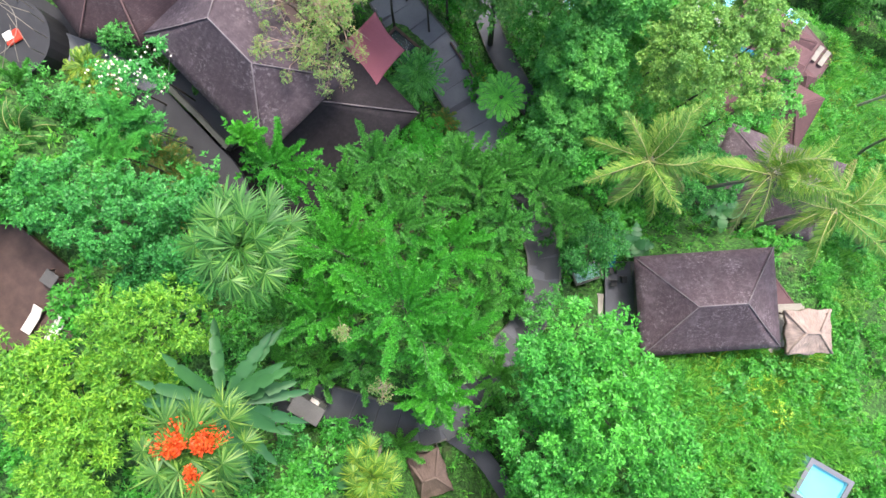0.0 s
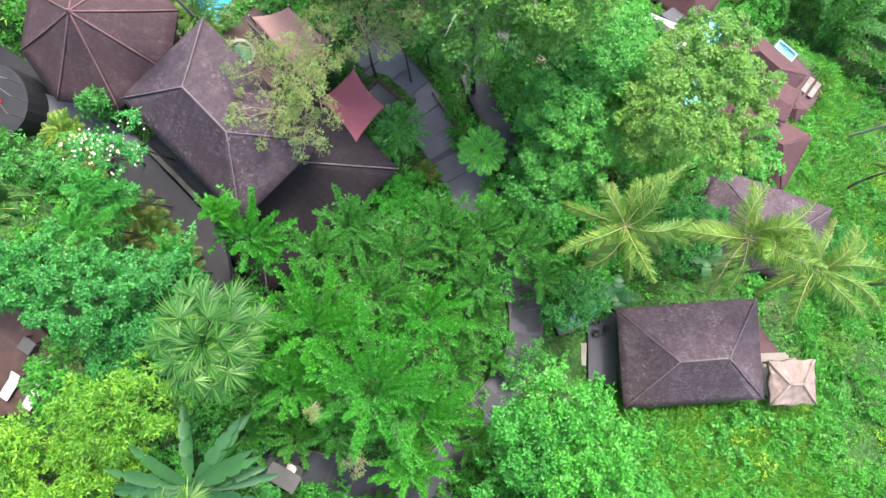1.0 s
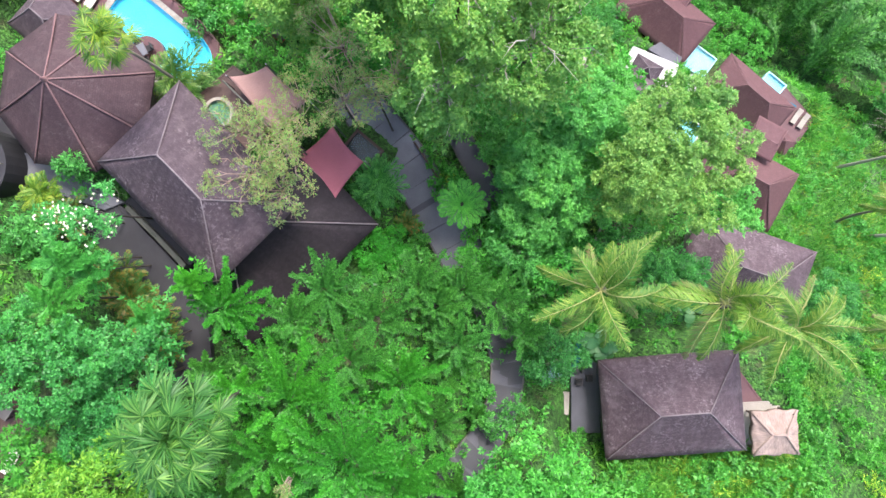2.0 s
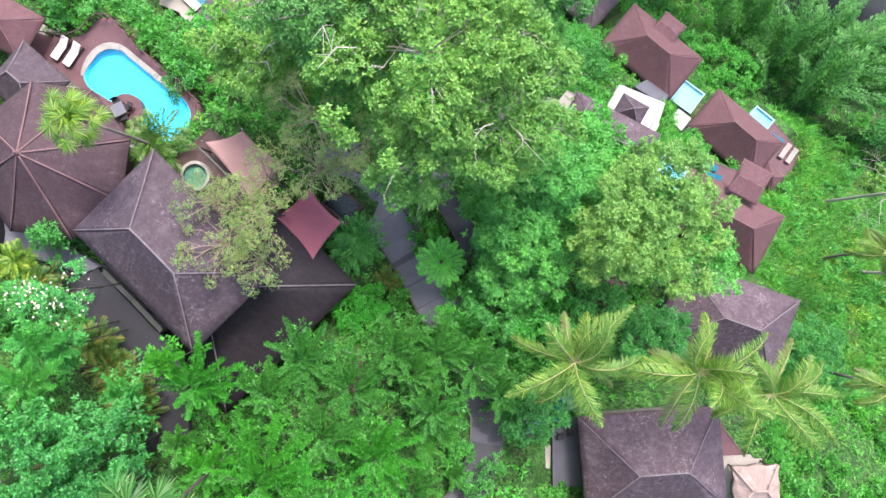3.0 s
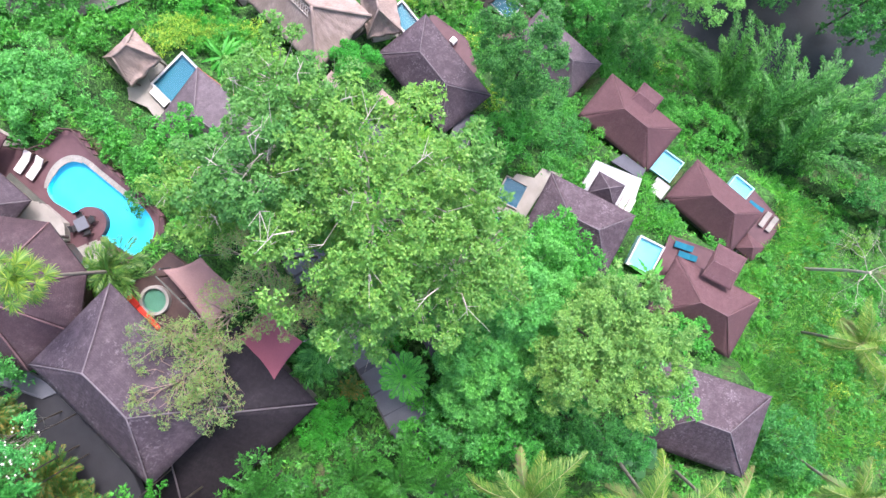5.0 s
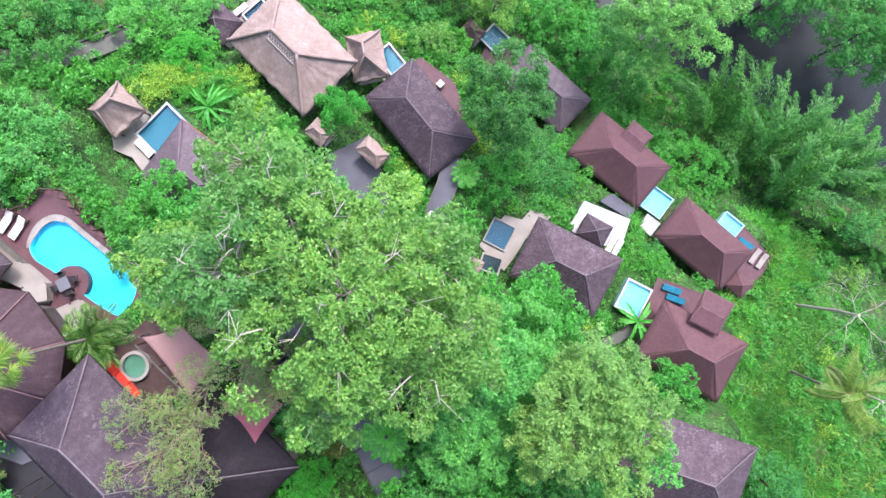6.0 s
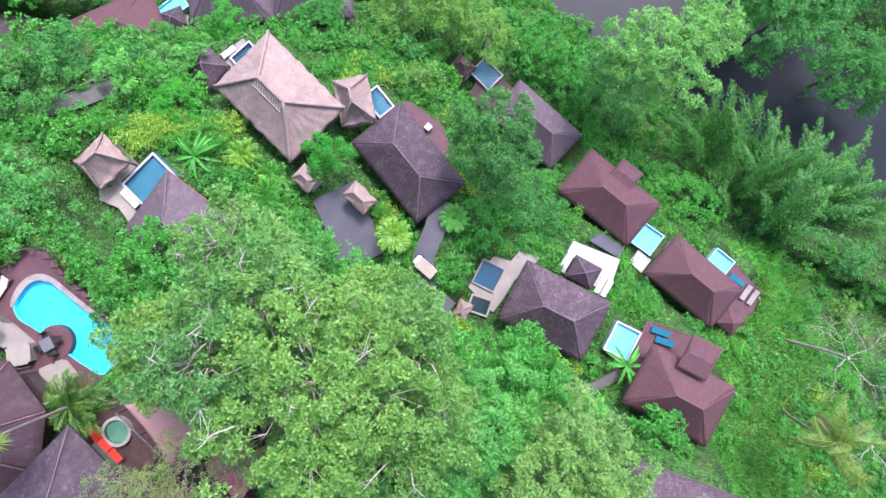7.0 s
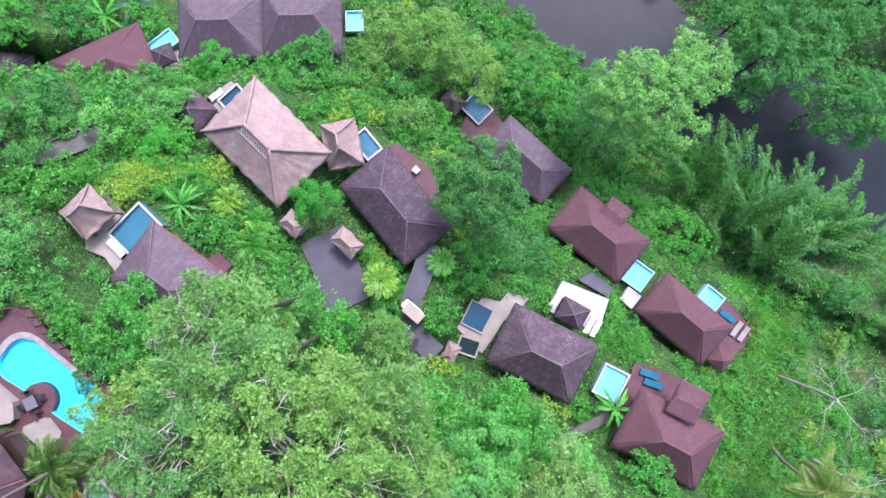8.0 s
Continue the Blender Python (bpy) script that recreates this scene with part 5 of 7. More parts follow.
def fan_leaf(rng, base, d, L, r, segs=42):
    """A petiole's end carries a pleated fan of narrow blades."""
    tip = base + d * L
    s = unit(np.cross(d, UP))
    d = unit(d * np.array([1, 1, 0.45]) + 0.35 * np.array([d[0], d[1], 0]))
    nr = unit(np.cross(s, d))
    a = np.linspace(-2.3, 2.3, segs) + rng.normal(0, 0.03, segs)
    ax = unit(np.cos(a)[:, None] * d + np.sin(a)[:, None] * s - UP * rng.uniform(0.15, 0.75, (segs, 1)) + nr * rng.normal(0, 0.1, (segs, 1)))
    return leaves(np.tile(tip, (segs, 1)), ax, np.tile(nr, (segs, 1)), r * (0.82 + 0.18 * np.cos(a)) * rng.uniform(0.8, 1.12, segs), r * 0.07, 0.3, True)


def fan_palm(x, y, top, R, seed, leafc="fan", count=24, fruit=False, label="fan palm with grey-green pleated leaves"):
    GROWN.append((x, y, R * 0.6))
    rng = np.random.default_rng(seed)
    g = float(height(x, y))
    ob = thing("fan_palm", pose(x, y, g), label, "palm")
    hz = top - g - R * 0.55
    part("trunk", tube(bmesh.new(), [(0, 0, -0.3), (0.08, 0.05, hz * 0.5), (0, 0, hz)], [0.13, 0.1, 0.09], 8), M_BARK_MID if leafc == "yellow_fan" else M_BARK, ob)
    for k in range(count):
        a = k * 2.39996
        el = 1.45 - 1.75 * k / count + rng.normal(0, 0.08)
        d = np.array([math.cos(a) * math.cos(el), math.sin(a) * math.cos(el), math.sin(el)])
        base = np.array([0, 0, hz])
        L = R * (0.22 + 0.42 * min(1, 1.9 * k / count)) * rng.uniform(0.75, 1.15)
        lf = finish("fan_leaf", quads_mesh("fan_leaf", fan_leaf(rng, base, d, L, R * 0.4 * rng.uniform(0.8, 1.15))), LEAF[leafc], ob)
        part("stalk", tube(bmesh.new(), [tuple(base), tuple(base + d * L)], [0.03, 0.018], 5), LEAF[leafc], lf)
    if fruit:
        for a in (2.0, 2.5, 2.9, 0.5, 0.9, 4.9):
            n = 420
            out = np.array([math.cos(a), math.sin(a), 0])
            f = rng.random((n, 1))
            P = np.array([0, 0, hz + R * 0.42]) + out * R * (0.16 + 0.3 * f) - UP * 0.5 * f * f + rng.normal(0, 0.14, (n, 3)) * (0.5 + f)
            finish("fruit_spray", quads_mesh("fruit_spray", leaves(P, unit(rng.normal(size=(n, 3))), unit(rng.normal(size=(n, 3)) + UP), 0.15, 0.11)), M_FRUIT, ob, "orange-red fruit")["kind"] = "stuff"
    return ob


def banana(x, y, top, R, seed, count=9, leafc="banana", width=0.42, label="banana plant with long broad leaves", sink=0.13, steep=0.8):
    GROWN.append((x, y, R * 0.6))
    rng = np.random.default_rng(seed)
    g = float(height(x, y))
    ob = thing("banana_plant", pose(x, y, g), label, "banana plant")
    hz = max(top - g - R * 0.35, 0.6)
    part("stem", tube(bmesh.new(), [(0, 0, -0.3), (0.05, 0, hz * 0.6), (0, 0, hz)], [0.16, 0.13, 0.1], 8), LEAF["plume_dark"], ob)
    for k in range(count):
        a = k * 2.39996 + rng.normal(0, 0.3)
        el = steep - 0.7 * k / count + rng.normal(0, 0.1)
        L = R * rng.uniform(0.85, 1.1)
        p, d = np.array([0, 0, hz]), np.array([math.cos(a) * math.cos(el), math.sin(a) * math.cos(el), math.sin(el)])
        s = unit(np.cross(d, UP))
        bm = bmesh.new()
        rows = []
        for i in range(25):
            w = width * (math.sin(math.pi * min(1, 0.06 + i / 25.2)) ** 0.75) * (0 if i == 0 else 1) + 0.02
            tear = rng.uniform(0.2, 0.6) if i % 5 == 3 and rng.random() < 0.7 else rng.uniform(0.9, 1.03)
            rows.append([bm.verts.new(p - s * w * tear + UP * 0.05), bm.verts.new(p - UP * 0.04), bm.verts.new(p + s * w * tear + UP * 0.05)])
            p = p + d * L / 24
            d = unit(d - UP * sink * 0.42)
        for r0, r1 in zip(rows, rows[1:]):
            bm.faces.new((r0[0], r0[1], r1[1], r1[0]))
            bm.faces.new((r0[1], r0[2], r1[2], r1[1]))
        part("leaf_blade", bm, LEAF[leafc], ob, smooth=True)
    return ob


def cane_palm(x, y, top, R, seed, leafc="orange"):
    """Several slender canes from one root, each with a tuft of short arching fronds."""
    GROWN.append((x, y, R * 0.8))
    rng = np.random.default_rng(seed)
    g = float(height(x, y))
    tint = {"orange": "orange-tinged", "yellow_fan": "yellowing", "leafy_yellow": "yellow-green"}.get(leafc, "bright green")
    ob = thing("cane_palm", pose(x, y, g), "cane palm clump with %s arching fronds" % tint, "palm", "cane palms")
    for k in range(6):
        a = k * 2.39996
        r = R * 0.5 * math.sqrt(k / 6)
        hx_, hy_, hz = r * math.cos(a), r * math.sin(a), max(top - g - 0.5 - 0.2 * R * rng.random() - 0.12 * k, 0.5)
        cane = part("cane", tube(bmesh.new(), [(hx_ * 0.3, hy_ * 0.3, -0.3), (hx_ * 0.6, hy_ * 0.6, hz * 0.5), (hx_, hy_, hz)], [0.035, 0.028, 0.02], 6), LEAF["shrub"], ob)
        V = []
        for f in range(10):
            b = f * math.tau / 10 + rng.normal(0, 0.25)
            el = rng.uniform(0.3, 1.1)
            p, d, P = np.array([hx_, hy_, hz]), np.array([math.cos(b) * math.cos(el), math.sin(b) * math.cos(el), math.sin(el)]), []
            for s in range(7):
                P.append(p)
                p = p + d * R * 0.13
                d = unit(d - UP * 0.22)
            V.append(frond_leaflets(rng, P, 20, R * 0.24, 0.06, 0.25, 0.15, 1.0))
        finish("frond_tuft", quads_mesh("frond_tuft", np.concatenate(V)), LEAF[leafc], cane)
    return ob


def tree_fern(x, y, top, R, seed, leafc="fern", count=15, label="tree fern with flat bright green fronds"):
    GROWN.append((x, y, R * 0.7))
    rng = np.random.default_rng(seed)
    g = float(height(x, y))
    ob = thing("tree_fern", pose(x, y, g), label, "fern")
    hz = max(top - g - 0.35, 0.4)
    part("trunk", tube(bmesh.new(), [(0, 0, -0.3), (0, 0, hz)], [0.13, 0.09], 8), M_BARK, ob)
    for k in range(count):
        a = k * math.tau / count + rng.normal(0, 0.06)
        d = np.array([math.cos(a) * 0.92, math.sin(a) * 0.92, 0.4])
        p, P = np.array([0, 0, hz]), []
        for s in range(8):
            P.append(p)
            p = p + d * R / 7
            d = unit(d - UP * 0.11)
        finish("frond", quads_mesh("frond", frond_leaflets(rng, P, 26, R * 0.3, R * 0.075, 0.1, 0.1)), LEAF[leafc], ob)
    return ob


def bamboo(x, y, reach, heading, seed, culms=20, fan=0.8):
    """Culms that rise, lean out over the river and hang at their feathery tips."""
    GROWN.append((x, y, 3.0))
    rng = np.random.default_rng(seed)
    g = float(height(x, y))
    ob = thing("bamboo_clump", pose(x, y, g), "clump of tall arching bamboo with feathery green tops", "bamboo", "bamboo on the river bank")
    for k in range(culms):
        a = radians(heading) + rng.normal(0, fan)
        p = np.array([rng.normal(0, 0.7), rng.normal(0, 0.7), -0.3])
        L = reach * rng.uniform(0.75, 1.25)
        el = rng.uniform(0.95, 1.35)
        d = np.array([math.cos(a) * math.cos(el), math.sin(a) * math.cos(el), math.sin(el)])
        P = []
        for s in range(12):
            P.append(p)
            p = p + d * L / 11
            d = unit(d - UP * (0.02 + 0.042 * s))
        culm = part("culm", tube(bmesh.new(), [tuple(q) for q in P], [0.06 - 0.0046 * s for s in range(12)], 5), LEAF["plume_dark"], ob)
        P = np.array(P)
        n = 520
        t = 2.0 + 9.0 * rng.random(n) ** 0.75
        i = np.minimum(t.astype(int), 10)
        f = (t - i)[:, None]
        Q = P[i] * (1 - f) + P[i + 1] * f
        dd = unit(P[i + 1] - P[i])
        off = unit(rng.normal(size=(n, 3)))
        wide = 0.7 * np.sin(np.pi * np.clip((t - 1.4) / 9.9, 0, 1))[:, None] ** 0.8 + 0.06
        Q = Q + off * wide * rng.random((n, 1)) ** 0.7
        V = leaves(Q, unit(dd * 0.7 + off * 0.5 - UP * 0.4), unit(UP + 0.4 * off), 0.5 * rng.uniform(0.7, 1.2, n), 0.1)
        finish("leafage", quads_mesh("leafage", V), LEAF["bamboo"], culm)["kind"] = "stuff"
    return ob


def dead_tree(x, y, top, R, seed):
    rng = np.random.default_rng(seed)
    g = float(height(x, y))
    ob = thing("bare_tree", pose(x, y, g), "leafless pale grey tree with spreading branches", "tree")

    def grow(bm, p, d, L, r, depth):
        q = p + d * L
        mid = p.lerp(q, 0.5) + Vector(rng.normal(0, 0.06 * L, 3))
        tube(bm, [p, mid, q], [r * 0.6, r * 0.48, r * 0.36], 5)
        if depth:
            for _ in range(3):
                nd = (d + Vector(rng.normal(0, 0.55, 3)) + Vector((0, 0, -0.05))).normalized()
                grow(bm, q, nd, L * rng.uniform(0.6, 0.85), r * 0.55, depth - 1)

    h = top - g
    part("trunk", tube(bmesh.new(), [(0, 0, -0.3), (0.2, 0.1, h * 0.5), (0, 0, h * 0.75)], [0.2, 0.16, 0.12], 8), M_BARK_PALE, ob)
    for k in range(4):
        a = k * math.tau / 4 + 0.5
        bm = bmesh.new()
        grow(bm, Vector((0, 0, h * 0.72)), Vector((math.cos(a) * 0.85, math.sin(a) * 0.85, 0.45)).normalized(), R * 0.42, 0.07, 4)
        part("bough", bm, M_BARK_PALE, ob)
    return ob


# the giant tree in the middle and the named trees round it
plant_tree("giant", 3.7, 22.6, 8.5, 6.2)
plant_tree("giant_green", -1.6, 24.2, 8.0, 3.3)
plant_tree("giant", 8.2, 19.3, 4.6, 4.0)
plant_tree("giant_green", 0.6, 26.6, 6.5, 3.6)
plant_tree("sparse", -2.8, 19.8, 2.0, 2.4)
plant_tree("giant", 3.0, 17.0, 3.4, 2.7)
plant_tree("sparse", 0.2, 18.3, 1.0, 2.2)
plant_tree("broad", -4.6, 22.8, -8.0, 2.4)
plant_tree("broad", -1.0, 22.6, -8.0, 2.6)
plant_tree("broad", 0.8, 20.4, -11.0, 1.5)
plant_tree("giant", 8.3, 24.3, 3.5, 2.7)
plant_tree("giant_green", -1.5, 29.8, 4.0, 2.5)
plant_tree("giant", -6.0, 22.9, 2.0, 2.2)
plant_tree("giant", -7.2, 24.6, 1.0, 2.4)
plant_tree("leafy_yellow", -13.9, -3.8, 8.7, 2.7)
plant_tree("leafy_yellow", -17.9, -7.3, 8.5, 3.1)
plant_tree("leafy_yellow", -17.3, -9.8, 8.5, 3.0)
plant_tree("leafy_yellow", -15.2, -6.5, 7.5, 2.1)
plant_tree("leafy_yellow", -20.0, -6.1, 8.0, 2.0)
plant_tree("plume_dark", 2.4, 4.0, -4.0, 2.5)
plant_tree("plume_dark", 6.5, 4.1, -6.0, 2.8)
plant_tree("plume_dark", 3.0, -0.5, -5.0, 2.3)
plant_tree("plume_dark", 2.3, -3.7, -6.0, 1.9)
plant_tree("plume_dark", 8.4, 1.9, -7.0, 1.8)
plant_tree("broad_dark", 10.7, 0.4, -8.0, 2.3)
plant_tree("plume_dark", -4.8, -6.6, -1.0, 2.3)
plant_tree("plume_dark", -7.4, -7.2, -1.0, 2.0)
plant_tree("plume_dark", 3.5, -8.7, -5.0, 2.2)
plant_tree("broad_dark", -5.0, -12.5, -3.0, 1.6)
plant_tree("broad", -6.3, -11.5, -2.5, 1.4)
plant_tree("broad_teal", -9.8, -11.6, 0.0, 1.9)
plant_tree("plume_dark", -2.8, -12.9, -4.0, 1.6)
plant_tree("broad_dark", -11.4, -12.5, 1.0, 1.9)
plant_tree("broad", -7.4, -12.9, -1.0, 1.3)
plant_tree("broad_dark", 18.6, 5.6, -10.0, 2.8)
plant_tree("broad", 12.0, 6.2, -10.0, 2.4)
plant_tree("broad_dark", 16.4, 7.5, -11.0, 2.5)
plant_tree("broad_teal", 21.6, 5.6, -12.0, 1.7)
plant_tree("broad_dark", 37.9, 2.2, -21.0, 3.0)
plant_tree("mid", 8.6, 11.4, -9.0, 2.2)
plant_tree("mid", 6.7, 18.7, -12.5, 1.7)
plant_tree("mid", 7.5, 15.7, -11.0, 1.8)
plant_tree("broad", 1.2, 20.0, -12.5, 1.3)
plant_tree("broad", 3.1, 12.9, -13.6, 1.1)
plant_tree("broad", -6.2, 14.7, -13.0, 1.3)
plant_tree("broad_teal", -16.8, 1.4, 6.0, 2.9)
plant_tree("broad_teal", -20.1, 3.1, 5.5, 2.1)
plant_tree("broad_teal", -14.8, 0.3, 4.5, 2.4)
plant_tree("broad_teal", -15.3, -2.3, 4.0, 2.3)
plant_tree("broad_teal", -13.8, 2.7, 2.5, 1.4)
plant_tree("plume_pale", -18.0, 5.1, 4.0, 1.8)
plant_tree("plume_pale", -17.8, 7.2, 3.5, 1.3)
plant_tree("plume_pale", -16.8, 6.8, 2.5, 1.0)
plant_tree("plume_pale", -14.5, 3.7, 0.0, 1.2)
plant_tree("broad_dark", -9.8, -7.6, -1.0, 2.0)
plant_tree("broad_dark", -11.3, -5.9, -1.0, 1.3)
plant_tree("frangipani", -16.4, 10.0, 2.0, 1.6)
plant_tree("frangipani", -18.6, 9.6, 1.5, 1.2)
plant_tree("plume_dark", -25.6, 9.9, -2.0, 1.4)
plant_tree("broad_dark", -23.9, 9.1, -1.0, 1.7)
plant_tree("broad_dark", -22.3, 8.3, -1.0, 1.3)
plant_tree("broad_dark", -20.3, 13.2, -3.0, 1.0)
plant_tree("plume", -9.4, 4.7, 2.6, 2.3)
plant_tree("plume", -10.8, 6.0, 3.0, 0.9)
plant_tree("plume", -2.1, -3.1, 7.1, 3.9)
plant_tree("plume", -5.5, -0.3, 4.5, 3.4)
plant_tree("plume", 0.2, -5.2, 4.0, 2.9)
plant_tree("plume", -0.4, -8.1, 3.0, 2.1)
plant_tree("plume", -6.6, -3.5, 3.5, 2.6)
plant_tree("plume", 0.5, 0.0, 1.0, 2.5)
plant_tree("plume_dark", -4.3, 5.4, -1.5, 2.2)
plant_tree("plume_dark", -1.3, 3.4, -2.0, 2.7)
plant_tree("plume_dark", -5.9, 3.6, 0.0, 2.3)
plant_tree("plume_dark", 1.3, 5.5, -4.0, 2.5)
plant_tree("plume_dark", 3.7, 1.6, -3.5, 2.2)
plant_tree("plume_dark", 4.2, 5.1, -5.0, 2.5)
plant_tree("plume_dark", -2.6, 1.3, 1.0, 2.5)
plant_tree("plume_dark", -7.2, 0.3, 0.0, 1.9)
plant_tree("plume_dark", -9.2, -4.0, 1.0, 2.5)
plant_tree("plume_dark", -9.8, -6.4, 0.0, 2.3)
plant_tree("broad", 8.1, -5.7, 2.0, 2.6)
plant_tree("broad", 6.5, -7.5, 2.5, 2.7)
plant_tree("broad", 8.8, -9.5, 3.0, 3.6)
plant_tree("broad", 12.8, -12.5, 0.0, 2.9)
plant_tree("broad", 6.8, -12.2, 1.0, 3.5)
plant_tree("broad", 10.5, -6.9, 1.0, 2.2)
plant_tree("broad_dark", 7.8, 8.0, -8.0, 2.0)
plant_tree("mid", 9.9, 14.4, -6.0, 3.7)
plant_tree("mid", 9.6, 10.2, -8.0, 2.7)
plant_tree("broad", 5.4, 6.0, -10.0, 1.8)
plant_tree("mid", 9.6, 13.2, -6.0, 3.0)
plant_tree("mid", 10.4, 15.3, -5.0, 3.3)
plant_tree("mid", 12.0, 17.5, -4.0, 3.2)
plant_tree("yellow", 17.0, 14.5, -2.0, 4.0)
plant_tree("yellow", 19.8, 12.0, -3.5, 3.1)
plant_tree("yellow", 19.0, 16.9, -3.0, 2.8)
plant_tree("yellow", 15.0, 12.7, -4.0, 2.8)
plant_tree("yellow", 21.9, 14.4, -4.5, 2.1)
plant_tree("mid", 11.4, 11.8, -7.0, 3.4)
plant_tree("ball", -1.6, 7.8, -10.0, 2.0)
plant_tree("mid", 13.2, 16.3, -6.0, 3.0)
plant_tree("mid", 22.7, 10.6, -6.0, 1.7)
plant_tree("mid", 9.5, 8.0, -11.0, 2.8)
plant_tree("broad", 7.2, 8.2, -12.0, 2.4)
plant_tree("sparse", -6.4, 14.6, -0.8, 1.8)
plant_tree("broad", -39.2, 61.2, -44.0, 3.1)
plant_tree("broad", -34.2, 62.1, -44.0, 3.1)
plant_tree("broad_dark", -41.9, 63.7, -44.0, 3.8)
plant_tree("broad", -25.8, 62.2, -44.0, 2.7)
plant_tree("broad_dark", 6.6, -4.8, -9.0, 1.2)
plant_tree("plume_dark", 5.2, -4.2, -9.0, 1.0)
plant_tree("broad_dark", 7.8, -3.6, -9.5, 1.0)
plant_tree("sparse", -3.3, -7.6, 3.2, 0.8)
plant_tree("sparse", -5.1, -4.2, 5.2, 0.4)
plant_tree("mid", 19.2, 11.4, -18.0, 2.6)
plant_tree("mid", 22.8, 13.5, -20.0, 2.2)
plant_tree("plume", -8.8, -0.2, 2.0, 1.5)
plant_tree("plume_dark", -11.1, 0.7, 0.0, 1.4)
plant_tree("sparse", -8.8, 12.6, -0.5, 2.6)
plant_tree("sparse", -6.8, 14.4, 0.0, 2.6)
plant_tree("sparse", -9.6, 15.1, -0.8, 2.0)
plant_tree("sparse", -7.0, 11.5, -1.5, 1.7)
plant_tree("sparse", -3.2, 17.3, -1.0, 2.5)
plant_tree("sparse", -6.0, 16.6, -1.0, 2.2)
plant_tree("sparse", -1.1, 17.3, -1.0, 1.6)
plant_tree("broad", 14.8, 18.6, -11.0, 2.7)
plant_tree("broad", 16.0, 20.9, -13.0, 2.5)
plant_tree("broad", 17.4, 18.2, -13.0, 2.4)
plant_tree("mid", 13.5, 17.0, -8.0, 4.2)
plant_tree("broad", 9.8, 21.4, -11.0, 2.4)
plant_tree("broad", 29.9, 11.6, -25.0, 2.5)
plant_tree("round_dark", 14.8, 38.5, -19.4, 4.9, 1.3)
plant_tree("broad", 13.2, 31.4, -29.0, 3.4)
plant_tree("broad_dark", 19.9, 32.6, -34.0, 3.1)
plant_tree("broad_dark", 16.4, 33.6, -31.0, 2.4)
plant_tree("ball", -1.1, 38.4, -24.0, 2.3)
plant_tree("leafy_pale", 5.6, 25.5, -20.0, 2.4)
plant_tree("leafy_pale", -3.4, 28.2, -14.0, 2.6)
plant_tree("broad_dark", -1.1, 29.1, -16.0, 2.2)
plant_tree("broad", 1.9, 26.9, -17.0, 2.2)
plant_tree("leafy_pale", -6.2, 30.1, -16.0, 2.0)
plant_tree("river", 33.2, 49.2, -29.2, 5.9)
plant_tree("river", 29.4, 48.8, -32.0, 4.1)
plant_tree("river", 37.7, 51.8, -31.0, 4.0)
plant_tree("broad_dark", 50.8, 56.4, -38.0, 7.0)
plant_tree("broad_dark", 60.0, 50.6, -43.0, 4.6)
plant_tree("broad_dark", 64.5, 49.0, -44.0, 4.2)
plant_tree("broad_dark", 47.5, 61.0, -40.0, 5.8)
plant_tree("broad_dark", 57.0, 60.7, -40.0, 6.5)
plant_tree("broad", 25.5, 50.2, -44.0, 4.1)
plant_tree("broad_dark", 30.6, 46.3, -46.0, 4.2)
plant_tree("broad", 20.8, 53.5, -43.0, 4.0)
plant_tree("leafy_pale", 14.6, 54.3, -38.0, 3.8)
plant_tree("leafy_pale", 5.2, 57.7, -38.0, 5.1)
plant_tree("leafy_pale", 9.7, 57.0, -36.0, 3.7)
plant_tree("broad", -13.9, 29.0, -13.0, 2.6)
plant_tree("broad", -9.9, 26.9, -11.0, 2.9)
plant_tree("mid", -23.2, 31.7, -14.0, 2.2)
plant_tree("mid", -26.5, 33.8, -15.0, 2.7)
plant_tree("broad_dark", -20.8, 31.6, -16.0, 2.4)
plant_tree("mid", -25.2, 35.6, -17.0, 2.6)
plant_tree("broad_dark", -14.9, 24.6, -12.0, 1.3)
plant_tree("broad_dark", -28.0, 43.6, -24.0, 4.7)
plant_tree("broad_dark", -25.4, 47.1, -30.0, 2.4)
plant_tree("mid", -16.1, 47.5, -26.0, 2.9)
plant_tree("mid", -18.9, 45.2, -25.0, 2.1)
plant_tree("mid", -23.4, 34.0, -15.0, 2.7)
plant_tree("ball", -15.3, 43.4, -25.0, 2.4)
plant_tree("ball", -13.4, 53.3, -37.0, 2.7)
plant_tree("broad", -4.0, 55.2, -36.0, 3.1)
plant_tree("broad_dark", -24.0, 47.9, -30.0, 2.7)
plant_tree("broad_dark", -30.8, 46.6, -29.0, 2.7)
plant_tree("broad", 40.3, 34.2, -46.0, 4.2)

coconut(12.4, 5.3, -1.2, 5.2, 11, "palm", 15)
coconut(20.0, 4.5, -1.7, 5.6, 12, "palm", 15)
coconut(25.6, 2.6, -4.5, 5.2, 13, "palm", 14)
coconut(44.3, 11.35, -22.0, 5.0, 14, base=(2.5, -0.8))
coconut(38.6, 1.0, -13.0, 5.0, 15, base=(2.5, -1.2))
fan_palm(-8.3, 0.1, 12.0, 2.9, 21, "fan", 30)
fan_palm(-10.0, -8.1, 12.6, 2.9, 22, "gold_fan", 26, fruit=True, label="fan palm with yellow-green leaves and orange-red fruit")
fan_palm(-14.9, 19.3, 3.9, 2.1, 23, "yellow_fan", 24, label="fan palm with yellowing leaves over a roof")
fan_palm(-4.0, -12.6, 2.0, 2.2, 24, "yellow_fan", label="yellow-green fan palm beside the lane")
cane_palm(-14.8, 19.5, -5.6, 2.5, 25, "gold_fan")
cane_palm(-1.9, 13.0, -10.6, 2.1, 26, "broad_dark")
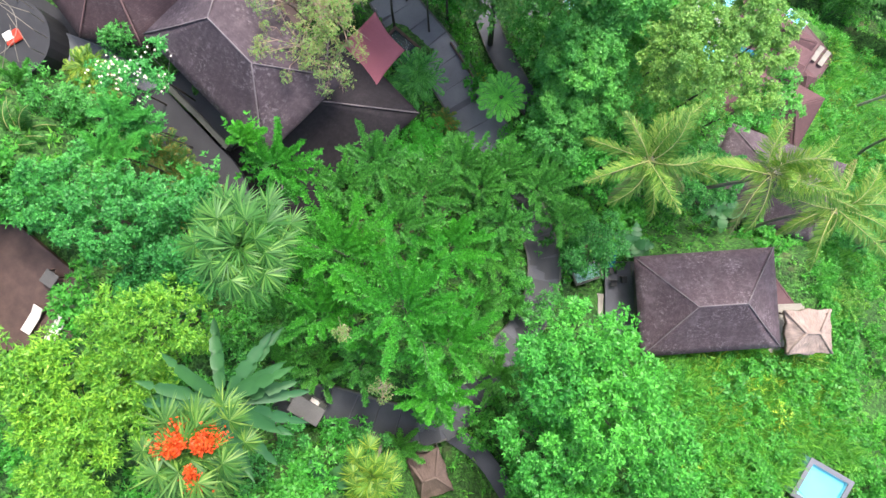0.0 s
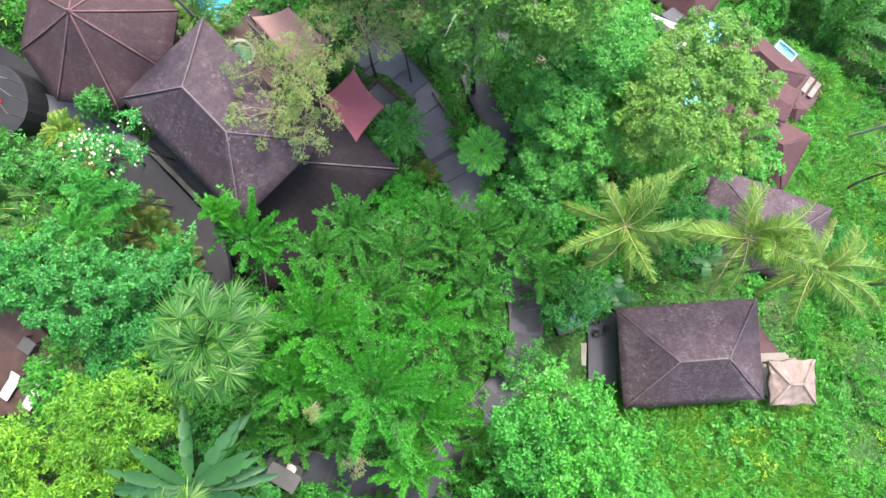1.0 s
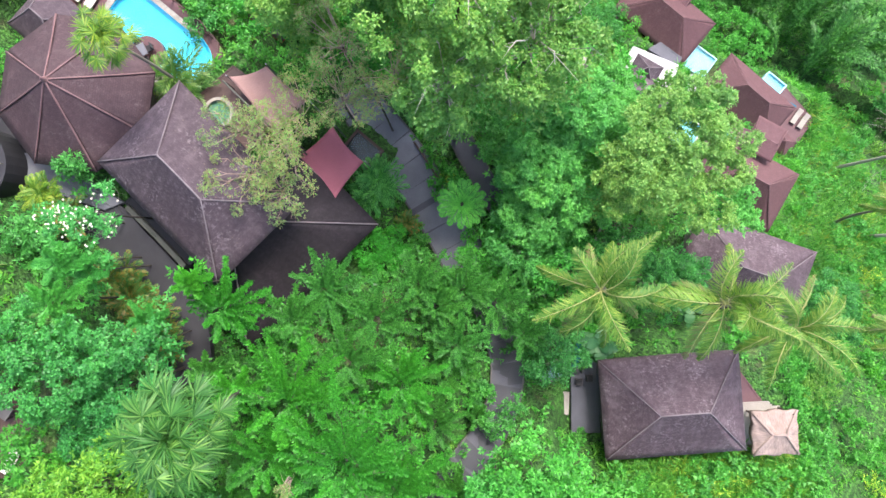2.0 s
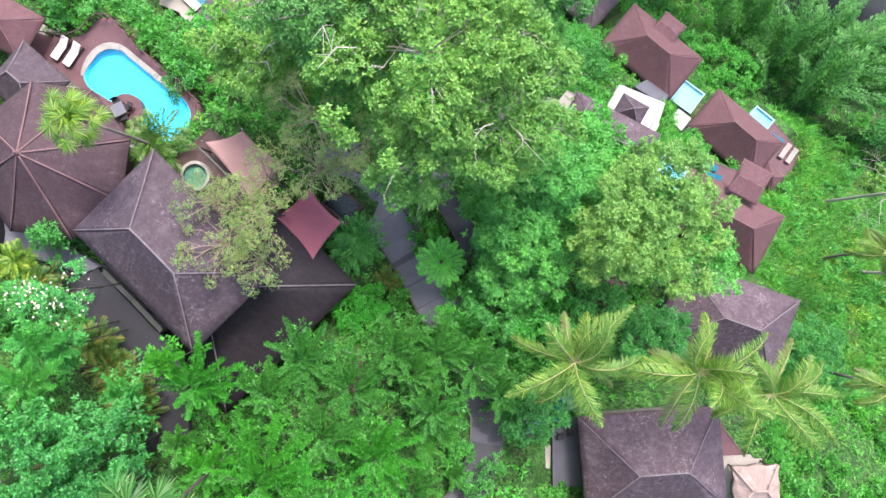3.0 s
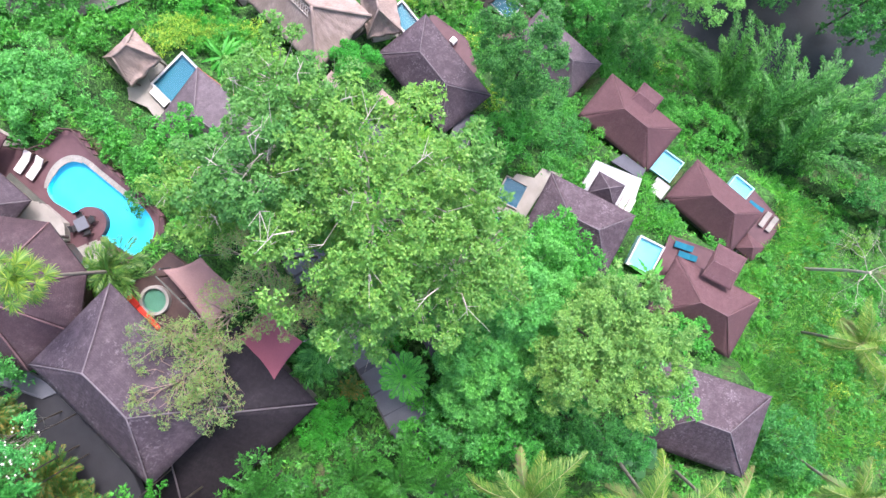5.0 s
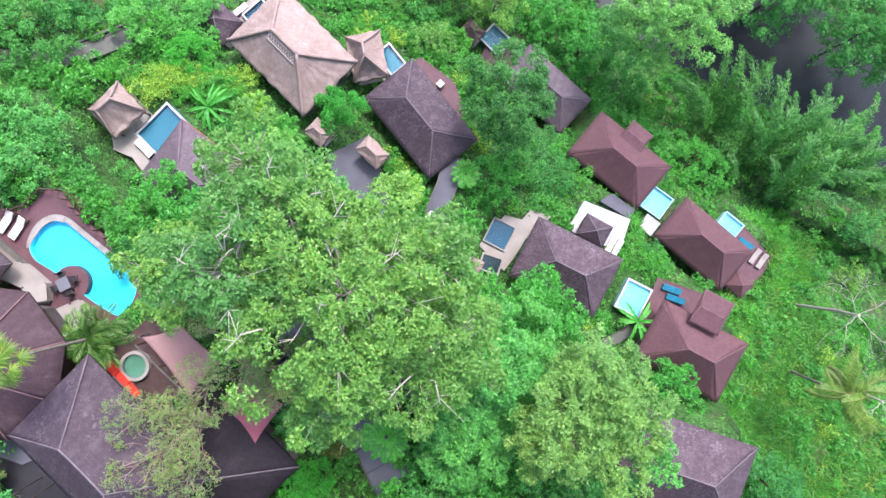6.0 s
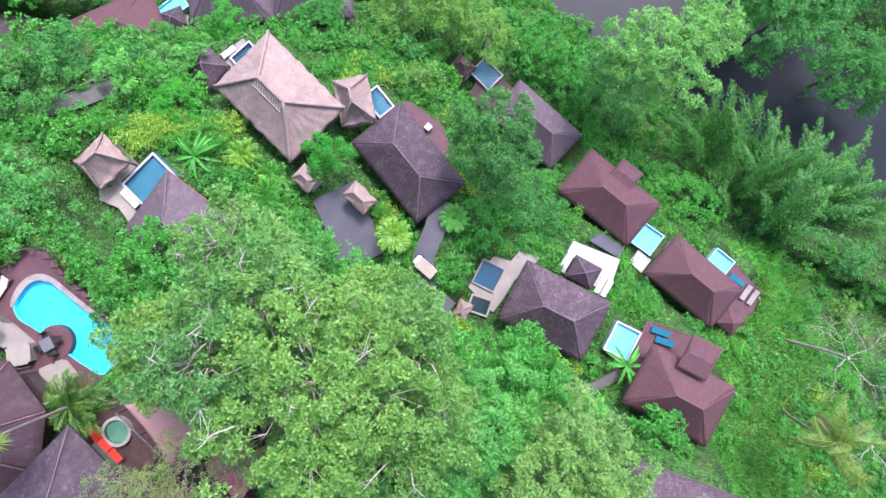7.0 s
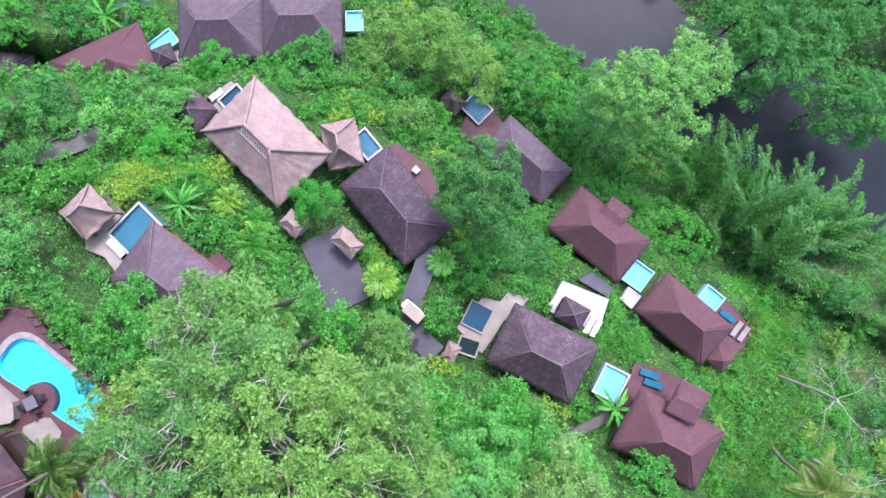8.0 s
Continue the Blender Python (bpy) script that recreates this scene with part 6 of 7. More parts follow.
cane_palm(-2.7, 12.0, -11.0, 1.8, 39, "broad_dark")
cane_palm(-22.9, 11.6, -4.0, 1.6, 27, "yellow_fan")
cane_palm(-21.6, 10.2, -4.4, 1.7, 34, "orange")
coconut(-24.1, 6.4, 0.6, 2.6, 28, "fan", 17)
cane_palm(-18.4, 6.0, -4.6, 2.0, 29, "orange")
cane_palm(-17.3, 4.8, -4.6, 2.1, 30, "orange")
cane_palm(-16.2, 3.4, -4.6, 2.0, 31, "orange")
cane_palm(-15.8, 2.0, -4.6, 1.9, 32, "orange")
cane_palm(0.1, 9.9, -12.6, 1.1, 33, "orange")
cane_palm(-8.85, 38.3, -23.6, 1.7, 35, "leafy_yellow")
cane_palm(-6.6, 34.2, -23.6, 2.4, 36, "shrub_bright")
cane_palm(-6.4, 36.4, -24.8, 1.6, 37, "shrub_bright")
banana(-10.2, -7.0, 8.6, 4.1, 41, 22, "banana", 0.3, "huge banana plant with broad grey-green leaves", 0.06, 0.6)
banana(-6.6, -13.2, -0.5, 2.0, 42)
banana(-12.5, -12.0, 1.0, 2.4, 48)
banana(27.6, 17.3, -29.0, 2.4, 43, 11, "fern", 0.17)
banana(-12.5, 38.0, -21.6, 2.6, 44, 16, "fern", 0.15, "large rosette plant with long green leaves")
banana(23.0, 3.0, -16.5, 2.0, 45)
banana(14.6, 0.4, -12.5, 1.8, 46)
banana(-27.0, 64.5, -44.0, 3.4, 47, 12, "banana", 0.3)
tree_fern(4.3, 11.2, -11.0, 1.9, 51)
banana(-31.0, 63.4, -44.5, 3.0, 49, 13, "fern", 0.2, "large rosette plant with long green leaves")
banana(-36.5, 62.6, -45.0, 2.8, 50, 12, "banana", 0.26)
tree_fern(5.0, 30.6, -25.5, 1.8, 53, "leafy_yellow", 14)
tree_fern(10.7, 32.2, -28.2, 1.5, 54, "shrub_bright", 14, "bright green bird's-nest fern")
bamboo(46.5, 35.5, 13.0, 62, 61, 22)
bamboo(52.0, 35.5, 12.0, 48, 62, 22)
bamboo(56.5, 34.0, 12.0, 42, 63, 18)
bamboo(43.0, 40.0, 11.0, 75, 64, 18)
bamboo(60.0, 32.5, 9.5, 38, 65, 14)
bamboo(50.0, 31.0, 10.0, 40, 66, 18, 0.9)
dead_tree(50.3, 17.4, -26.9, 4.6, 71)
dead_tree(51.5, 9.0, -26.0, 3.6, 72)


# ---- shrubs and undergrowth ----
rng = np.random.default_rng(99)
SHRUBS = []
for k, (leafc, ll, lw, label) in enumerate((
        ("shrub", 0.2, 0.1, "dense green leafy garden shrub"), ("shrub_bright", 0.2, 0.1, "bright green leafy garden shrub"), ("broad_dark", 0.22, 0.1, "dense dark green garden shrub"),
        ("variegated", 0.3, 0.08, "yellow-green variegated garden shrub"), ("shrub_bright", 0.34, 0.07, "clump of bright arching grass leaves"), ("shrub", 0.26, 0.13, "broad-leaved green garden shrub"))):
    V, C = broad_crown(rng, 1.0, 0.8, ll * 0.85, lw * 0.92, 0.9, 0.42, 0.6, 0.1, 8)
    me = quads_mesh("foliage", V)
    me.materials.append(LEAF[leafc])
    SHRUBS.append((me, label))


def shrub(x, y, scale, k, lift=0.0):
    me, label = SHRUBS[k]
    ob = new("shrub", me)
    ob.matrix_world = Matrix.LocRotScale((x, y, float(height(x, y)) + 0.15 * scale + lift), Euler((0, 0, x * 7 + y * 3)), (scale, scale, scale * 0.95))
    tagged(ob, label, "shrub", "garden shrubs")


for x, y, sc, k in ((1.4, 17.3, 0.9, 1), (1.9, 15.8, 0.8, 4), (2.5, 14.4, 0.9, 1), (3.2, 13.3, 0.8, 3), (0.9, 18.4, 0.9, 1), (-18.2, 39.3, 1.5, 3), (-16.9, 40.5, 1.2, 3), (-15.9, 41.5, 1.4, 3), (-14.5, 40.7, 1.2, 3), (-13.4, 41.6, 1.3, 4), (-10.4, 42.1, 0.8, 3), (-11.9, 41.8, 1.2, 1), (-16.2, 43.4, 1.8, 1),
                    (-14.0, 44.4, 1.6, 1), (-17.6, 45.2, 2.0, 1), (-19.8, 41.2, 1.7, 4), (-22.4, 40.2, 1.8, 1), (-10.9, 35.2, 1.5, 5), (-9.4, 36.2, 1.2, 2), (-7.4, 36.6, 1.5, 1), (-6.9, 35.2, 1.2, 3),
                    (5.0, 32.9, 0.8, 3), (4.2, 33.6, 0.7, 3), (5.7, 31.9, 0.7, 3), (3.6, 34.4, 0.7, 1), (9.5, 22.0, 1.0, 3), (10.6, 21.4, 1.0, 3), (20.7, 17.6, 1.0, 3), (22.6, 16.8, 1.1, 3), (18.0, 18.4, 1.0, 3),
                    (-19.9, 7.4, 0.7, 2), (3.0, 40.0, 0.9, 3), (2.2, 41.4, 1.0, 1), (-20.2, 31.0, 1.3, 0), (-18.2, 29.6, 1.3, 5), (-17.0, 28.5, 1.2, 1), (-15.7, 27.2, 1.3, 0), (-14.2, 26.0, 1.2, 5), (-22.8, 30.2, 1.3, 1), (-24.2, 29.8, 1.2, 0), (-17.4, 31.0, 1.4, 1), (-16.3, 29.8, 1.3, 0), (-18.9, 31.6, 1.3, 2), (-15.0, 28.2, 1.4, 1), (12.2, 36.0, 1.3, 3), (10.6, 44.0, 1.5, 3), (13.2, 42.0, 1.4, 1)):
    GROWN.append((x, y, sc * 0.75))
    shrub(x, y, sc, k)
count = 0
for _ in range(9000):
    if count >= 225:
        break
    x, y = rng.uniform(-34, 62), rng.uniform(-22, 66)
    sc = rng.uniform(0.9, 2.0)
    if not is_free(x, y, sc * 0.8):
        continue
    if any((x - gx_) ** 2 + (y - gy_) ** 2 < (0.75 * (gr + sc)) ** 2 for gx_, gy_, gr in GROWN):
        continue
    GROWN.append((x, y, sc * 0.75))
    shrub(x, y, sc, int(rng.choice(6, p=[0.24, 0.28, 0.12, 0.1, 0.12, 0.14])))
    count += 1

# younger trees that fill the slopes, five kinds repeated
FILL = []
for k, (kind, R) in enumerate((("broad", 2.0), ("broad_dark", 2.2), ("leafy_pale", 2.1), ("broad_dark", 1.8), ("plume_dark", 1.9), ("broad", 1.7))):
    FILL.append((plant_tree(kind, -70 - 6 * k, -40, float(height(-70 - 6 * k, -40)) + 3.2 + 0.4 * k, R, 0.6), R))
count = 0
for _ in range(9000):
    if count >= 120:
        break
    x, y = rng.uniform(-46, 74), rng.uniform(-26, 84)
    k = int(rng.integers(0, len(FILL)))
    ob, R = FILL[k]
    sc = rng.uniform(0.8, 1.35)
    if (36 < x < 58 and -6 < y < 27) or (-48 < x < -20 and 48.5 < y < 59):
        continue
    inside = -32 < x < 48 and -16 < y < 58
    if not is_free(x, y, R * sc * (1.05 if inside else 0.8)):
        continue
    if any((x - a) ** 2 + (y - b) ** 2 < (0.85 * (r + R * sc)) ** 2 for a, b, r in GROWN if r > 1.2):
        continue
    GROWN.append((x, y, R * sc))
    m = Matrix.LocRotScale((x, y, float(height(x, y)) - 0.1), Euler((0, 0, rng.uniform(0, 6.28))), None)
    c = copy_thing(ob, m @ Matrix.Diagonal((sc, sc, sc, 1)))
    count += 1

# understorey bushes merging into one another
lumps = [broad_crown(rng, 1.0, 0.75, 0.2, 0.11, 0.85, 0.45, 0.6, 0.1, 8)[0] for _ in range(4)]
for leafc, total, label in (("shrub", 230, "merging dark green understorey bushes"), ("shrub_bright", 290, "merging fresh green understorey bushes")):
    V = []
    while len(V) < total:
        x, y, sc = *((rng.uniform(-40, 58), rng.uniform(-24, 66)) if len(V) % 3 == 0 else (rng.uniform(-36, 40), rng.uniform(20, 58)) if len(V) % 3 == 1 else (rng.uniform(-14, 36), rng.uniform(-20, 12))), rng.uniform(0.8, 1.7)
        if not is_free(x, y, sc * 0.75) or any((x - a) ** 2 + (y - b) ** 2 < (r * 0.75) ** 2 for a, b, r in GROWN if r > 1.5):
            continue
        c, s_ = math.cos(x * 9), math.sin(x * 9)
        Q = lumps[int(rng.integers(0, 4))] * sc
        V.append(np.stack([c * Q[..., 0] - s_ * Q[..., 1] + x, s_ * Q[..., 0] + c * Q[..., 1] + y, Q[..., 2] * 0.9 + float(height(x, y)) + 0.2], -1))
    tagged(finish("understorey", quads_mesh("understorey", np.concatenate(V)), LEAF[leafc]), label, "bushes", "", "stuff")

# low growth over all the soil, too dense to count
n = 11500
X = np.concatenate([rng.uniform(-48, 78, n), rng.uniform(-30, 56, n // 2)])
Y = np.concatenate([rng.uniform(-34, 84, n), rng.uniform(-25, 66, n // 2)])
ok = np.array([is_free(a, b, 0.3) for a, b in zip(X, Y)])
X, Y = X[ok], Y[ok]
C = np.stack([X, Y, height(X, Y) + 0.12], 1)
N = unit(rng.normal(0, 0.3, C.shape) + UP)
half_n = len(C) // 2
V = rosettes(rng, C[:half_n], N[:half_n], 12, 0.5, 0.13, 0.7, 0.4)
tagged(finish("undergrowth", quads_mesh("undergrowth", V), LEAF["grass"]), "bright green low growth covering the slope", "undergrowth", "", "stuff")
V = rosettes(rng, C[half_n:], N[half_n:], 12, 0.4, 0.18, 0.5, 0.4)
tagged(finish("undergrowth", quads_mesh("undergrowth", V), LEAF["shrub"]), "mixed green low shrubs covering the slope", "undergrowth", "", "stuff")


def tall_grass(x, y, hx, hy, n, leafc, label):
    """Arching grass blades over a stretch of slope."""
    X, Y = rng.uniform(x - hx, x + hx, n), rng.uniform(y - hy, y + hy, n)
    ok = np.array([is_free(a, b, 0.25) for a, b in zip(X, Y)])
    X, Y = X[ok], Y[ok]
    C = np.stack([X, Y, height(X, Y) + 0.5 * rng.random(len(X))], 1)
    V = rosettes(rng, C, unit(rng.normal(0, 0.25, C.shape) + UP), 14, 1.15, 0.09, 0.8, 0.3)
    tagged(finish("tall_grass", quads_mesh("tall_grass", V), LEAF[leafc]), label, "grass", "", "stuff")


for k in range(40):
    x, y = 15.0 + 17.5 * ((k * 0.618) % 1), -17.2 + 7.6 * ((k * 0.414 + 0.2) % 1)
    if is_free(x, y, 1.5):
        shrub(x, y, 0.9 + 0.5 * ((k * 0.37) % 1), (4, 1, 4, 0, 3)[k % 5])
tall_grass(23.5, -12.5, 9.0, 4.6, 2600, "grass", "tall arching yellow-green grass below the grey villa")
tall_grass(25.0, -11.2, 6.0, 3.0, 420, "yellow_fan", "yellowing dry grass below the grey villa")
tall_grass(38.5, 2.0, 5.0, 6.0, 350, "grass", "tall grass on the river slope")
tall_grass(46.0, 12.0, 9.0, 14.0, 1100, "grass", "patchy tall grass on the open river slope")
tall_grass(48.0, 12.0, 8.0, 14.0, 260, "yellow_fan", "dry yellow grass on the open river slope")
for k in range(34):
    x, y = -17.5 + 7.5 * ((k * 0.618) % 1), 38.4 + 3.8 * ((k * 0.414 + 0.3) % 1)
    if is_free(x, y, 0.5):
        shrub(x, y, 0.6 + 0.5 * ((k * 0.37) % 1), (3, 3, 1, 3, 4)[k % 5], 0.9)
for k in range(22):
    t = k / 21
    x, y = 2.9 + 3.2 * t + 0.5 * math.sin(k * 2.3), 34.4 - 4.6 * t + 0.5 * math.cos(k * 1.7)
    if is_free(x, y, 0.3):
        shrub(x, y, 0.45 + 0.3 * ((k * 0.37) % 1), (3, 3, 1)[k % 3], 0.3)
for k in range(10):
    x, y = 9.6 + 2.6 * ((k * 0.618) % 1), 20.6 + 2.2 * ((k * 0.414) % 1)
    if is_free(x, y, 0.3):
        shrub(x, y, 0.6 + 0.3 * ((k * 0.37) % 1), (3, 3, 1)[k % 3], 0.3)
for k in range(16):
    x, y = -1.0 + 4.6 * ((k * 0.618) % 1), 47.4 + 3.4 * ((k * 0.414) % 1)
    if is_free(x, y, 0.3):
        shrub(x, y, 0.7 + 0.4 * ((k * 0.37) % 1), (3, 1, 3)[k % 3], 0.8)
tall_grass(49.0, 24.0, 4.5, 5.0, 260, "shrub_bright", "tall bright grass on the slope above the river")
tall_grass(27.0, 25.0, 4.0, 3.4, 160, "shrub_bright", "tall bright grass between the pool villas")


# ---- furniture, canopies, carts and other small things ----
def lounger(x, y, z, angle, cloth, label, group, back=28):
    ob = thing("sun_lounger", pose(x, y, z, 0, 0, angle), label, "sun lounger", group)
    box_part("frame", (-0.95, 0.95, -0.33, 0.33, 0.24, 0.3), M_DARK_WOOD, ob)
    for px in (-0.85, 0.85):
        for py in (-0.28, 0.28):
            box_part("leg", (px - 0.03, px + 0.03, py - 0.03, py + 0.03, 0, 0.25), M_DARK_WOOD, ob, bevel=0.005)
    box_part("mattress", (-0.95, 0.32, -0.32, 0.32, 0.3, 0.39), cloth, ob, bevel=0.03)
    bm = box(bmesh.new(), 0, 0.72, -0.32, 0.32, 0, 0.09, 0.03)
    bm.transform(Matrix.Translation((0.3, 0, 0.31)) @ Matrix.Rotation(radians(-back), 4, "Y"))
    part("backrest", bm, cloth, ob)
    return ob


def chair(x, y, z, angle, material, label="dark woven chair with a square back", group="chairs round the table"):
    ob = thing("chair", pose(x, y, z, 0, 0, angle), label, "chair", group)
    box_part("seat", (-0.25, 0.25, -0.25, 0.25, 0.38, 0.46), material, ob)
    box_part("backrest", (0.2, 0.26, -0.25, 0.25, 0.46, 0.9), material, ob)
    for px in (-0.22, 0.22):
        for py in (-0.22, 0.22):
            box_part("leg", (px - 0.025, px + 0.025, py - 0.025, py + 0.025, 0, 0.38), M_DARK_WOOD, ob, bevel=0.005)
    return ob


def table(x, y, z, angle, size, material, label):
    ob = thing("table", pose(x, y, z, 0, 0, angle), label, "table")
    a = size / 2
    box_part("tabletop", (-a, a, -a, a, 0.7, 0.75), material, ob)
    for px in (-a + 0.08, a - 0.08):
        for py in (-a + 0.08, a - 0.08):
            box_part("leg", (px - 0.04, px + 0.04, py - 0.04, py + 0.04, 0, 0.7), M_DARK_WOOD, ob, bevel=0.005)
    return ob


def shade_sail(label, corners, material, floor):
    """A square of canvas drawn tight between four posts, its edges curving in."""
    cs = [Vector(c) for c in corners]
    mid = sum(cs, Vector()) / 4
    ob = thing("shade_sail", Matrix.Translation(mid), label, "shade sail")
    n, bm, grid = 12, bmesh.new(), []
    for j in range(n + 1):
        row = []
        for i in range(n + 1):
            u, v = i / n, j / n
            p = cs[0].lerp(cs[1], u).lerp(cs[3].lerp(cs[2], u), v)
            bend_u, bend_v = 4 * u * (1 - u), 4 * v * (1 - v)
            q = p + (mid - p) * 0.1 * (bend_u * abs(2 * v - 1) ** 2 + bend_v * abs(2 * u - 1) ** 2)
            row.append(bm.verts.new(q - mid - Vector((0, 0, 0.15 * bend_u * bend_v))))
        grid.append(row)
    for j in range(n):
        for i in range(n):
            bm.faces.new((grid[j][i], grid[j][i + 1], grid[j + 1][i + 1], grid[j + 1][i]))
    r = bmesh.ops.extrude_face_region(bm, geom=bm.faces[:])
    bmesh.ops.translate(bm, vec=(0, 0, -0.015), verts=[v for v in r["geom"] if isinstance(v, bmesh.types.BMVert)])
    part("canvas", bm, material, ob, smooth=True)
    for c in cs:
        o = (c - mid) * 1.05
        part("post", tube(bmesh.new(), [(o.x, o.y, floor - mid.z), (o.x, o.y, o.z + 0.15)], [0.06, 0.05], 8), M_METAL, ob)


def golf_cart(x, y, z, angle, roof, label, body=M_CART_BODY, length=2.3, w=1.15):
    ob = thing("golf_cart", pose(x, y, z, 0, 0, angle), label, "golf cart")
    a = length / 2
    box_part("body", (-a, a, -w / 2 + 0.05, w / 2 - 0.05, 0.28, 0.55), body, ob, bevel=0.06)
    box_part("bonnet", (a - 0.55, a + 0.1, -w / 2 + 0.1, w / 2 - 0.1, 0.55, 0.88), body, ob, bevel=0.1)
    box_part("seat", (-0.55, 0.0, -w / 2 + 0.1, w / 2 - 0.1, 0.55, 0.78), M_FABRIC, ob, bevel=0.04)
    box_part("backrest", (-0.65, -0.52, -w / 2 + 0.1, w / 2 - 0.1, 0.78, 1.2), M_FABRIC, ob, bevel=0.03)
    box_part("canopy", (-a - 0.05, a - 0.3, -w / 2, w / 2, 1.82, 1.9), roof, ob, bevel=0.03)
    for px in (-a + 0.08, a - 0.45):
        for py in (-w / 2 + 0.08, w / 2 - 0.08):
            part("post", tube(bmesh.new(), [(px, py, 0.5), (px, py, 1.84)], [0.025, 0.025], 6), M_METAL, ob)
    box_part("windscreen", (a - 0.47, a - 0.45, -w / 2 + 0.1, w / 2 - 0.1, 0.9, 1.8), M_GLASS, ob, bevel=0.0)
    for px in (-a + 0.35, a - 0.3):
        for py in (-w / 2, w / 2):
            t = part("wheel", tube(bmesh.new(), [(px, py - 0.09, 0.24), (px, py + 0.09, 0.24)], [0.24, 0.24], 14), M_BLACK, ob)
            part("rim", tube(bmesh.new(), [(px, py - 0.1, 0.24), (px, py + 0.1, 0.24)], [0.12, 0.12], 10), M_METAL, t)
    return ob


# pool deck
for dx, dy in ((-23.1, 27.0), (-24.0, 27.5)):
    lounger(dx, dy, -12.2, 55, M_FABRIC, "sun lounger with cream cushion on the pool deck", "loungers on the pool deck")
table(-19.5, 22.75, -12.14, 25, 0.95, M_PAVER, "square blue-grey table on the round platform")
for a in (25, 115, 205, 295):
    chair(-19.5 + 0.68 * math.cos(radians(a)), 22.75 + 0.68 * math.sin(radians(a)), -12.14, a, M_BLACK)
lounger(44.75, 23.35, -42.7, 55, M_LIME, "sun lounger with pale cushion above the river", "loungers above the river", 12)
lounger(45.55, 22.75, -42.7, 55, M_LIME, "sun lounger with pale cushion above the river", "loungers above the river", 12)
lounger(43.7, 24.9, -42.7, -38, M_BLUE, "sun lounger with turquoise cushion beside a plunge pool", "turquoise loungers", 20)
lounger(31.5, 20.35, -31.7, -20, M_BLUE, "sun lounger with turquoise cushion on a dark deck", "turquoise loungers", 20)
lounger(31.85, 19.35, -31.7, -20, M_BLUE, "sun lounger with turquoise cushion on a dark deck", "turquoise loungers", 20)
for k, (cx_, cy_) in enumerate(((13.4, -1.7), (13.5, -2.7), (14.3, -2.4))):
    chair(cx_, cy_, -15.35, 90 * k, M_BLACK, "dark chair on a small villa deck", "chairs at the villa deck")
for lx, ly in ((-25.1, -4.3), (-23.7, -4.9)):
    lounger(lx, ly, -3.2, 58, M_FABRIC, "sun lounger with cream cushion on a red deck", "loungers on the red deck", 25)
table(-23.9, -1.8, -3.2, -35, 0.9, M_CART_GREY, "grey square table on a red deck")
for dx in (0.0, 0.75):
    lounger(26.2 + dx * 0.9, 25.0 - dx * 0.5, -35.2, 62, M_FABRIC, "sun lounger with white cushion on the stone terrace", "loungers on the stone terrace", 10)
lounger(-17.7, 34.2, -21.3, -45, M_FABRIC, "sun lounger with cream cushion at a plunge pool", "loungers at a plunge pool", 10)

lounger(13.4, -0.6, -15.35, 80, M_BLUE, "sun lounger with blue cover beside the grey villa", "chairs at the villa deck", 15)

# shade sails, hot tub and rug beside the large villa
shade_sail("rose-red square shade sail stretched between posts", [(-5.3, 10.3, -8.8), (-8.0, 14.1, -9.3), (-4.7, 16.5, -8.4), (-2.7, 14.1, -9.4)], M_SAIL, -14.0)
shade_sail("faded tan shade sail over the terrace", [(-8.1, 15.3, -6.2), (-11.2, 19.4, -6.2), (-8.8, 20.2, -6.6), (-6.0, 17.8, -6.3)], M_SAIL_TAN, -12.0)
tub = thing("hot_tub", pose(-12.3, 17.3, -7.75), "round hot tub with pale rim and green water", "hot tub")
bm = bmesh.new()
ring_plate(bm, [(1.02 * math.cos(k * math.tau / 32), 1.02 * math.sin(k * math.tau / 32)) for k in range(32)], [(0.82 * math.cos(k * math.tau / 32), 0.82 * math.sin(k * math.tau / 32)) for k in range(32)], 0.0, 0.45)
part("rim", bm, M_LIME, tub)
part("basin", cylinder(bmesh.new(), 0, 0, 0.02, 0.1, 0.81, 32), M_TUB, tub)
part("water", cylinder(bmesh.new(), 0, 0, 0.34, 0.35, 0.815, 32), M_WATER, tub)
bench = thing("bench", pose(-13.13, 16.4, -7.75, 0, 0, -49), "long dark bench with a bright red cushion", "bench")
box_part("seat_frame", (-1.6, 1.6, -0.36, 0.36, 0.2, 0.34), M_DARK_WOOD, bench)
for px in (-1.45, 0.0, 1.45):
    for py in (-0.28, 0.28):
        box_part("leg", (px - 0.05, px + 0.05, py - 0.05, py + 0.05, 0.0, 0.2), M_DARK_WOOD, bench, bevel=0.01)
for k in range(3):
    box_part("cushion", (-1.55 + 1.04 * k, -0.55 + 1.04 * k, -0.34, 0.34, 0.34, 0.47), M_RED, bench, "bright red cushion", 0.05)

golf_cart(7.8, 27.5, -29.2, 138, M_CART_TOP, "golf cart with white body and tan canopy on the lane")
golf_cart(-8.3, -9.5, -3.55, 150, M_CART_GREY, "dark golf cart with grey canopy parked on the lane", M_CART_DARK)


def boulder(x, y, z, r, seed, material=M_LIME, label="weathered garden boulder beside the lane"):
    rs = random.Random(seed)
    bm = bmesh.new()
    bmesh.ops.create_icosphere(bm, subdivisions=2, radius=r)
    for v in bm.verts:
        v.co *= rs.uniform(0.82, 1.12)
        v.co.z *= 0.65
    ob = part("boulder", bm, material, smooth=False)
    ob.location = (x, y, z)
    tagged(ob, label, "boulder")


boulder(-2.4, -15.4, -7.9, 0.9, 4, M_TWIG, "rounded reddish garden rock beside the path")

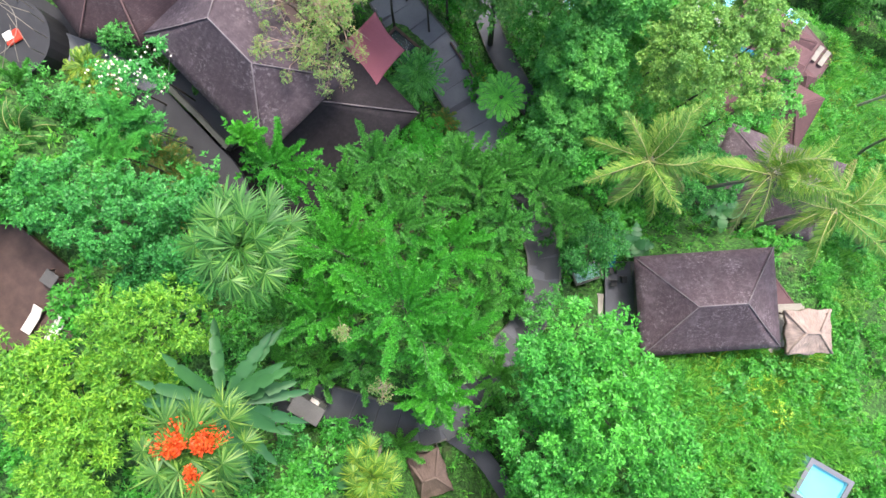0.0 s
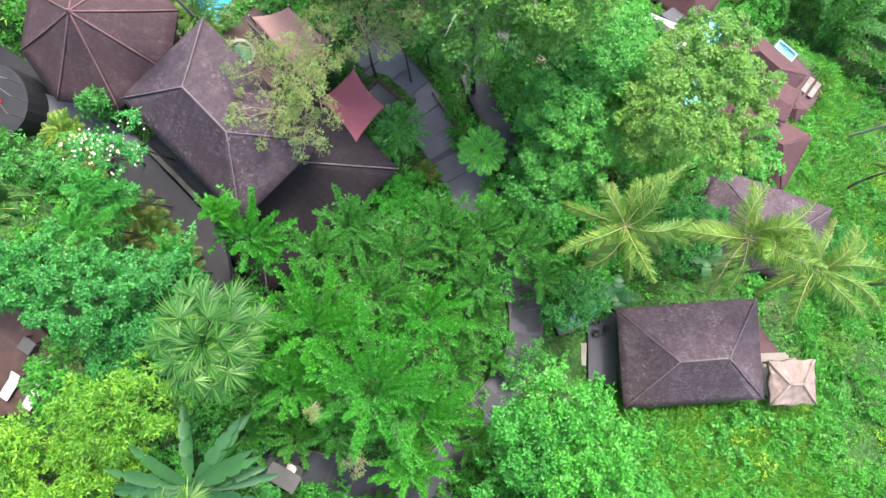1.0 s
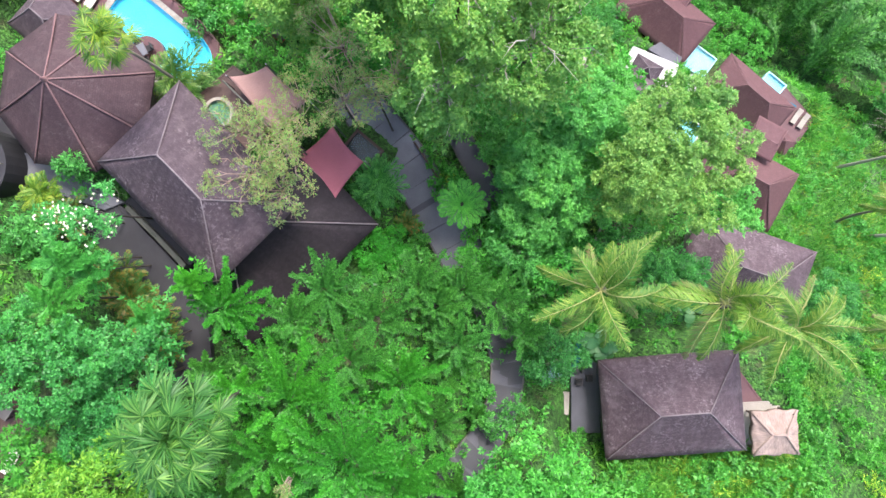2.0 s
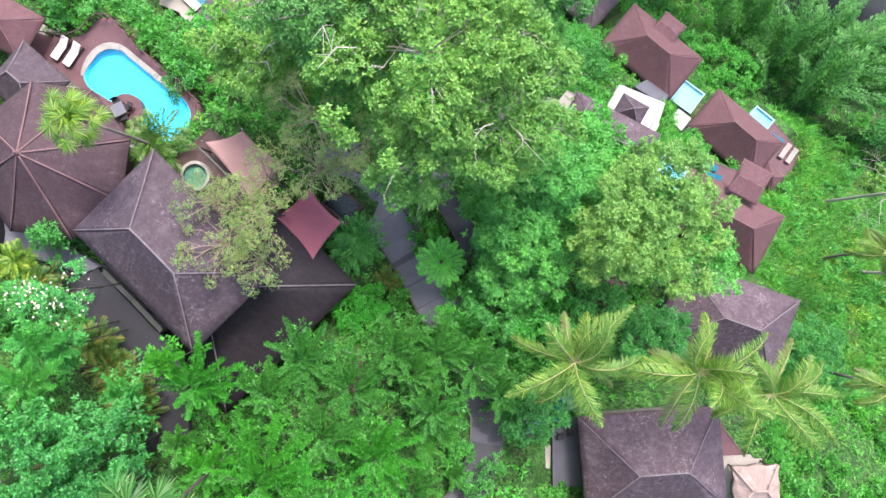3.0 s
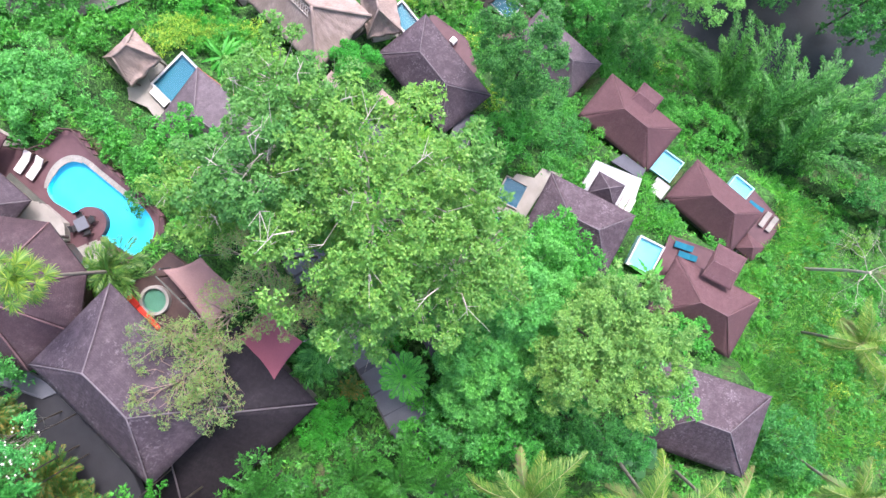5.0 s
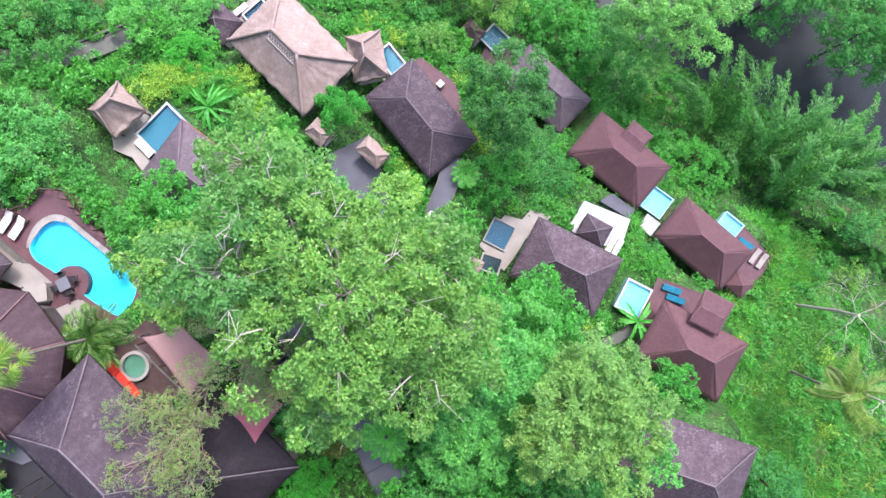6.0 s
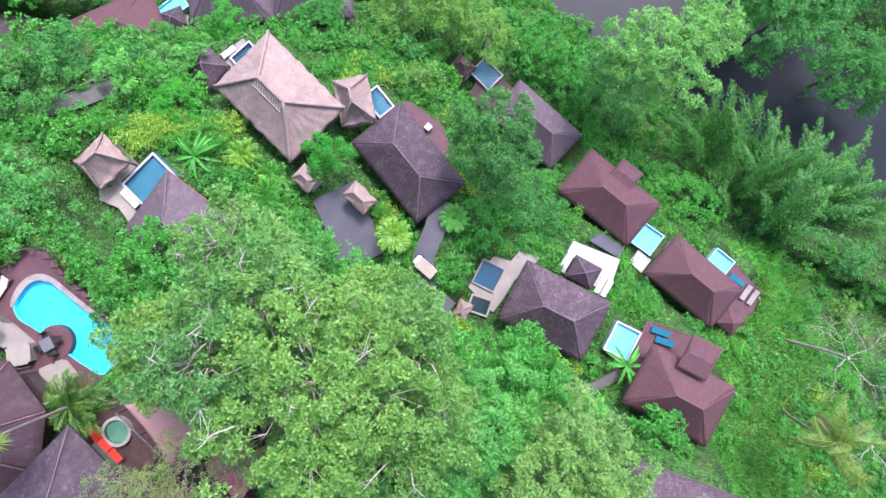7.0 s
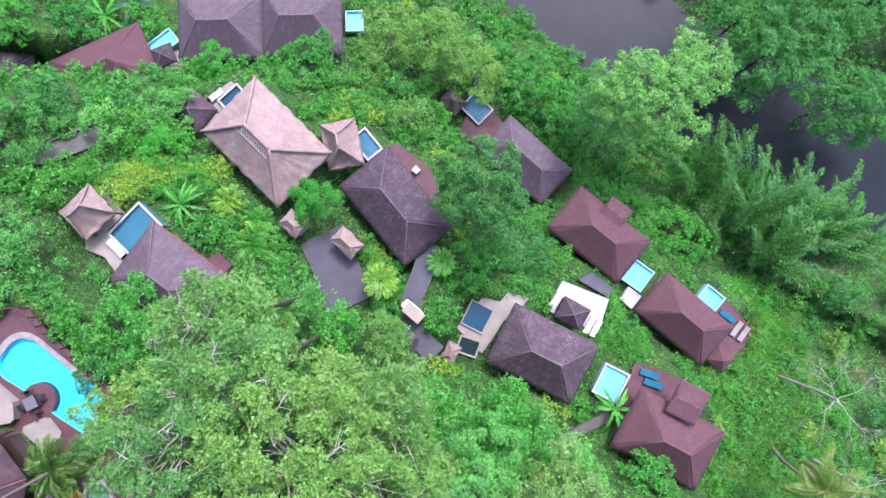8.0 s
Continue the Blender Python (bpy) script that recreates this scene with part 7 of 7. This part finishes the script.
# rail beside the hot tub, loungers of the thatched villa, and a trellised terrace above the lane
rail = thing("timber_beam", pose(-11.4, 19.0, -7.7), "weathered grey timber beam on posts beside a hot tub", "beam")
part("beam", tube(bmesh.new(), [(0, 0, 2.1), (3.0, -3.0, 2.1)], [0.06, 0.06], 6), M_KERB, rail)
for k in (0.05, 1.5, 2.95):
    part("post", cylinder(bmesh.new(), k, -k, -0.2, 2.1, 0.07, 8), M_DARK_WOOD, rail)
for lx, ly in ((-12.9, 49.1), (-12.2, 49.6)):
    lounger(lx, ly, -31.2, 35, M_FABRIC, "sun lounger with white cushion beside the thatched villa", "loungers at the thatched villa", 12)
trellis_deck = thing("trellis_terrace", pose(-27.9, 13.6, -5.0), "round grey terrace ringed by a bare pole trellis", "terrace")
part("floor_slab", cylinder(bmesh.new(), 0, 0, -3.0, 0.0, 2.6, 28), M_BLACKTOP, trellis_deck)
for k in range(14):
    a = k * math.tau / 14
    b = (k + 2) * math.tau / 14
    part("pole", tube(bmesh.new(), [(2.4 * math.cos(a), 2.4 * math.sin(a), -0.1), (2.5 * math.cos(a), 2.5 * math.sin(a), 1.6), (1.6 * math.cos(b), 1.6 * math.sin(b), 2.5)], [0.035, 0.028, 0.02], 6), M_BARK_MID, trellis_deck)
part("hoop", tube(bmesh.new(), [(1.9 * math.cos(k * math.tau / 24), 1.9 * math.sin(k * math.tau / 24), 2.3) for k in range(25)], [0.025] * 25, 6), M_BARK_MID, trellis_deck)
seat = thing("floor_cushion", pose(-27.6, 13.6, -5.0, 0, 0, 30), "red floor cushion with a folded white cloth", "cushion")
box_part("cushion", (-0.55, 0.55, -0.4, 0.4, 0.0, 0.25), M_RED, seat, bevel=0.08)
box_part("cloth", (-0.5, 0.1, -0.15, 0.45, 0.25, 0.31), M_FABRIC, seat, bevel=0.03)

# steps, fence and roof vent round the dark shingle villa
steps = thing("garden_steps", pose(-0.91, 41.57, -31.6, 0, 0, -45), "short grey stone steps between two villas", "steps")
for k in range(5):
    box_part("step", (-0.75, 0.75, -1.0 + 0.36 * k, -0.66 + 0.36 * k, -0.9, 0.16 * k), M_RIM, steps)
fence = thing("timber_fence", pose(0.38, 38.05, -31.6), "low dark timber fence beside the shingle villa", "fence")
for k in range(6):
    t = k / 5
    part("post", cylinder(bmesh.new(), t * 2.52, t * -3.09, -0.5, 1.0, 0.05, 8), M_DARK_WOOD, fence)
for h in (0.5, 0.95):
    part("rail", tube(bmesh.new(), [(0, 0, h), (2.52, -3.09, h)], [0.04, 0.04], 6), M_DARK_WOOD, fence)
